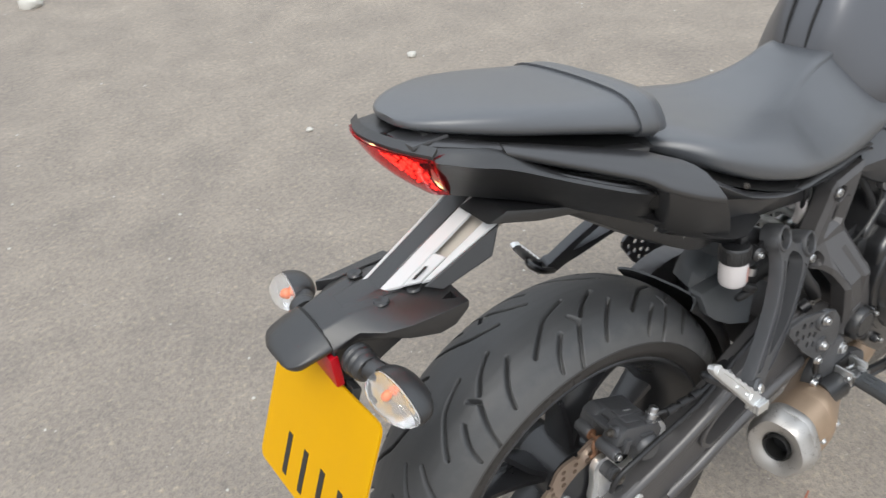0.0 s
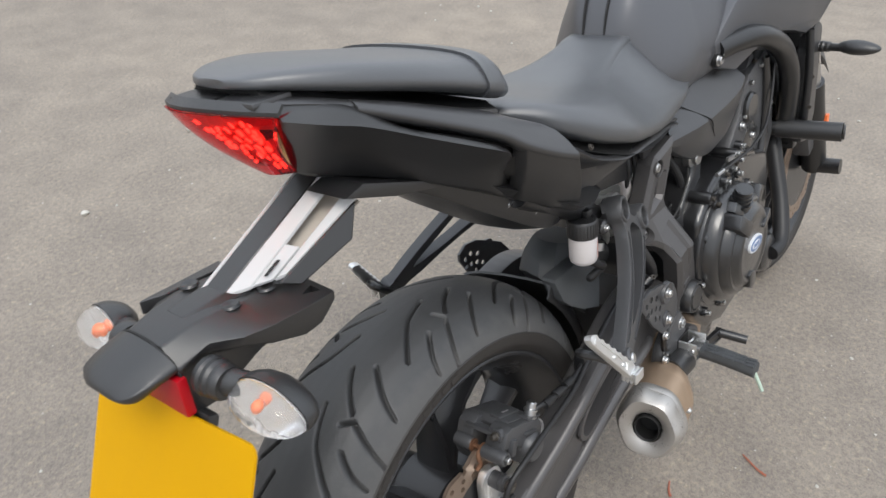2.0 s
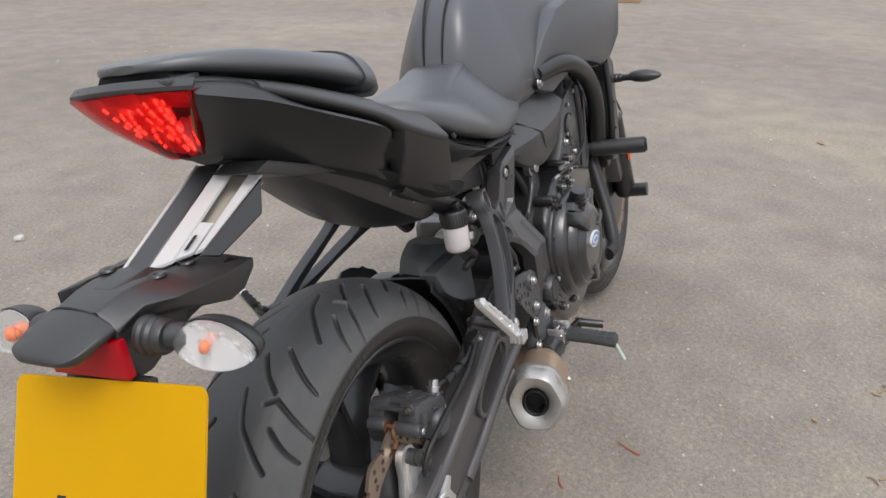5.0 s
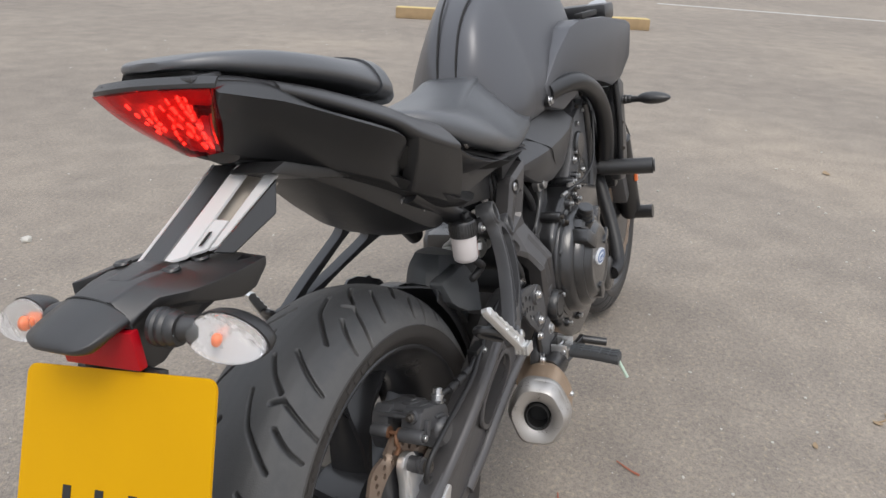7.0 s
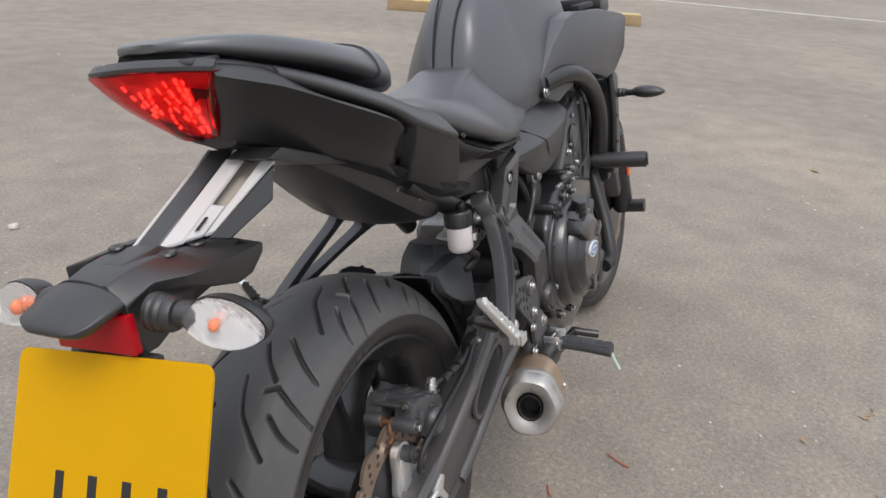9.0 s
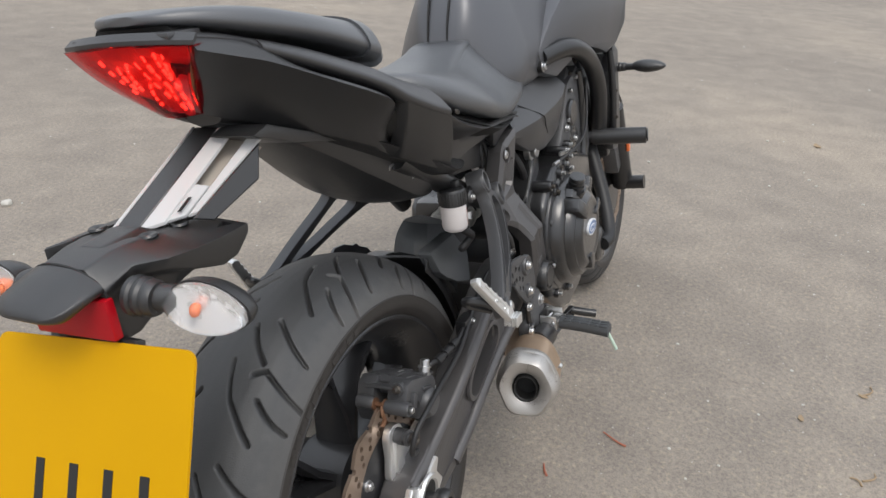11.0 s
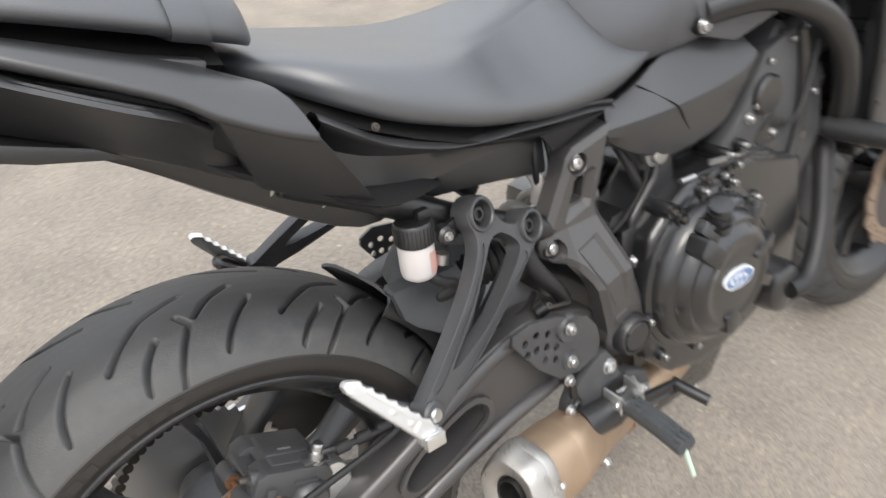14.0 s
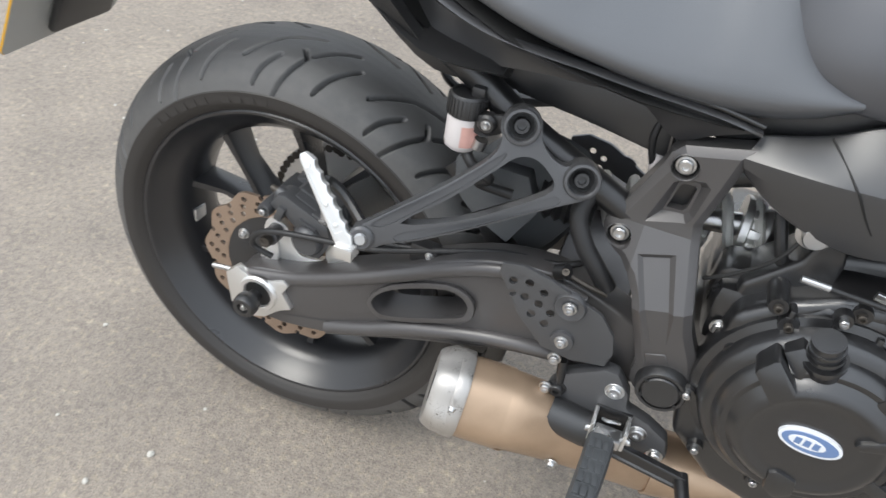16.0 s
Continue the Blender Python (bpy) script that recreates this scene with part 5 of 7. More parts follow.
finish("undertray", loft([[shifted(p, (0, 0, 0.016)), mirror(shifted(p, (0, 0, 0.016))), mirror(p), (p[0], TY - (p[1] - TY) * 0.77, p[2] - 0.003), (p[0], TY - (p[1] - TY) * 0.7, p[2] - 0.7 * d), (p[0], TY, p[2] - d), (p[0], TY + (p[1] - TY) * 0.7, p[2] - 0.7 * d), (p[0], TY + (p[1] - TY) * 0.77, p[2] - 0.003), p] for p, d in zip(TRAY, (0.006, 0.012, 0.024, 0.042, 0.046, 0.02))], 4, 2), M_PLASTIC, tail)
finish("tray_box", brick((-0.085, 0.02, 0.788), (-0.025, 0.06, 0.806), 0.004, m=Matrix.Translation((-0.05, 0, 0.8)) @ Matrix.Rotation(radians(24), 4, "Y") @ Matrix.Translation((0.05, 0, -0.8))), M_PLASTIC, tail, "small black box under the tail")
for i in range(4):
    finish("box_rib", brick((-0.08 + 0.013 * i, 0.018, 0.786), (-0.075 + 0.013 * i, 0.06, 0.792), 0.001, m=Matrix.Translation((-0.05, 0, 0.8)) @ Matrix.Rotation(radians(24), 4, "Y") @ Matrix.Translation((0.05, 0, -0.8))), M_DARK, tail)
for x, y, z in ((0.1134, -0.0872, 0.7335), (0.1565, -0.0949, 0.7065)):
    bolt(BOLT_FLAT, tail, x, y - 0.002, z, 22)
finish("rear_lip", brick((-0.193, -0.064, 0.938), (-0.15, -0.012, 0.945), 0.003), M_PANEL, tail)
finish("lock_cover", brick((-0.2, -0.006, 0.934), (-0.172, 0.05, 0.945), 0.004), M_PLASTIC, tail)

# rear lamp: a faceted silvered bowl behind a red lens
LAMP_TOP = [(-0.186, -0.079, 0.932), (-0.204, -0.045, 0.936), (-0.214, -0.008, 0.938), (-0.212, 0.03, 0.937), (-0.2, 0.063, 0.935)]
LAMP_LOW = [(-0.144, -0.036, 0.863), (-0.152, -0.024, 0.862), (-0.156, -0.01, 0.8615), (-0.155, 0.004, 0.863), (-0.15, 0.018, 0.866)]
lamp = finish("rear_lamp", sheet(LAMP_TOP, LAMP_LOW, 0.003, (-1, 0, 0.1), across=8, bulge=0.009), M_REDLENS, bike, "glossy red rear lamp lens under the tail")
lamp.visible_shadow = False
for i in (0, -1):
    edge = finish("lens_side", sheet([LAMP_TOP[i], shifted(LAMP_TOP[i], (0.03, 0.003 if i == 0 else -0.003, 0))], [LAMP_LOW[i], shifted(LAMP_LOW[i], (0.03, 0.003 if i == 0 else -0.003, 0))], 0.002, (0, -1 if i == 0 else 1, 0)), M_REDLENS, lamp)
    edge.visible_shadow = False
bowl = sheet([shifted(p, (0.012, 0, -0.002)) for p in LAMP_TOP], [shifted(p, (0.012, 0, 0.003)) for p in LAMP_LOW], 0.004, (-1, 0, 0.1), across=7, bulge=0.0, n=3)
random.seed(4)
for v in bowl.verts:
    v.co.y = TY + (v.co.y - TY) * 0.91
    v.co += Vector((random.uniform(-0.007, 0.005), random.uniform(-0.001, 0.001), 0))
finish("reflector_bowl", bowl, M_LAMPBOWL, lamp, "faceted silvered reflector", 5)
# rows of added glowing streaks behind the lens: (u, v) ends across and down the lens, and how many dashes
STREAKS = (((0.19, 0.08), (0.16, 0.92), 6), ((0.24, 0.1), (0.17, 0.62), 5), ((0.27, 0.55), (0.24, 0.92), 3), ((0.33, 0.12), (0.26, 0.6), 4), ((0.42, 0.2), (0.32, 0.75), 4), ((0.5, 0.22), (0.62, 0.6), 5), ((0.45, 0.5), (0.55, 0.85), 4), ((0.62, 0.25), (0.7, 0.6), 3), ((0.75, 0.15), (0.8, 0.7), 4))
lens_a, lens_b = spline(LAMP_TOP, 10), spline(LAMP_LOW, 10)


def on_lens(u, v):
    q = min(39.999, max(0, u * 40))
    i = int(q)
    return lens_a[i].lerp(lens_a[i + 1], q - i).lerp(lens_b[i].lerp(lens_b[i + 1], q - i), v)


for (u0, v0), (u1, v1), count in STREAKS:
    for i in range(count):
        ends = []
        for q in (i + 0.12, i + 0.45 + random.uniform(0, 0.4)):
            q /= count
            p = on_lens(u0 + (u1 - u0) * q + 0.03 * math.sin(math.pi * q), v0 + (v1 - v0) * q)
            ends.append(p + Vector((0.006, (TY - p.y) * 0.1, 0)))
        finish("glow_streak", tube(ends, random.uniform(0.001, 0.0017), sides=6), M_STREAK, lamp, "small glowing orange-red streak")
finish("lamp_surround", sheet([shifted(p, (0.004, -0.002 if p[1] < TY else 0.002, 0.004)) for p in LAMP_TOP], [shifted(p, (0.012, 0, 0.01)) for p in LAMP_TOP], 0.004, (0, 0, 1)), M_PLASTIC, lamp)


# -- seats --
def cushion(rows, seg=5, ridge=False):
    """A padded seat through (x, half width, bottom, edge, top, shoulder) rows."""
    st = []
    for x, w, zb, ze, zt, s, *top in rows:
        f, c = top or (0.45, 0.78)
        h, m = zt - ze, TY * 0.5
        half = [(w * 0.7, zb), (w * 0.96, zb + (ze - zb) * 0.35), (w, ze + h * 0.18), (w * s, ze + h * c), (w * s * f, ze + h * (0.97 if f < 0.5 else 0.995))]
        if ridge:
            f = min(1, max(0, (x - 0.3) / 0.12))
            q = [Vector((*p, 0)) for p in half] + [Vector((-half[4][0], half[4][1], 0))]
            k = 0.85
            e1 = ((9 * (q[2] + q[3]) - q[1] - q[4]) / 16).lerp(q[2].lerp(q[3], k), f)
            e2 = ((9 * (q[3] + q[4]) - q[2] - q[5]) / 16).lerp(q[3].lerp(q[4], 1 - k), f)
            half = half[:3] + [(e1.x, e1.y), half[3], (e2.x, e2.y), half[4]]
        st.append([(x, m - y, z) for y, z in half] + [(x, m + y, z) for y, z in half[::-1]])
    return loft(st, seg, 4)


PILLION = [(-0.187, 0.02, 0.953, 0.956, 0.961, 0.85), (-0.178, 0.042, 0.951, 0.955, 0.9625, 0.88), (-0.15, 0.068, 0.944, 0.951, 0.964, 0.88), (-0.1, 0.093, 0.931, 0.94, 0.96, 0.88), (-0.04, 0.108, 0.915, 0.925, 0.949, 0.86),
           (0.02, 0.114, 0.897, 0.907, 0.937, 0.83), (0.07, 0.112, 0.88, 0.89, 0.928, 0.82), (0.105, 0.1, 0.868, 0.877, 0.917, 0.82), (0.12, 0.088, 0.862, 0.87, 0.907, 0.8), (0.127, 0.07, 0.861, 0.868, 0.89, 0.8)]
pillion = finish("passenger_seat", cushion(PILLION), M_SEAT, bike, "charcoal vinyl passenger seat with a cross strap", 60)
strap_rows = [(x, w + 0.0035, zb - 0.002, ze, zt + 0.0035, s) for x, w, zb, ze, zt, s in ((0.053, 0.113, 0.885, 0.895, 0.931, 0.825), (0.062, 0.1125, 0.882, 0.892, 0.929, 0.82), (0.072, 0.1115, 0.879, 0.889, 0.9275, 0.82), (0.082, 0.1095, 0.875, 0.886, 0.925, 0.82))]
finish("seat_strap", cushion(strap_rows, 3), M_SEAT, pillion, "black seat strap")
finish("seat_base", loft([[(x, -w * 0.9, z), (x, w * 0.9, z), (x, w * 0.85, z - 0.022), (x, -w * 0.85, z - 0.022)] for x, w, z in ((-0.172, 0.047, 0.953), (-0.1, 0.085, 0.927), (0.0, 0.1, 0.892), (0.09, 0.095, 0.868))], 3, 2), M_DARK, pillion)
for x, y, z in ((-0.045, -0.1, 0.897), (0.045, -0.108, 0.87)):
    finish("seat_bumper", brick((x - 0.03, y - 0.006, z - 0.008), (x + 0.03, y + 0.02, z + 0.004), 0.003, m=Matrix.Translation((x, y, z)) @ Matrix.Rotation(radians(16), 4, "Y") @ Matrix.Translation((-x, -y, -z))), M_PANEL, pillion)
RIDER = [(0.1, 0.06, 0.838, 0.846, 0.852, 0.8), (0.125, 0.1, 0.828, 0.836, 0.855, 0.88), (0.16, 0.137, 0.809, 0.817, 0.852, 0.88), (0.21, 0.159, 0.785, 0.794, 0.841, 0.86), (0.27, 0.168, 0.765, 0.774, 0.83, 0.8), (0.31, 0.164, 0.753, 0.762, 0.825, 0.74), (0.35, 0.155, 0.743, 0.752, 0.823, 0.62, 0.55, 0.8),
         (0.4, 0.143, 0.731, 0.741, 0.828, 0.5, 0.65, 0.84), (0.44, 0.134, 0.724, 0.735, 0.837, 0.44, 0.7, 0.87), (0.475, 0.127, 0.721, 0.733, 0.846, 0.43, 0.75, 0.88), (0.51, 0.121, 0.722, 0.735, 0.844, 0.43, 0.75, 0.88), (0.55, 0.115, 0.73, 0.744, 0.81, 0.5), (0.585, 0.106, 0.744, 0.752, 0.775, 0.7)]
rider = finish("rider_seat", cushion(RIDER, ridge=True), M_SEAT, bike, "charcoal vinyl rider seat scooped towards the tank", 60)
COVER_TOP = [(0.14, -0.148, 0.812), (0.17, -0.154, 0.792), (0.2, -0.158, 0.7745), (0.25, -0.161, 0.757), (0.3, -0.157, 0.7475), (0.35, -0.149, 0.741), (0.4, -0.14, 0.733), (0.445, -0.13, 0.7265), (0.485, -0.123, 0.72), (0.516, -0.1185, 0.7125)]
COVER_LOW = [(0.172, -0.13, 0.715), (0.195, -0.131, 0.707), (0.22, -0.13, 0.7055), (0.26, -0.13, 0.707), (0.3, -0.129, 0.711), (0.345, -0.127, 0.7125), (0.4, -0.12, 0.7095), (0.4443, -0.102, 0.674), (0.477, -0.107, 0.6895), (0.5135, -0.1165, 0.7085)]


def side_cover():
    """A rolled top edge under the seat, hollow below it towards the tail, flat towards the tank."""
    rings = []
    for a, b in zip(spline(COVER_TOP, 5), spline(COVER_LOW, 5)):
        hollow = 0.036 * min(1, max(0, (0.37 - a.x) / 0.17))
        d = b - a
        inward = Vector((0, 1, 0))
        outer = [a + Vector((0, 0.024, -0.008)), a + Vector((0, 0.01, 0.0)), a, a + Vector((0, -0.005, -0.005)), a + d * 0.12 + Vector((0, -0.0055, -0.001)), a + d * 0.24 + inward * (hollow * 0.35 - 0.003)]
        outer += [a + d * 0.45 + inward * (hollow - 0.001), a + d * 0.65 + inward * hollow * 0.8, a + d * 0.85 + inward * hollow * 0.7, b + Vector((0, 0.5 * hollow, -0.15 * hollow))]
        rings.append(outer + [p + Vector((0, 0.006, 0.001)) for p in outer[:2:-1]])
    return skin(rings)


both("side_cover", side_cover, M_PANEL, bike, "charcoal side cover below the rider seat", 50)
both("seat_edge_trim", lambda: tube([(0.37, -0.144, 0.7405), (0.42, -0.1365, 0.7335), (0.47, -0.127, 0.7265), (0.515, -0.1195, 0.7165)], 0.0026, sides=8), M_PLASTIC, bike, "thin black trim strip under the seat")
bolt(BOLT_T, rider, 0.187, -0.158, 0.789, -30)
# Added near-black filler that makes the gaps below the seat look shaded.
finish("under_seat_filler", loft([[(x, -w * 0.82, zb + 0.002), (x, w * 0.82, zb + 0.002), (x, w * 0.75, zb - 0.03), (x, -w * 0.75, zb - 0.03)] for x, w, zb in ((0.115, 0.08, 0.83), (0.16, 0.137, 0.809), (0.27, 0.168, 0.765), (0.4, 0.143, 0.731), (0.5, 0.122, 0.722))], 3, 2), M_DARK, rider)

# -- tank and its side covers --
TANK = [(0.482, 0.034, 0.78, 0.795, 0.848, 0.86), (0.495, 0.058, 0.76, 0.778, 0.886, 0.76), (0.52, 0.088, 0.745, 0.767, 0.932, 0.64), (0.56, 0.12, 0.742, 0.768, 0.97, 0.56), (0.62, 0.146, 0.742, 0.782, 1.002, 0.56), (0.69, 0.16, 0.75, 0.8, 1.026, 0.6), (0.77, 0.166, 0.76, 0.82, 1.035, 0.64),
        (0.86, 0.155, 0.78, 0.84, 1.025, 0.68), (0.93, 0.125, 0.8, 0.86, 0.99, 0.7), (0.97, 0.08, 0.83, 0.87, 0.95, 0.7)]
tank_bm = cushion(TANK)
for v in tank_bm.verts:
    if v.co.y < 0:
        v.co.y *= 1 - 0.24 * min(1, max(0, (v.co.x - 0.5) / 0.12))
tank = finish("fuel_tank", tank_bm, M_TANK, bike, "matt grey fuel tank with two dark centre stripes", 60)
for s in (-1, 1):
    bm = bmesh.new()
    line = spline([(0.4835, s * 0.018, 0.848), (0.4935, s * 0.0185, 0.884), (0.519, s * 0.02, 0.932), (0.559, s * 0.024, 0.97), (0.62, s * 0.034, 1.0015), (0.69, s * 0.05, 1.024), (0.77, s * 0.06, 1.031)], 8)
    join(bm, tube(line, 0.0021, n=1, sides=6))
    finish("stripe", bm, M_DARK, tank, "thin dark tank stripe")


WING = [(0.649, 0.799), (0.697, 0.854), (0.750, 0.898), (0.793, 0.908), (0.899, 0.903), (1.038, 0.883), (1.068, 0.873), (1.065, 0.799), (1.027, 0.758), (0.963, 0.748), (0.889, 0.769), (0.825, 0.781), (0.772, 0.765), (0.713, 0.742), (0.665, 0.756)]


def wing_lean(x, z):
    u = (x - 0.65) / 0.415
    return -0.1187 - 0.0767 * u - 0.0128 * math.sin(math.pi * min(1, max(0, u))) + 0.25 * max(0, 0.82 - z) * u


def tank_wing():
    return slab(WING, -0.006, 0.05, 0.007, 2, wing_lean)


wing = finish("tank_side_cover", tank_wing(), M_TANK, bike, "angular charcoal cover beside the tank")
left_cover = tank_wing()
for v in left_cover.verts:
    v.co.y = 0.012 - v.co.y
finish("tank_side_cover", left_cover, M_TANK, bike, "angular charcoal cover beside the tank")
both("lower_tank_trim", lambda: sheet([(0.649, -0.118, 0.801), (0.686, -0.121, 0.778), (0.729, -0.123, 0.769)], [(0.66, -0.098, 0.746), (0.695, -0.095, 0.737), (0.74, -0.1, 0.746)], 0.006, (0, -1, -0.3)), M_PANEL, bike, "dark trim below the tank")
# Near-black disc round the bolt gives the well its shade by colour.
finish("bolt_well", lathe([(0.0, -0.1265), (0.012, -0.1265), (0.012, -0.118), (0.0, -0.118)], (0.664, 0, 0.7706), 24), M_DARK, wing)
bolt(BOLT_L, wing, 0.664, -0.1258, 0.7706)
# The vent is a near-black block; no opening is cut, its shade is coloured.
finish("wing_vent", brick((0.803, -0.163, 0.907), (0.92, -0.145, 0.918), 0.003), M_DARK, wing)

# airbox side cover between seat and engine
AIR_TOP = [(0.518, -0.104, 0.701), (0.571, -0.1, 0.715), (0.612, -0.1, 0.737), (0.66, -0.1, 0.757), (0.72, -0.104, 0.76), (0.745, -0.11, 0.752)]
AIR_CREASE = [(0.509, -0.118, 0.681), (0.575, -0.137, 0.688), (0.62, -0.1405, 0.6905), (0.68, -0.141, 0.694), (0.735, -0.141, 0.703), (0.76, -0.139, 0.718)]
AIR_LOW = [(0.515, -0.112, 0.662), (0.56, -0.122, 0.635), (0.615, -0.129, 0.621), (0.66, -0.132, 0.625), (0.715, -0.132, 0.64), (0.752, -0.133, 0.69)]


def air_cover():
    """A creased two-facet panel: a top facet that faces the sky, a flank below it, rounded over at the crease."""
    rings = []
    for p, q, r in zip(spline(AIR_TOP, 4), spline(AIR_CREASE, 4), spline(AIR_LOW, 4)):
        arc = [q.lerp(p, 0.1), q.lerp(p, 0.035) * 0.6 + q.lerp(r, 0.035) * 0.4, q.lerp(r, 0.06)]
        under = r + Vector((0, 0.035, 0.004))
        rings.append([p + Vector((0, 0.03, -0.02)), p + Vector((0, 0.006, -0.001)), p, q.lerp(p, 0.5), *arc, q.lerp(r, 0.5) + Vector((0, -0.002, 0)), r + Vector((0, 0.0, 0.003)), r + Vector((0, 0.005, 0)), under])
    return skin(rings)


airbox = both("airbox_cover", air_cover, M_PANEL, bike, "charcoal airbox cover panel", 14)
finish("panel_seam", tube([(0.575, -0.103, 0.7165), (0.59, -0.121, 0.704), (0.606, -0.1405, 0.6895), (0.622, -0.1385, 0.667), (0.634, -0.1365, 0.652)], 0.001, sides=6), M_DARK, airbox)

# -- plate hanger --


def quad(corners, thick):
    """A flat four-cornered plate, thick towards its underside."""
    c = [Vector(p) for p in corners]
    nrm = (c[1] - c[0]).cross(c[3] - c[0]).normalized()
    if nrm.z < 0:
        nrm = -nrm
    bm = skin([c, [p - nrm * thick for p in c]])
    bmesh.ops.recalc_face_normals(bm, faces=bm.faces)
    bmesh.ops.bevel(bm, geom=bm.edges[:], offset=min(0.0012, thick * 0.3), segments=1, affect="EDGES", clamp_overlap=True)
    return bm


H_L, H_LL = Vector((-0.1, 0.02, 0.84)), Vector((-0.247, 0.007, 0.776))
H_M, H_ML = Vector((-0.1, -0.013, 0.841)), Vector((-0.244, -0.02, 0.776))
H_R, H_RL = Vector((-0.1, -0.066, 0.828)), Vector((-0.185, -0.042, 0.775))
hanger_arm = finish("plate_hanger", quad([H_L, H_M, H_ML, H_LL], 0.012), M_PLASTIC, bike, "pale-edged number plate hanger below the tail")
finish("left_rail", quad([H_L + Vector((0, 0.004, 0.001)), H_L + Vector((0, 0, 0.001)), H_LL + Vector((0, 0, 0.001)), H_LL + Vector((0, 0.004, 0.001))], 0.014), M_WHITEARM, hanger_arm, "pale brushed hanger edge")
mid_top, mid_low = H_M.lerp(H_R, 0.36), H_ML.lerp(H_RL, 0.45)
finish("middle_rail", quad([H_M, mid_top, mid_low, H_ML], 0.004), M_WHITEARM, hanger_arm, "pale brushed hanger plate")
finish("right_rail", quad([H_M.lerp(H_R, 0.72), H_R, H_RL, H_ML.lerp(H_RL, 0.8)], 0.004), M_WHITEARM, hanger_arm, "pale brushed hanger plate")
low_a, low_b = mid_top.lerp(mid_low, 0.6), H_M.lerp(H_R, 0.72).lerp(H_ML.lerp(H_RL, 0.8), 0.64)
finish("lower_bridge", quad([low_a, low_b, H_ML.lerp(H_RL, 0.8), mid_low], 0.004), M_WHITEARM, hanger_arm, "pale brushed hanger plate")
# The slot is a near-black sheet on the plate, shade by colour alone.
finish("bridge_slot", quad([low_a.lerp(mid_low, 0.42) + Vector((0.004, -0.004, 0.0012)), low_a.lerp(mid_low, 0.42) + Vector((0.006, -0.007, 0.0012)), low_a.lerp(mid_low, 0.78) + Vector((0.005, -0.007, 0.0012)), low_a.lerp(mid_low, 0.78) + Vector((0.003, -0.004, 0.0012))], 0.001), M_DARK, hanger_arm)
# Added plate whose colour carries the ground's tone between the rails.
finish("inner_plate", quad([H_M + Vector((0.01, 0, -0.014)), H_R + Vector((0.01, 0.01, -0.012)), H_RL + Vector((0.02, 0.01, -0.006)), H_ML + Vector((0.04, 0, -0.003))], 0.002), M_TANPLATE, hanger_arm, "tan-tinted inner plate")
finish("cable_flap", quad([H_R + Vector((-0.004, 0, -0.004)), (-0.12, -0.07, 0.79), (-0.178, -0.054, 0.765), (-0.196, -0.044, 0.772)], 0.004), M_PLASTIC, hanger_arm, "black flap")
finish("under_shield", slab([(-0.127, 0.8355), (-0.1, 0.842), (0.02, 0.8), (0.03, 0.79), (-0.06, 0.812), (-0.105, 0.828)], -0.078, -0.02, 0.003), M_PLASTIC, hanger_arm)


def faceted(stations, y0, bevel):
    """A crisp-edged body through rows of (x, ((half width, height), ...)), symmetric about y0."""
    rings = []
    for x, pts in stations:
        rings.append([(x, y0 - w, z) for w, z in pts] + [(x, y0 + w, z) for w, z in pts[::-1]])
    bm = skin(rings)
    bmesh.ops.recalc_face_normals(bm, faces=bm.faces)
    edges = [e for e in bm.edges if len(e.link_faces) == 2 and e.calc_face_angle() > radians(18)]
    bmesh.ops.bevel(bm, geom=edges, offset=bevel, segments=2, profile=0.6, affect="EDGES", clamp_overlap=True)
    return bm


# the carrier: a spine with blade-like wings that overhang the indicator stalks
carrier = faceted([(-0.163, ((0.03, 0.763), (0.078, 0.7585), (0.076, 0.748), (0.055, 0.747), (0.035, 0.746))), (-0.181, ((0.032, 0.765), (0.078, 0.7585), (0.073, 0.731), (0.055, 0.737), (0.036, 0.737))),
                   (-0.2, ((0.034, 0.7675), (0.0775, 0.7585), (0.07, 0.727), (0.052, 0.733), (0.037, 0.729))), (-0.235, ((0.035, 0.7725), (0.075, 0.7595), (0.068, 0.738), (0.048, 0.736), (0.036, 0.716))),
                   (-0.262, ((0.033, 0.7755), (0.068, 0.7605), (0.063, 0.749), (0.045, 0.742), (0.036, 0.705))), (-0.285, ((0.03, 0.775), (0.05, 0.762), (0.047, 0.754), (0.043, 0.748), (0.037, 0.696))),
                   (-0.316, ((0.027, 0.7695), (0.044, 0.75), (0.043, 0.744), (0.041, 0.74), (0.034, 0.695)))], -0.004, 0.0028)
for m in (1, -1):
    hole = bmesh.new()
    ends = [[hole.verts.new((x, -0.004 - m * w, z)) for x, w in ((-0.171, 0.052), (-0.171, 0.066), (-0.187, 0.059))] for z in (0.68, 0.8)]
    hole.faces.new(ends[0]), hole.faces.new(ends[1][::-1])
    for i in range(3):
        hole.faces.new((ends[0][i], ends[1][i], ends[1][(i + 1) % 3], ends[0][(i + 1) % 3]))
    carrier = cut(carrier, hole)
fender = finish("number_plate_carrier", carrier, M_PLASTIC, bike, "black plastic plate carrier with screws", 40)
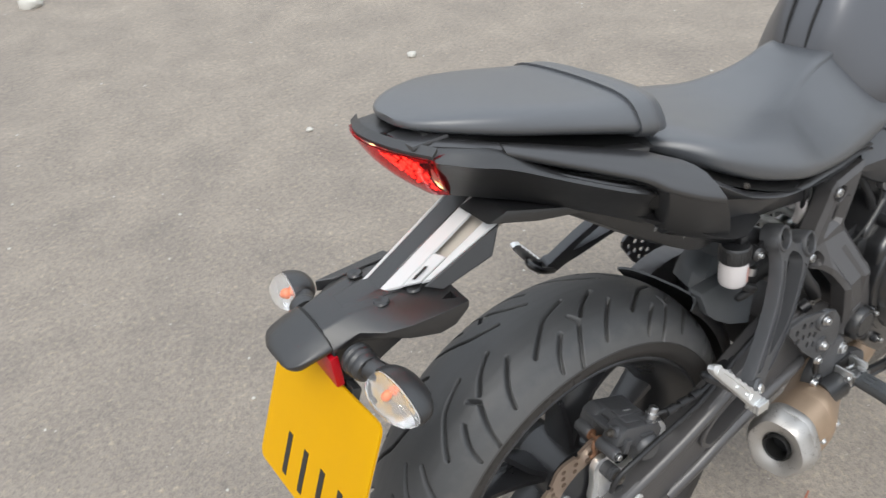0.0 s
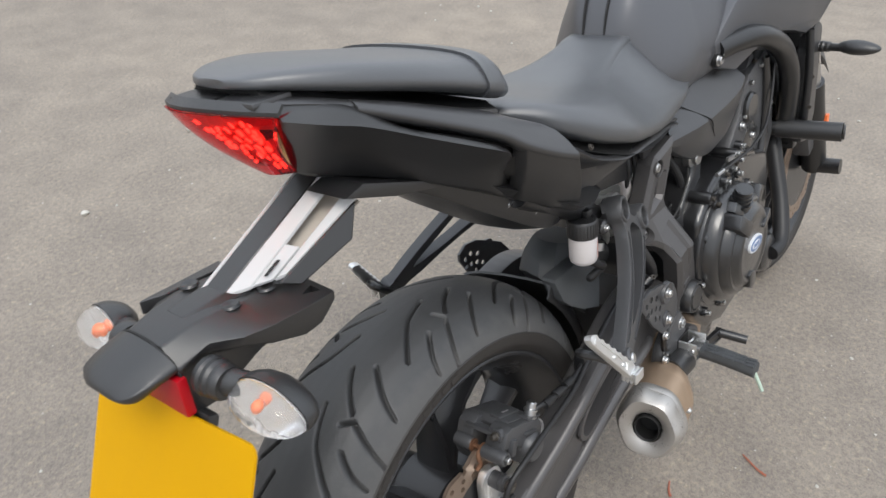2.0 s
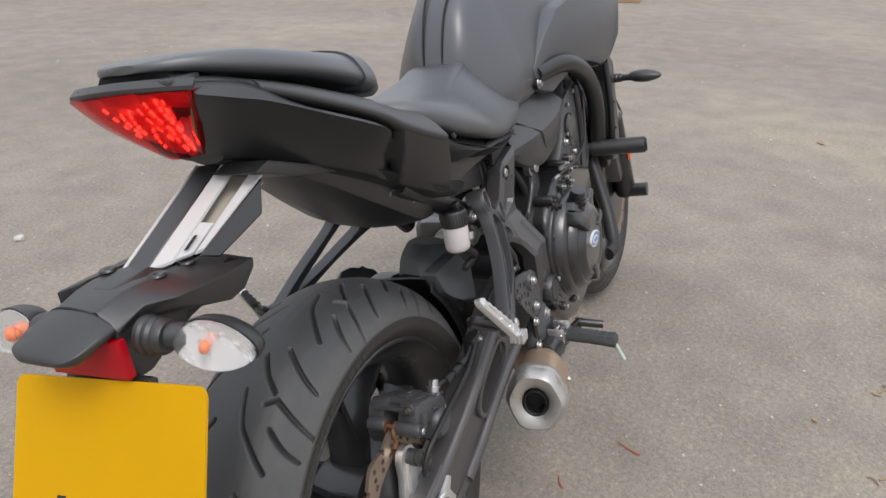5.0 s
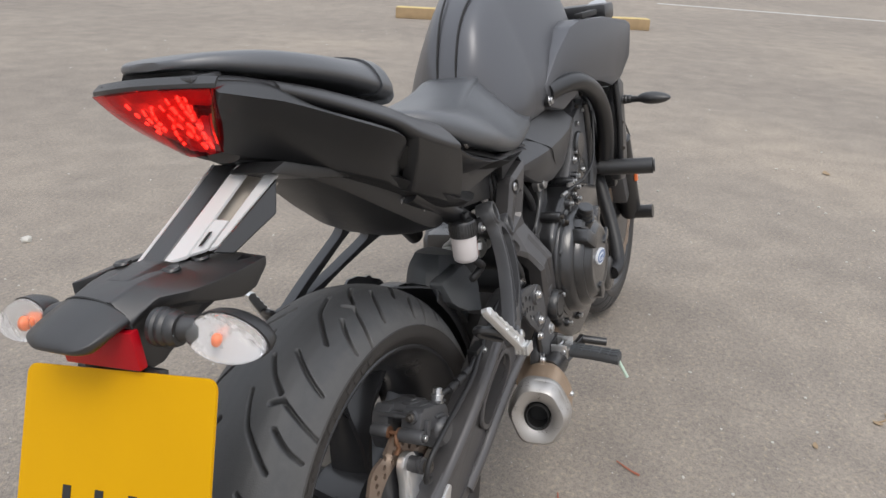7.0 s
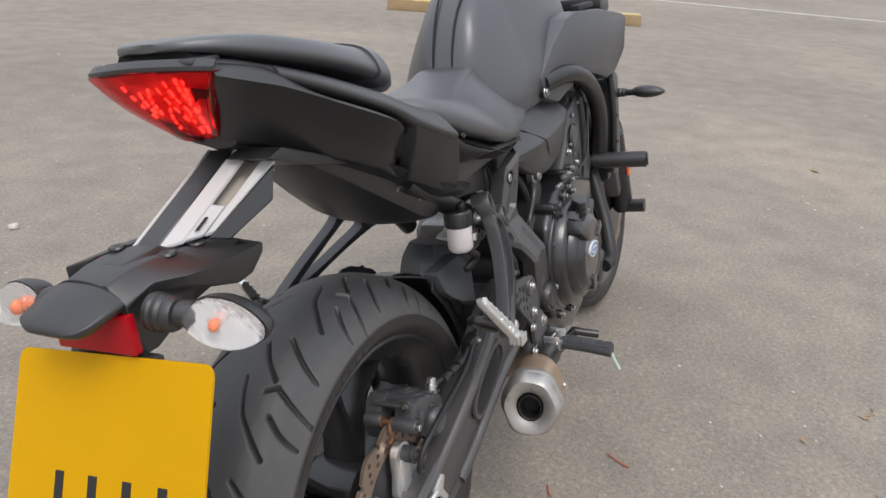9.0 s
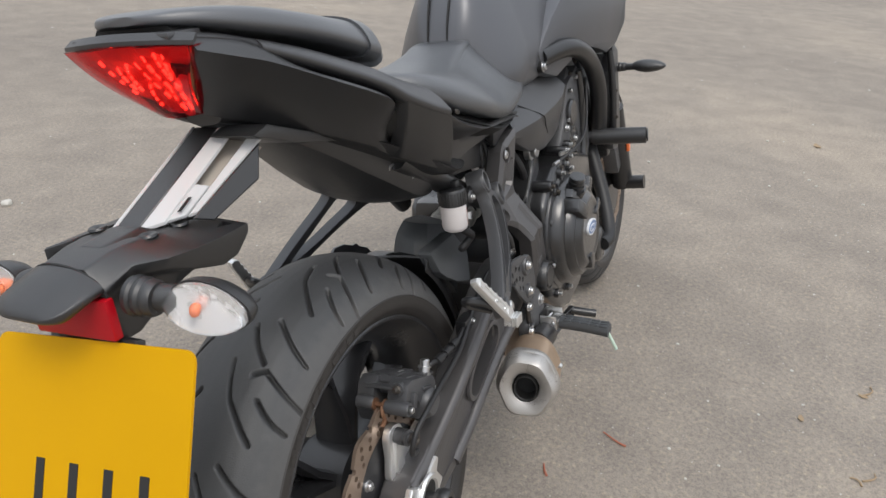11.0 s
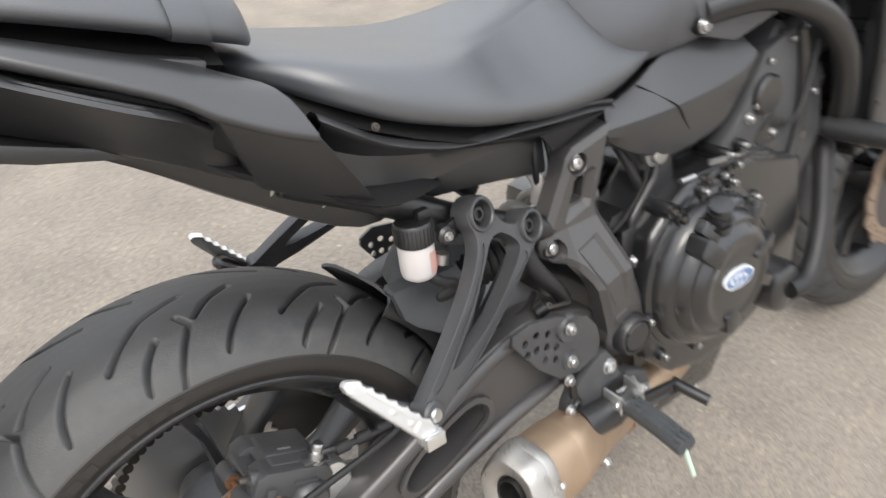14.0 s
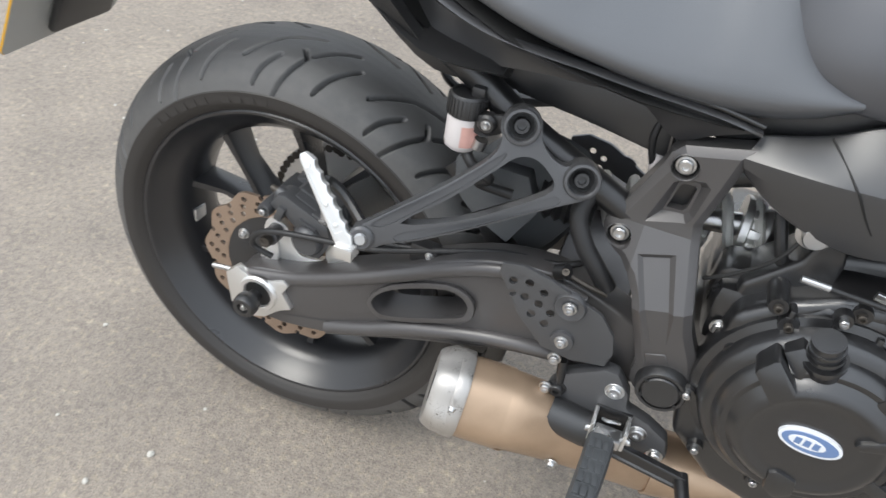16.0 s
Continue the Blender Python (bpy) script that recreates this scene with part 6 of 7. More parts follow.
finish("lamp_hood", loft([[(-0.3155, -0.0485, 0.7528), (-0.317, -0.04, 0.7616), (-0.3185, -0.02, 0.7702), (-0.319, 0.012, 0.7720), (-0.318, 0.034, 0.7653), (-0.317, 0.042, 0.7572), (-0.315, 0.03, 0.7511), (-0.314, -0.036, 0.7467)],
                          [(-0.333, -0.047, 0.7506), (-0.3345, -0.039, 0.7572), (-0.336, -0.02, 0.7642), (-0.337, 0.012, 0.7664), (-0.336, 0.033, 0.7609), (-0.335, 0.041, 0.7550), (-0.333, 0.03, 0.7489), (-0.332, -0.036, 0.7437)],
                          [(-0.352, -0.042, 0.7469), (-0.3535, -0.036, 0.7498), (-0.355, -0.018, 0.7557), (-0.356, 0.012, 0.7579), (-0.355, 0.03, 0.7542), (-0.354, 0.037, 0.7513), (-0.352, 0.027, 0.7425), (-0.351, -0.033, 0.7375)],
                          [(-0.3615, -0.034, 0.7445), (-0.3625, -0.029, 0.7468), (-0.3635, -0.014, 0.7507), (-0.364, 0.009, 0.7523), (-0.363, 0.022, 0.7502), (-0.362, 0.027, 0.7485), (-0.3615, 0.019, 0.7425), (-0.361, -0.026, 0.7395)],
                          [(-0.365, -0.024, 0.7442), (-0.3655, -0.02, 0.7452), (-0.3665, -0.01, 0.7468), (-0.367, 0.005, 0.7476), (-0.3665, 0.013, 0.7468), (-0.366, 0.016, 0.7462), (-0.3655, 0.011, 0.7442), (-0.365, -0.018, 0.743)]], 4, 4), M_PLASTIC, fender, "black plate lamp hood", 50)
finish("hood_seam", tube([(-0.314, -0.049, 0.738), (-0.3155, -0.042, 0.757), (-0.317, -0.02, 0.7695), (-0.3175, 0.012, 0.772), (-0.3165, 0.035, 0.762), (-0.315, 0.043, 0.746)], 0.0016, sides=6), M_DARK, fender)
finish("centre_ridge", faceted([(-0.165, ((0.012, 0.7665), (0.02, 0.762), (0.02, 0.755))), (-0.24, ((0.016, 0.779), (0.024, 0.774), (0.024, 0.765))), (-0.283, ((0.012, 0.7757), (0.02, 0.7735), (0.02, 0.764)))], -0.004, 0.002), M_PLASTIC, fender)
finish("left_wing", quad([(-0.185, 0.05, 0.766), (-0.185, 0.072, 0.764), (-0.283, 0.061, 0.7695), (-0.262, 0.046, 0.772)], 0.014), M_PLASTIC, fender)
for x, y, z in ((-0.246, -0.036, 0.773), (-0.244, 0.03, 0.776), (-0.204, -0.033, 0.769)):
    ring_bm = lathe([(0.0, 0.0005), (0.0085, 0.0005), (0.0095, 0.002), (0.008, 0.004), (0.003, 0.0035), (0.0, 0.002)], (x, y, z - 0.0015), 20, axis="z")
    finish("screw", ring_bm, M_FRAME, fender)
finish("reflex_reflector", brick((-0.322, -0.052, 0.706), (-0.312, 0.045, 0.744), 0.002), M_REDREFLEX, fender, "red reflector above the plate")
finish("rear_flap", brick((-0.309, -0.06, 0.545), (-0.297, 0.05, 0.705), 0.004, m=Matrix.Translation((-0.315, 0, 0.7)) @ Matrix.Rotation(radians(25), 4, "Y") @ Matrix.Translation((0.315, 0, -0.7))), M_PLASTIC, fender)

PLATE_M = Matrix.Translation((-0.3161, -0.0152, 0.7009)) @ Matrix.Rotation(radians(3.4), 4, "Z") @ Matrix.Rotation(radians(25.1), 4, "Y") @ Matrix.Translation((0, 0, -0.089))


def plate_outline(w, h, r):
    pts = []
    for cx, cz, a0 in ((w - r, h - r, 0), (-w + r, h - r, 90), (-w + r, -h + r, 180), (w - r, -h + r, 270)):
        for i in range(5):
            a = radians(a0 + 22.5 * i)
            pts.append((cx + r * math.cos(a), cz + r * math.sin(a)))
    return pts


def plate_piece(outline, x0, x1):
    bm = bmesh.new()
    a = [bm.verts.new((x0, y, z)) for y, z in outline]
    b = [bm.verts.new((x1, y, z)) for y, z in outline]
    k = len(outline)
    bm.faces.new(a), bm.faces.new(b[::-1])
    for i in range(k):
        bm.faces.new((a[i], a[(i + 1) % k], b[(i + 1) % k], b[i]))
    bm.transform(PLATE_M)
    return bm


plate = finish("number_plate", plate_piece(plate_outline(0.114, 0.089, 0.011), -0.0015, 0.0015), M_YELLOW, bike, "yellow rear number plate with plain black bars")
finish("plate_back", plate_piece(plate_outline(0.1135, 0.0885, 0.011), 0.0015, 0.0022), M_PLATEBACK, plate, "grey plate back")
for z0, ys in ((-0.076, (-0.075, -0.035, 0.005, 0.045)),):
    for y in ys:
        finish("bar", plate_piece([(y, z0), (y + 0.01, z0), (y + 0.01, z0 + 0.056), (y, z0 + 0.056)], -0.0022, -0.0014), M_INK, plate)


# -- indicators --
def indicator(name, at, turn, m=1):
    """A stalked lamp: rubber boot, dark pod, clear lens with an amber bulb; it points back along -x and its stalk runs along m * y."""
    root = finish(name, tube([(0.0, m * 0.012, 0.0), (0.004, m * 0.032, 0.0), (0.011, m * 0.056, 0.0)], (0.0135, 0.0115)), M_PLASTIC, None, "black stalked indicator with a clear lens and amber bulb")
    finish("boot", lathe([(0.006, m * 0.0), (0.0175, m * 0.001), (0.0185, m * 0.006), (0.0165, m * 0.0085), (0.0175, m * 0.011), (0.0178, m * 0.014), (0.0158, m * 0.017), (0.0165, m * 0.02), (0.0165, m * 0.023), (0.0145, m * 0.027), (0.006, m * 0.028)], (0, 0, 0), 28, closed=True), M_PLASTIC, root)

    def shell(grow, deep, flat):
        """Half an almond: its open side lies at x = flat, its swell reaches deep."""
        rings = []
        for y, h in ((0.0, 0.002), (0.003, 0.0105), (0.01, 0.0165), (0.02, 0.0208), (0.032, 0.0226), (0.044, 0.0216), (0.055, 0.0182), (0.064, 0.0135), (0.071, 0.0075), (0.0735, 0.002)):
            hh, d = h * grow, deep * (h / 0.0226) ** 0.6
            yy = 0.0365 + (y - 0.0365) * grow + 0.041
            rings.append([(flat + d * math.sin(a), m * yy, -hh * math.cos(a) - 0.004 * (y / 0.07 - 0.5)) for a in [math.pi * i / 12 for i in range(13)]])
        return skin(rings)

    finish("pod", shell(1.05, 0.03, -0.001), M_PLASTIC, root)
    finish("lamp_bowl", shell(0.97, -0.0012, -0.0012), M_BOWL, root)
    finish("clear_lens", shell(1.0, -0.023, -0.0027), M_CLEAR, root, "clear indicator lens").visible_shadow = False
    bulb = bmesh.new()
    bmesh.ops.create_uvsphere(bulb, u_segments=14, v_segments=8, radius=0.0075)
    for v in bulb.verts:
        v.co = v.co * 0.62 + Vector((-0.006, m * 0.07, -0.001))
    finish("bulb", bulb, M_ORANGE, root, "amber bulb")
    root.parent = bike
    root.matrix_basis = Matrix.Translation(at) @ turn
    return root


indicator("rear_indicator", (-0.297, -0.058, 0.74), Matrix.Rotation(radians(6), 4, "Z") @ Matrix.Rotation(radians(6), 4, "X"), -1)
indicator("rear_indicator", (-0.305, 0.043, 0.742), Matrix.Rotation(radians(-6), 4, "Z") @ Matrix.Rotation(radians(-6), 4, "X"), 1)
indicator("front_indicator", (1.065, -0.17, 0.7), Matrix.Rotation(radians(180), 4, "Z") @ Matrix.Diagonal((0.65, 1, 0.62, 1)), 1)

# -- engine --
crank = slab([(0.55, 0.345), (0.537, 0.42), (0.56, 0.52), (0.63, 0.575), (0.75, 0.585), (0.88, 0.545), (0.9, 0.44), (0.895, 0.355), (0.85, 0.318), (0.756, 0.281), (0.676, 0.27), (0.61, 0.29)], -0.15, 0.14, 0.014, 3)
engine = finish("engine", crank, M_ENGINE, bike, "black twin-cylinder engine with a round clutch cover")
CC = (0.663, 0, 0.447)
clutch = finish("clutch_cover", lathe([(0, -0.2048), (0.0453, -0.2042), (0.0561, -0.2035), (0.0597, -0.2055), (0.0643, -0.2055), (0.0706, -0.202), (0.076, -0.1955), (0.0783, -0.1935), (0.0842, -0.194), (0.0905, -0.189), (0.0941, -0.178), (0.1023, -0.176), (0.1077, -0.17), (0.1104, -0.155), (0.1186, -0.152), (0.1204, -0.147), (0.1204, -0.12), (0, -0.12)], CC, 72), M_ENGINE, engine, "round black clutch cover with raised rings")
for deg, r in ((195, 0.12), (232, 0.134), (265, 0.1225), (298, 0.1225), (331, 0.1225), (4, 0.1225), (37, 0.1225), (70, 0.1225), (98, 0.1225)):
    x, z = CC[0] + r * math.cos(radians(deg)), CC[2] + r * math.sin(radians(deg))
    finish("bolt_boss", lathe([(0.0, -0.158), (0.0085, -0.158), (0.0095, -0.155), (0.0095, -0.125), (0.0, -0.125)], (x, 0, z), 18), M_ENGINE, engine)
    bolt(BOLT_PLAIN, engine, x, -0.158, z)


def outwards(x, z):
    """Falls back towards the cover's rim."""
    return 0.3 * max(0, math.hypot(x - CC[0], z - CC[2]) - 0.07)


finish("cover_lug", slab([(0.586, 0.511), (0.5875, 0.5165), (0.598, 0.531), (0.603, 0.5325), (0.6255, 0.511), (0.626, 0.505), (0.614, 0.489), (0.609, 0.489)], -0.213, -0.165, 0.0045, 2, outwards), M_ENGINE, clutch)
finish("cover_lug", slab([(0.6035, 0.534), (0.6185, 0.546), (0.636, 0.541), (0.6285, 0.514), (0.621, 0.515)], -0.1985, -0.155, 0.004, 2, outwards), M_ENGINE, clutch)
finish("cover_lug", slab([(0.642, 0.398), (0.652, 0.403), (0.672, 0.397), (0.676, 0.375), (0.66, 0.362), (0.645, 0.372)], -0.209, -0.165, 0.006, 2), M_ENGINE, clutch)
finish("cover_lug", slab([(0.695, 0.47), (0.698, 0.476), (0.735, 0.492), (0.741, 0.486), (0.736, 0.476), (0.702, 0.466)], -0.2095, -0.17, 0.003, 2, outwards), M_ENGINE, clutch)
for a, w in ((58, 0.01), (-25, 0.009)):
    m = Matrix.Translation((CC[0] + 0.088 * math.cos(radians(a)), -0.19, CC[2] + 0.088 * math.sin(radians(a)))) @ Matrix.Rotation(radians(-a), 4, "Y")
    finish("cover_lug", brick((-0.022, -0.006, -w), (0.022, 0.02, w), 0.006, m=m), M_ENGINE, clutch)


def ellipse(rx, rz, n=36, cx=0.0, cz=0.0):
    return [(cx + rx * math.cos(2 * math.pi * i / n), cz + rz * math.sin(2 * math.pi * i / n)) for i in range(n)]


badge_m = Matrix.Translation((0.661, 0, 0.4545)) @ Matrix.Rotation(radians(4), 4, "Y")
for nm, rx, rz, y0, y1, mat, lab in (("badge", 0.031, 0.0155, -0.2085, -0.204, M_BADGE, "white oval badge with a blue ring"), ("badge_field", 0.0275, 0.0124, -0.2092, -0.2083, M_NAVY, ""), ("badge_centre", 0.018, 0.0078, -0.2098, -0.209, M_BADGE, "")):
    bm = slab(ellipse(rx, rz, cx=0.0 if nm != "badge_centre" else -0.003), y0, y1, 0.0004, 1)
    bm.transform(badge_m)
    finish(nm, bm, mat, clutch if nm == "badge" else engine, lab)
for i in range(3):
    bm = slab([(-0.015 + 0.009 * i, -0.004), (-0.009 + 0.009 * i, -0.004), (-0.009 + 0.009 * i, 0.004), (-0.015 + 0.009 * i, 0.004)], -0.2103, -0.2096, 0.0, 1)
    bm.transform(badge_m)
    finish("badge_bar", bm, M_NAVY, engine)

filler = finish("oil_filler", tube([(0.655, -0.16, 0.498), (0.646, -0.177, 0.522), (0.6395, -0.184, 0.54)], 0.0185, sides=24), M_ENGINE, clutch)
for q, r, h in ((0.0, 0.0205, 0.006), (0.35, 0.0175, 0.004), (0.62, 0.0165, 0.0035), (0.85, 0.0125, 0.004)):
    p = Vector((0.641, -0.1825, 0.536)).lerp(Vector((0.6315, -0.192, 0.568)), q)
    way = Vector((-0.0095, -0.0095, 0.032)).normalized()
    finish("filler_ring", tube([p, p + way * h], r, sides=28, n=1), M_ENGINE, filler)
finish("filler_cap", tube([(0.6405, -0.183, 0.5375), (0.632, -0.1915, 0.5665)], 0.0148, sides=20), M_ENGINE, filler, "glossy black filler cap")
bolt(BOLT_M, engine, 0.625, -0.1, 0.57, -60)

# cylinder block, head and cover lean forwards
tilt = Matrix.Translation((0.78, 0, 0.56)) @ Matrix.Rotation(radians(38), 4, "Y")
finish("cylinder_block", brick((-0.075, -0.118, -0.03), (0.075, 0.118, 0.09), 0.01, m=tilt), M_ENGINE, engine)
finish("cylinder_head", brick((-0.085, -0.128, 0.094), (0.085, 0.128, 0.175), 0.012, m=tilt), M_BRACKET, engine, "dark grey cylinder head")
finish("cam_cover", brick((-0.075, -0.12, 0.178), (0.075, 0.12, 0.225), 0.018, m=tilt), M_ENGINE, engine)
for i in range(5):
    finish("cylinder_fin", brick((-0.08, -0.123, -0.02 + 0.02 * i), (0.08, 0.123, -0.013 + 0.02 * i), 0.002, m=tilt), M_ENGINE, engine)
for u, v in ((-0.07, 0.11), (0.0, 0.11), (0.07, 0.11), (-0.07, 0.16), (0.07, 0.16), (-0.05, 0.2), (0.05, 0.2)):
    p = tilt @ Vector((u, -0.129, v))
    bolt(BOLT_DULL, engine, p.x, p.y, p.z)
finish("ignition_cover", brick((-0.03, -0.14, 0.02), (0.03, -0.11, 0.075), 0.008, m=tilt), M_ENGINE, engine)
finish("upper_crankcase", slab([(0.548, 0.45), (0.556, 0.527), (0.59, 0.556), (0.64, 0.583), (0.74, 0.596), (0.82, 0.57), (0.82, 0.48)], -0.148, -0.05, 0.012, 3), M_ENGINE, engine)
finish("starter_cover", slab([(0.532, 0.5), (0.535, 0.543), (0.542, 0.55), (0.62, 0.566), (0.632, 0.56), (0.64, 0.5)], -0.098, -0.05, 0.005, 2), M_ENGINE, engine, "smooth black flat-sided cover")
finish("breather_cable", tube([(0.52, -0.11, 0.535), (0.539, -0.115, 0.55), (0.568, -0.115, 0.576), (0.583, -0.114, 0.598), (0.591, -0.105, 0.622), (0.59, -0.08, 0.65)], 0.0022, sides=8), M_DARK, engine)
finish("gearbox_top", brick((0.535, -0.12, 0.46), (0.66, 0.12, 0.54), 0.02), M_ENGINE, engine)
for x, y, z in ((0.5705, -0.158, 0.4915), (0.5892, -0.154, 0.559), (0.6045, -0.158, 0.5438), (0.66, -0.15, 0.575), (0.7, -0.15, 0.582), (0.73, -0.145, 0.585)):
    finish("bolt_boss", lathe([(0.0, y), (0.0095, y), (0.0105, y + 0.004), (0.0105, y + 0.05), (0.0, y + 0.05)], (x, 0, z), 18), M_ENGINE, engine)
    bolt(BOLT_PLAIN if x < 0.58 else BOLT_DULL, engine, x, y, z)
for i in range(3):
    finish("casting_rib", brick((0.6 + 0.04 * i, -0.158, 0.5), (0.607 + 0.04 * i, -0.14, 0.562), 0.003), M_ENGINE, engine)
finish("crankcase_wall", slab([(0.548, 0.5), (0.556, 0.548), (0.598, 0.592), (0.606, 0.622), (0.629, 0.634), (0.636, 0.6), (0.636, 0.5)], -0.116, -0.05, 0.007, 3), M_ENGINE, engine, "smooth black crankcase wall")
finish("starter_motor", tube([(0.64, -0.06, 0.575), (0.75, -0.06, 0.6)], 0.03, sides=24), M_ENGINE, engine)
finish("clutch_arm", beam((0.66, -0.15, 0.602), (0.73, -0.15, 0.592), (0.004, 0.003), 0.004), M_STEEL, engine, "bare steel clutch arm")
finish("clutch_cable", tube([(0.6, -0.158, 0.6), (0.66, -0.16, 0.598), (0.735, -0.162, 0.597), (0.81, -0.16, 0.608), (0.855, -0.155, 0.64), (0.885, -0.148, 0.71)], 0.0026, n=8), M_HOSE, engine, "black clutch cable")
finish("cable_end", tube([(0.594, -0.158, 0.6), (0.62, -0.159, 0.5995)], 0.0036, sides=10), M_STEEL, engine, "bright cable end")
side = slab([(0.69, 0.585), (0.742, 0.64), (0.785, 0.715), (0.86, 0.742), (0.925, 0.66), (0.945, 0.56), (0.89, 0.475), (0.74, 0.525)], -0.137, -0.1, 0.008, 2)
finish("cylinder_side", side, M_BRACKET, engine, "dull grey cylinder side")
finish("side_rib", tube([(0.855, -0.139, 0.73), (0.872, -0.139, 0.66), (0.872, -0.139, 0.58), (0.85, -0.139, 0.5)], 0.009, sides=12), M_ENGINE, engine)
finish("side_boss", lathe([(0.0, -0.146), (0.024, -0.146), (0.028, -0.142), (0.029, -0.13), (0.0, -0.13)], (0.79, 0, 0.655), 28), M_ENGINE, engine)
for x, z, m in ((0.81, 0.596, BOLT_M), (0.879, 0.574, BOLT_M), (0.755, 0.631, BOLT_M), (0.767, 0.645, BOLT_PLAIN), (0.79, 0.7, BOLT_PLAIN), (0.835, 0.72, BOLT_PLAIN), (0.75, 0.56, BOLT_PLAIN), (0.905, 0.63, BOLT_PLAIN)):
    bolt(m, engine, x, -0.138, z)
for x, y, z in ((0.7, -0.152, 0.6), (0.716, -0.154, 0.583), (0.69, -0.152, 0.575), (0.733, -0.15, 0.603)):
    finish("arm_boss", lathe([(0.0, y), (0.007, y), (0.008, y + 0.003), (0.008, y + 0.04), (0.0, y + 0.04)], (x, 0, z), 16), M_ENGINE, engine)
    bolt(BOLT_PLAIN, engine, x, y, z)
finish("drain_hose", tube([(0.56, -0.085, 0.64), (0.575, -0.1, 0.6), (0.59, -0.1, 0.56), (0.585, -0.09, 0.53)], 0.0065, sides=10), M_HOSE, engine)
finish("vent_hose", tube([(0.62, -0.075, 0.645), (0.66, -0.095, 0.632), (0.7, -0.1, 0.64), (0.73, -0.09, 0.67)], 0.008, sides=10), M_HOSE, engine)
finish("union_bolt", lathe([(0.0, -0.082), (0.011, -0.082), (0.0125, -0.08), (0.0125, -0.072), (0.018, -0.071), (0.018, -0.06), (0.0, -0.06)], (0.597, -0.045, 0.626), 20), M_STEEL, engine, "bright union bolt")
bolt(BOLT_L, engine, 0.5535, -0.123, 0.49)
finish("throttle_body", tube([(0.64, -0.06, 0.645), (0.74, -0.06, 0.64)], 0.03, sides=20), M_ENGINE, engine)
finish("sump", slab([(0.6, 0.31), (0.87, 0.33), (0.85, 0.22), (0.8, 0.14), (0.65, 0.14), (0.61, 0.2)], -0.085, 0.085, 0.012), M_ENGINE, engine)
finish("water_pump", lathe([(0.0, -0.185), (0.03, -0.185), (0.038, -0.18), (0.042, -0.165), (0.042, -0.12), (0.0, -0.12)], (0.83, 0, 0.35), 32), M_ENGINE, engine)
finish("water_hose", tube([(0.83, -0.185, 0.35), (0.87, -0.19, 0.36), (0.92, -0.17, 0.42), (0.96, -0.14, 0.5), (0.99, -0.12, 0.55)], 0.016), M_HOSE, engine)
finish("generator_cover", flip(lathe([(0.0, -0.17), (0.09, -0.17), (0.1, -0.16), (0.105, -0.13), (0.0, -0.13)], (0.74, 0, 0.42), 48)), M_ENGINE, engine)
for y in (-0.05, 0.05):
    finish("exhaust_header", tube([(0.92, y, 0.6), (0.98, y, 0.56), (1.0, y, 0.45), (0.97, y * 0.8, 0.3), (0.9, y * 0.5, 0.2)], 0.019), M_EXHAUST, engine, "heat-stained exhaust header")

# radiator, its cowls, the crash bobbin
radiator = finish("radiator", brick((1.01, -0.16, 0.5), (1.04, 0.16, 0.74), 0.006), M_FRAME, bike, "black radiator between the frame and the front wheel")
for i in range(12):
    finish("cooling_fin", brick((1.005, -0.15, 0.51 + 0.018 * i), (1.012, 0.15, 0.513 + 0.018 * i), 0.001), M_DARK, radiator)
for s in (-1, 1):
    finish("radiator_cowl", slab([(1.0, 0.52), (0.99, 0.7), (1.03, 0.765), (1.075, 0.74), (1.08, 0.56), (1.05, 0.51)], s * 0.165 - 0.012, s * 0.165 + 0.012, 0.006), M_PANEL, radiator)
    finish("cowl_rail", tube([(0.985, s * 0.178, 0.75), (0.99, s * 0.182, 0.66), (0.995, s * 0.178, 0.55)], 0.008), M_FRAME, radiator)
for z in (0.6, 0.66, 0.55):
    bolt(BOLT_DULL, radiator, 0.992, -0.186, z, 0, 0, -60)
slider = finish("crash_bobbin", tube([(0.957, -0.14, 0.562), (0.97, -0.258, 0.562)], 0.0185, sides=28), M_PLASTIC, bike, "black cylindrical crash bobbin")
finish("bobbin_end", tube([(0.9705, -0.259, 0.562), (0.971, -0.262, 0.562)], 0.0145, sides=24), M_PLASTIC, slider)
finish("bobbin_collar", tube([(0.955, -0.13, 0.562), (0.96, -0.165, 0.562)], 0.014, sides=24), M_FRAME, slider)

# forks and front mudguard
fork = finish("front_fork", tube([(1.44, -0.1, 0.3), (1.33, -0.1, 0.55)], 0.03, sides=24), M_FRAME, bike, "black telescopic front fork")
finish("fork_tube", tube([(1.33, -0.1, 0.55), (1.17, -0.1, 0.92)], 0.0225, sides=24), M_STEEL, fork)
finish("fork_leg", tube([(1.44, 0.1, 0.3), (1.33, 0.1, 0.55)], 0.03, sides=24), M_FRAME, fork)
finish("fork_tube", tube([(1.33, 0.1, 0.55), (1.17, 0.1, 0.92)], 0.0225, sides=24), M_STEEL, fork)
for s in (-1, 1):
    finish("axle_clamp", tube([(1.43, s * 0.085, 0.305), (1.432, s * 0.165, 0.308)], 0.02, sides=20), M_FRAME, fork)
    finish("front_caliper", brick((1.33, s * 0.085 - 0.025, 0.36), (1.39, s * 0.085 + 0.025, 0.46), 0.012, m=Matrix.Translation((1.36, 0, 0.41)) @ Matrix.Rotation(radians(-25), 4, "Y") @ Matrix.Translation((-1.36, 0, -0.41))), M_BRACKET, fork)
    finish("side_reflector", brick((1.37, s * 0.132 - 0.004, 0.415), (1.39, s * 0.132 + 0.004, 0.46), 0.003), M_ORANGE, fork, "amber side reflector")
rings = []
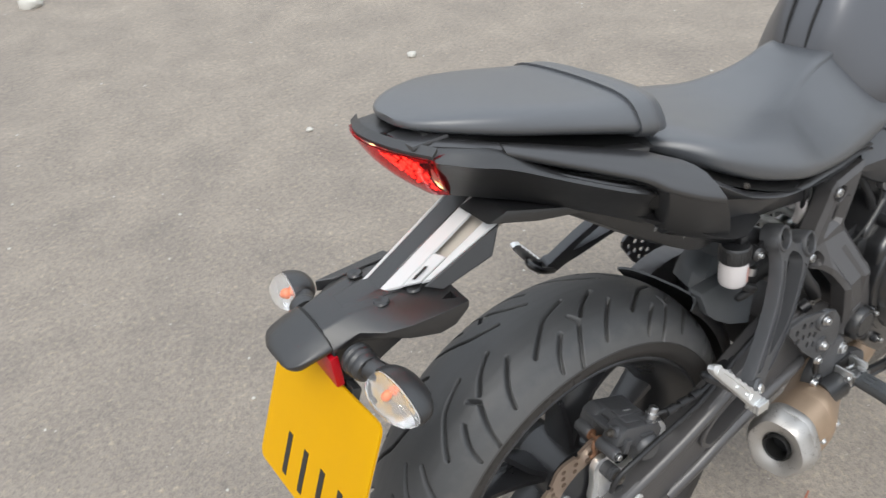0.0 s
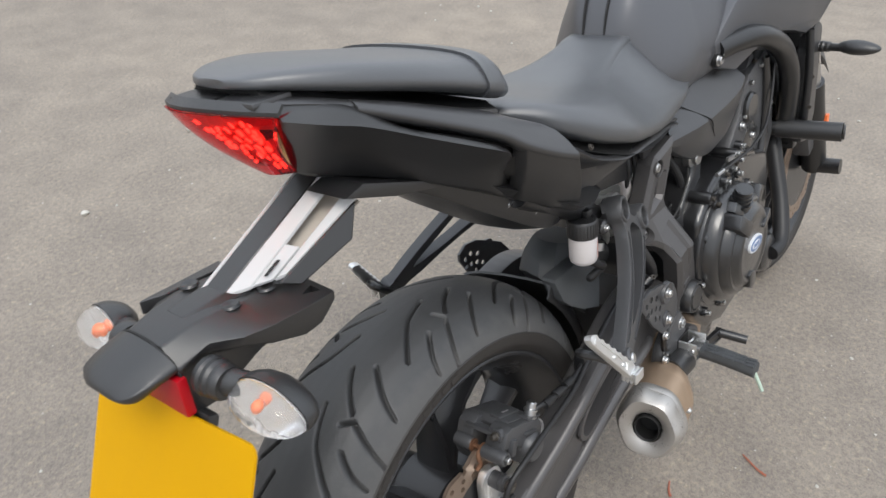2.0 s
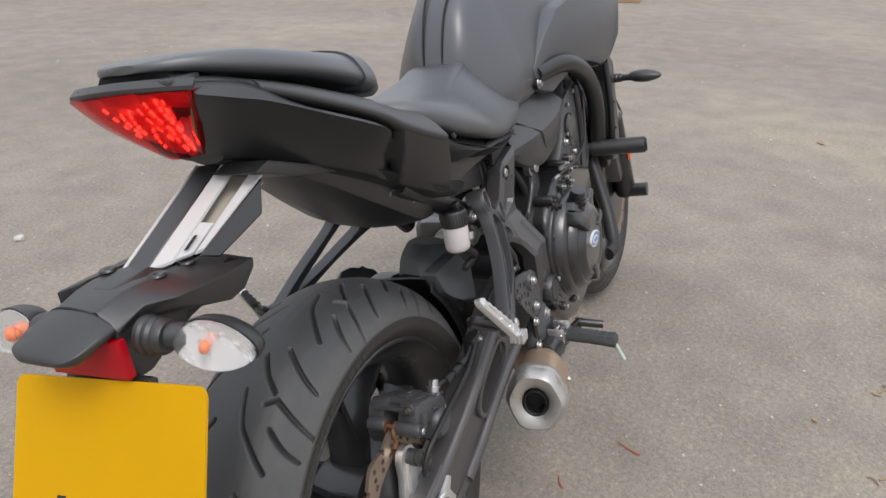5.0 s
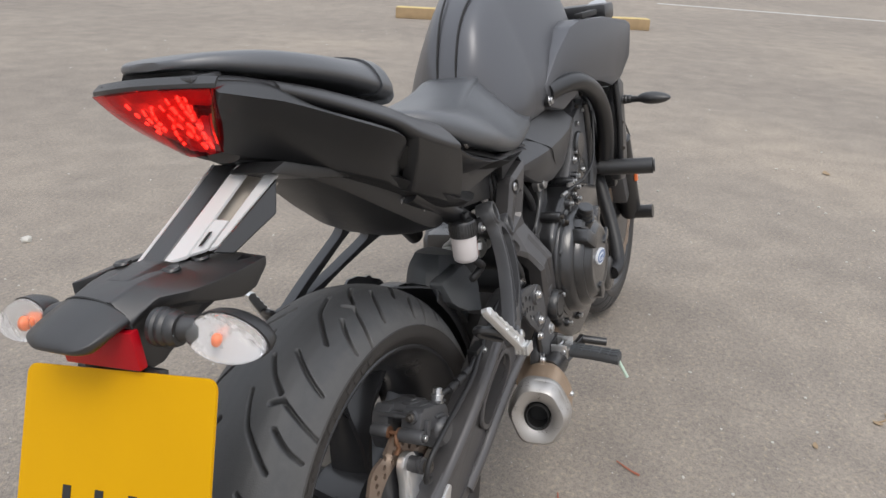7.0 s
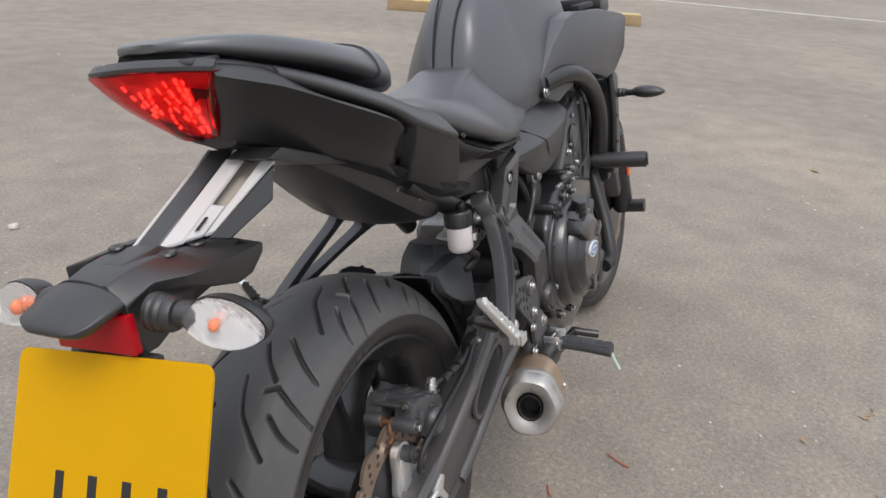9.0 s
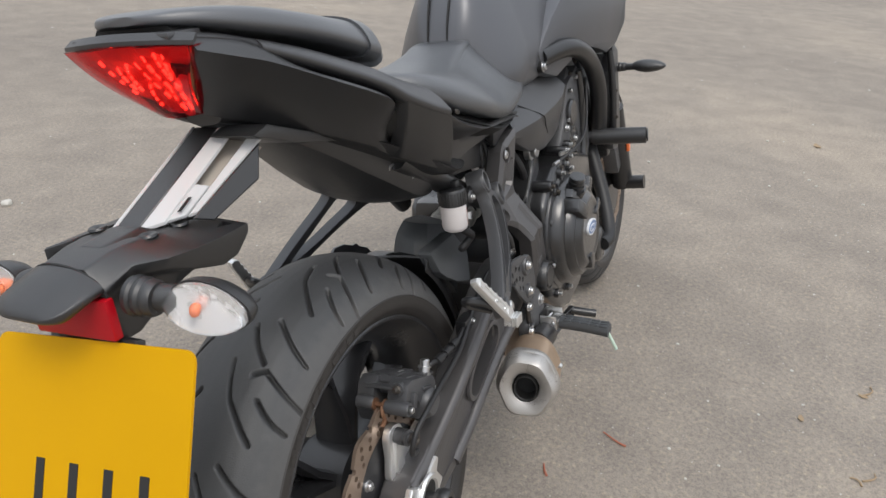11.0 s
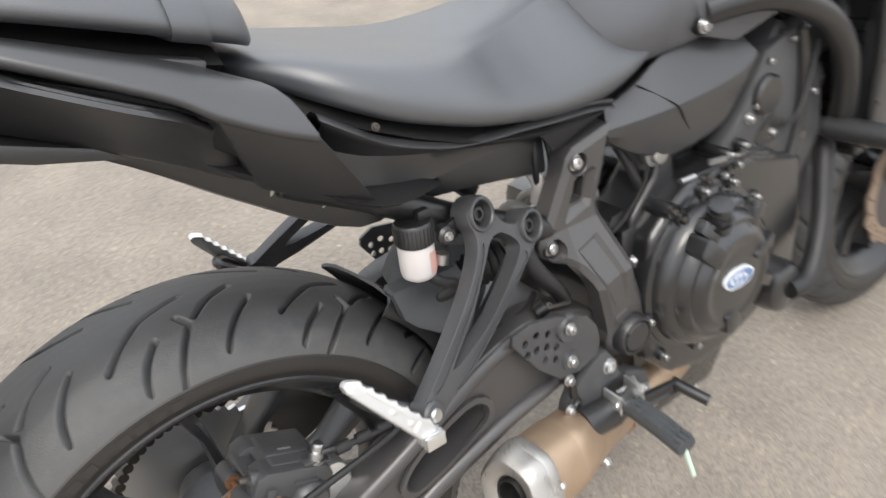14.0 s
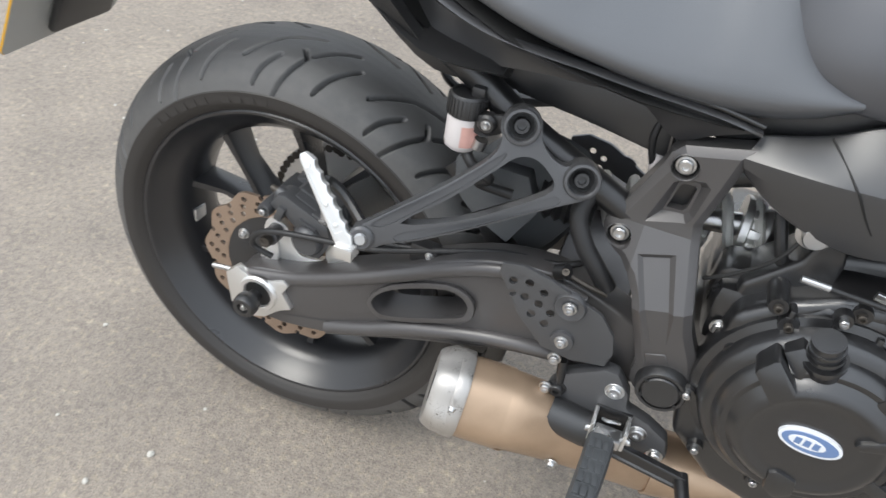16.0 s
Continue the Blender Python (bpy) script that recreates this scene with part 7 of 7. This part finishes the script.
for i in range(11):
    a = radians(40 + 10 * i)
    c = Vector((1.42 + 0.318 * math.cos(a), 0, 0.3 + 0.318 * math.sin(a)))
    nrm = Vector((math.cos(a), 0, math.sin(a)))
    rings.append([c + Vector((0, -0.066, 0)) - nrm * 0.03, c + Vector((0, -0.05, 0)) + nrm * 0.004, c + nrm * 0.012, c + Vector((0, 0.05, 0)) + nrm * 0.004, c + Vector((0, 0.066, 0)) - nrm * 0.03, c + Vector((0, 0.045, 0)), c + nrm * 0.006, c + Vector((0, -0.045, 0))])
finish("front_mudguard", skin(rings), M_PLASTIC, bike, "black front mudguard", 50)
finish("steering_yoke", brick((1.13, -0.13, 0.88), (1.22, 0.13, 0.92), 0.01), M_FRAME, bike, "black steering yoke")

# -- things on the ground --
def pebble(r, seed):
    bm = bmesh.new()
    bmesh.ops.create_icosphere(bm, subdivisions=2, radius=r)
    for v in bm.verts:
        q = noise.noise(v.co / r * 0.9 + Vector((seed, 0, 0)))
        v.co *= 1 + 0.35 * q
        v.co.z *= 0.6
    return bm


random.seed(7)
pebbles = bmesh.new()
for i in range(420):
    x, y = random.uniform(-1.5, 7), random.uniform(-4, 5)
    if i > 250:
        x, y = random.uniform(-1.2, 3), random.uniform(-1.5, 2.5)
    r = random.uniform(0.0015, 0.0045) * (1 if x < 2.5 else 1.7)
    b = pebble(r, i)
    b.transform(Matrix.Translation((x, y, GROUND_Z + r * 0.4)))
    join(pebbles, b)
for i in range(1100):
    x, y = (random.uniform(0.3, 2.6), random.uniform(-1.5, 0.1)) if i < 800 else (random.uniform(-0.8, 1.5), random.uniform(0.2, 1.8))
    r = random.uniform(0.0007, 0.002)
    b = bmesh.new()
    bmesh.ops.create_icosphere(b, subdivisions=1, radius=r, matrix=Matrix.Translation((x, y, GROUND_Z + r * 0.3)) @ Matrix.Diagonal((1, random.uniform(0.6, 1), 0.6, 1)))
    join(pebbles, b)
finish("pebbles", pebbles, M_STONE)
tagged(bpy.data.objects["pebbles"], "scattered pale grit and pebbles on asphalt", "pebbles", kind="stuff")

spots = [(-0.254, 3.413, 0.05), (0.309, 1.673, 0.012), (0.882, 1.937, 0.02), (1.142, -0.308, 0.005), (0.724, 1.168, 0.008), (-0.159, -0.221, 0.006), (-0.221, -0.298, 0.005), (0.692, -0.356, 0.004)]
for i, (x, y, r) in enumerate(spots):
    p = finish("stone", pebble(r, 50 + i), M_STONE)
    p.location = (x, y, GROUND_Z + r * 0.35)
    tagged(p, "small pale stone lying on the asphalt", "stone", group="loose stones")
for i, (x, y, a, n) in enumerate(((0.662, -0.241, 70, 0.03), (0.497, -0.133, 30, 0.018))):
    t = finish("twig", tube([(-n, 0, 0), (-n * 0.3, n * 0.12, 0.002), (n, -n * 0.1, 0.001)], (0.0028, 0.0015), sides=6), M_TWIG)
    t.matrix_world = pose(x, y, GROUND_Z + 0.002, 0, 0, a)
    tagged(t, "short reddish twig lying on the asphalt", "twig", group="fallen twigs")
for i, (x, y, a, n) in enumerate(((1.151, -0.774, -20, 0.03), (0.776, -0.731, 60, 0.014), (0.8, -0.76, -30, 0.022))):
    t = finish("dry_stalk", tube([(-n, n * 0.3, 0), (-n * 0.3, -n * 0.15, 0.003), (n * 0.4, -n * 0.2, 0.003), (n, n * 0.15, 0.001)], (0.0022, 0.0015), sides=6), M_LEAF)
    t.matrix_world = pose(x, y, GROUND_Z + 0.0015, 0, 0, a)
    tagged(t, "curled dry plant stalk lying on the asphalt", "dry stalk", group="dry stalks")
for i, (x, y, a) in enumerate(((3.463, -0.667, 20), (1.124, -0.761, 80), (0.95, -0.62, 10))):
    bm = slab(rounded([(-0.02, 0), (0, 0.011), (0.022, 0.002), (0.002, -0.01)], 3), 0, 0.0012, 0)
    for v in bm.verts:
        v.co.y += 6 * v.co.x ** 2
    t = finish("dry_leaf", bm, M_LEAF)
    t.matrix_world = pose(x, y, GROUND_Z + 0.003, 90, 0, a) @ Matrix.Scale(1.6 if i == 0 else 0.6, 4)
    tagged(t, "curled brown dry leaf lying on the asphalt", "leaf", group="dry leaves")
beam_a, beam_b = Vector((9.35, 1.36, 0)), Vector((8.15, 4.35, 0))
along = (beam_b - beam_a)
kerb = finish("timber_kerb", brick((0, -0.1, 0), (along.length, 0.12, 0.13), 0.012), M_WOOD)
kerb.matrix_world = Matrix.Translation((beam_a.x, beam_a.y, GROUND_Z)) @ pose(0, 0, 0, 0, 0, math.degrees(math.atan2(along.y, along.x)))
tagged(kerb, "weathered brown timber kerb beam with faded yellow top", "timber kerb")
finish("painted_top", brick((0.005, -0.095, 0.1305), (along.length - 0.005, 0.115, 0.134), 0.001), M_KERBPAINT, kerb, "faded yellow paint on the top")
line = finish("road_marking", brick((-0.06, -2.6, 0.0), (0.06, 2.4, 0.003), 0.0005), M_LINE)
line.matrix_world = Matrix.Translation((13.7, -0.4, GROUND_Z))
tagged(line, "worn white line painted on the asphalt", "road marking", kind="structure")
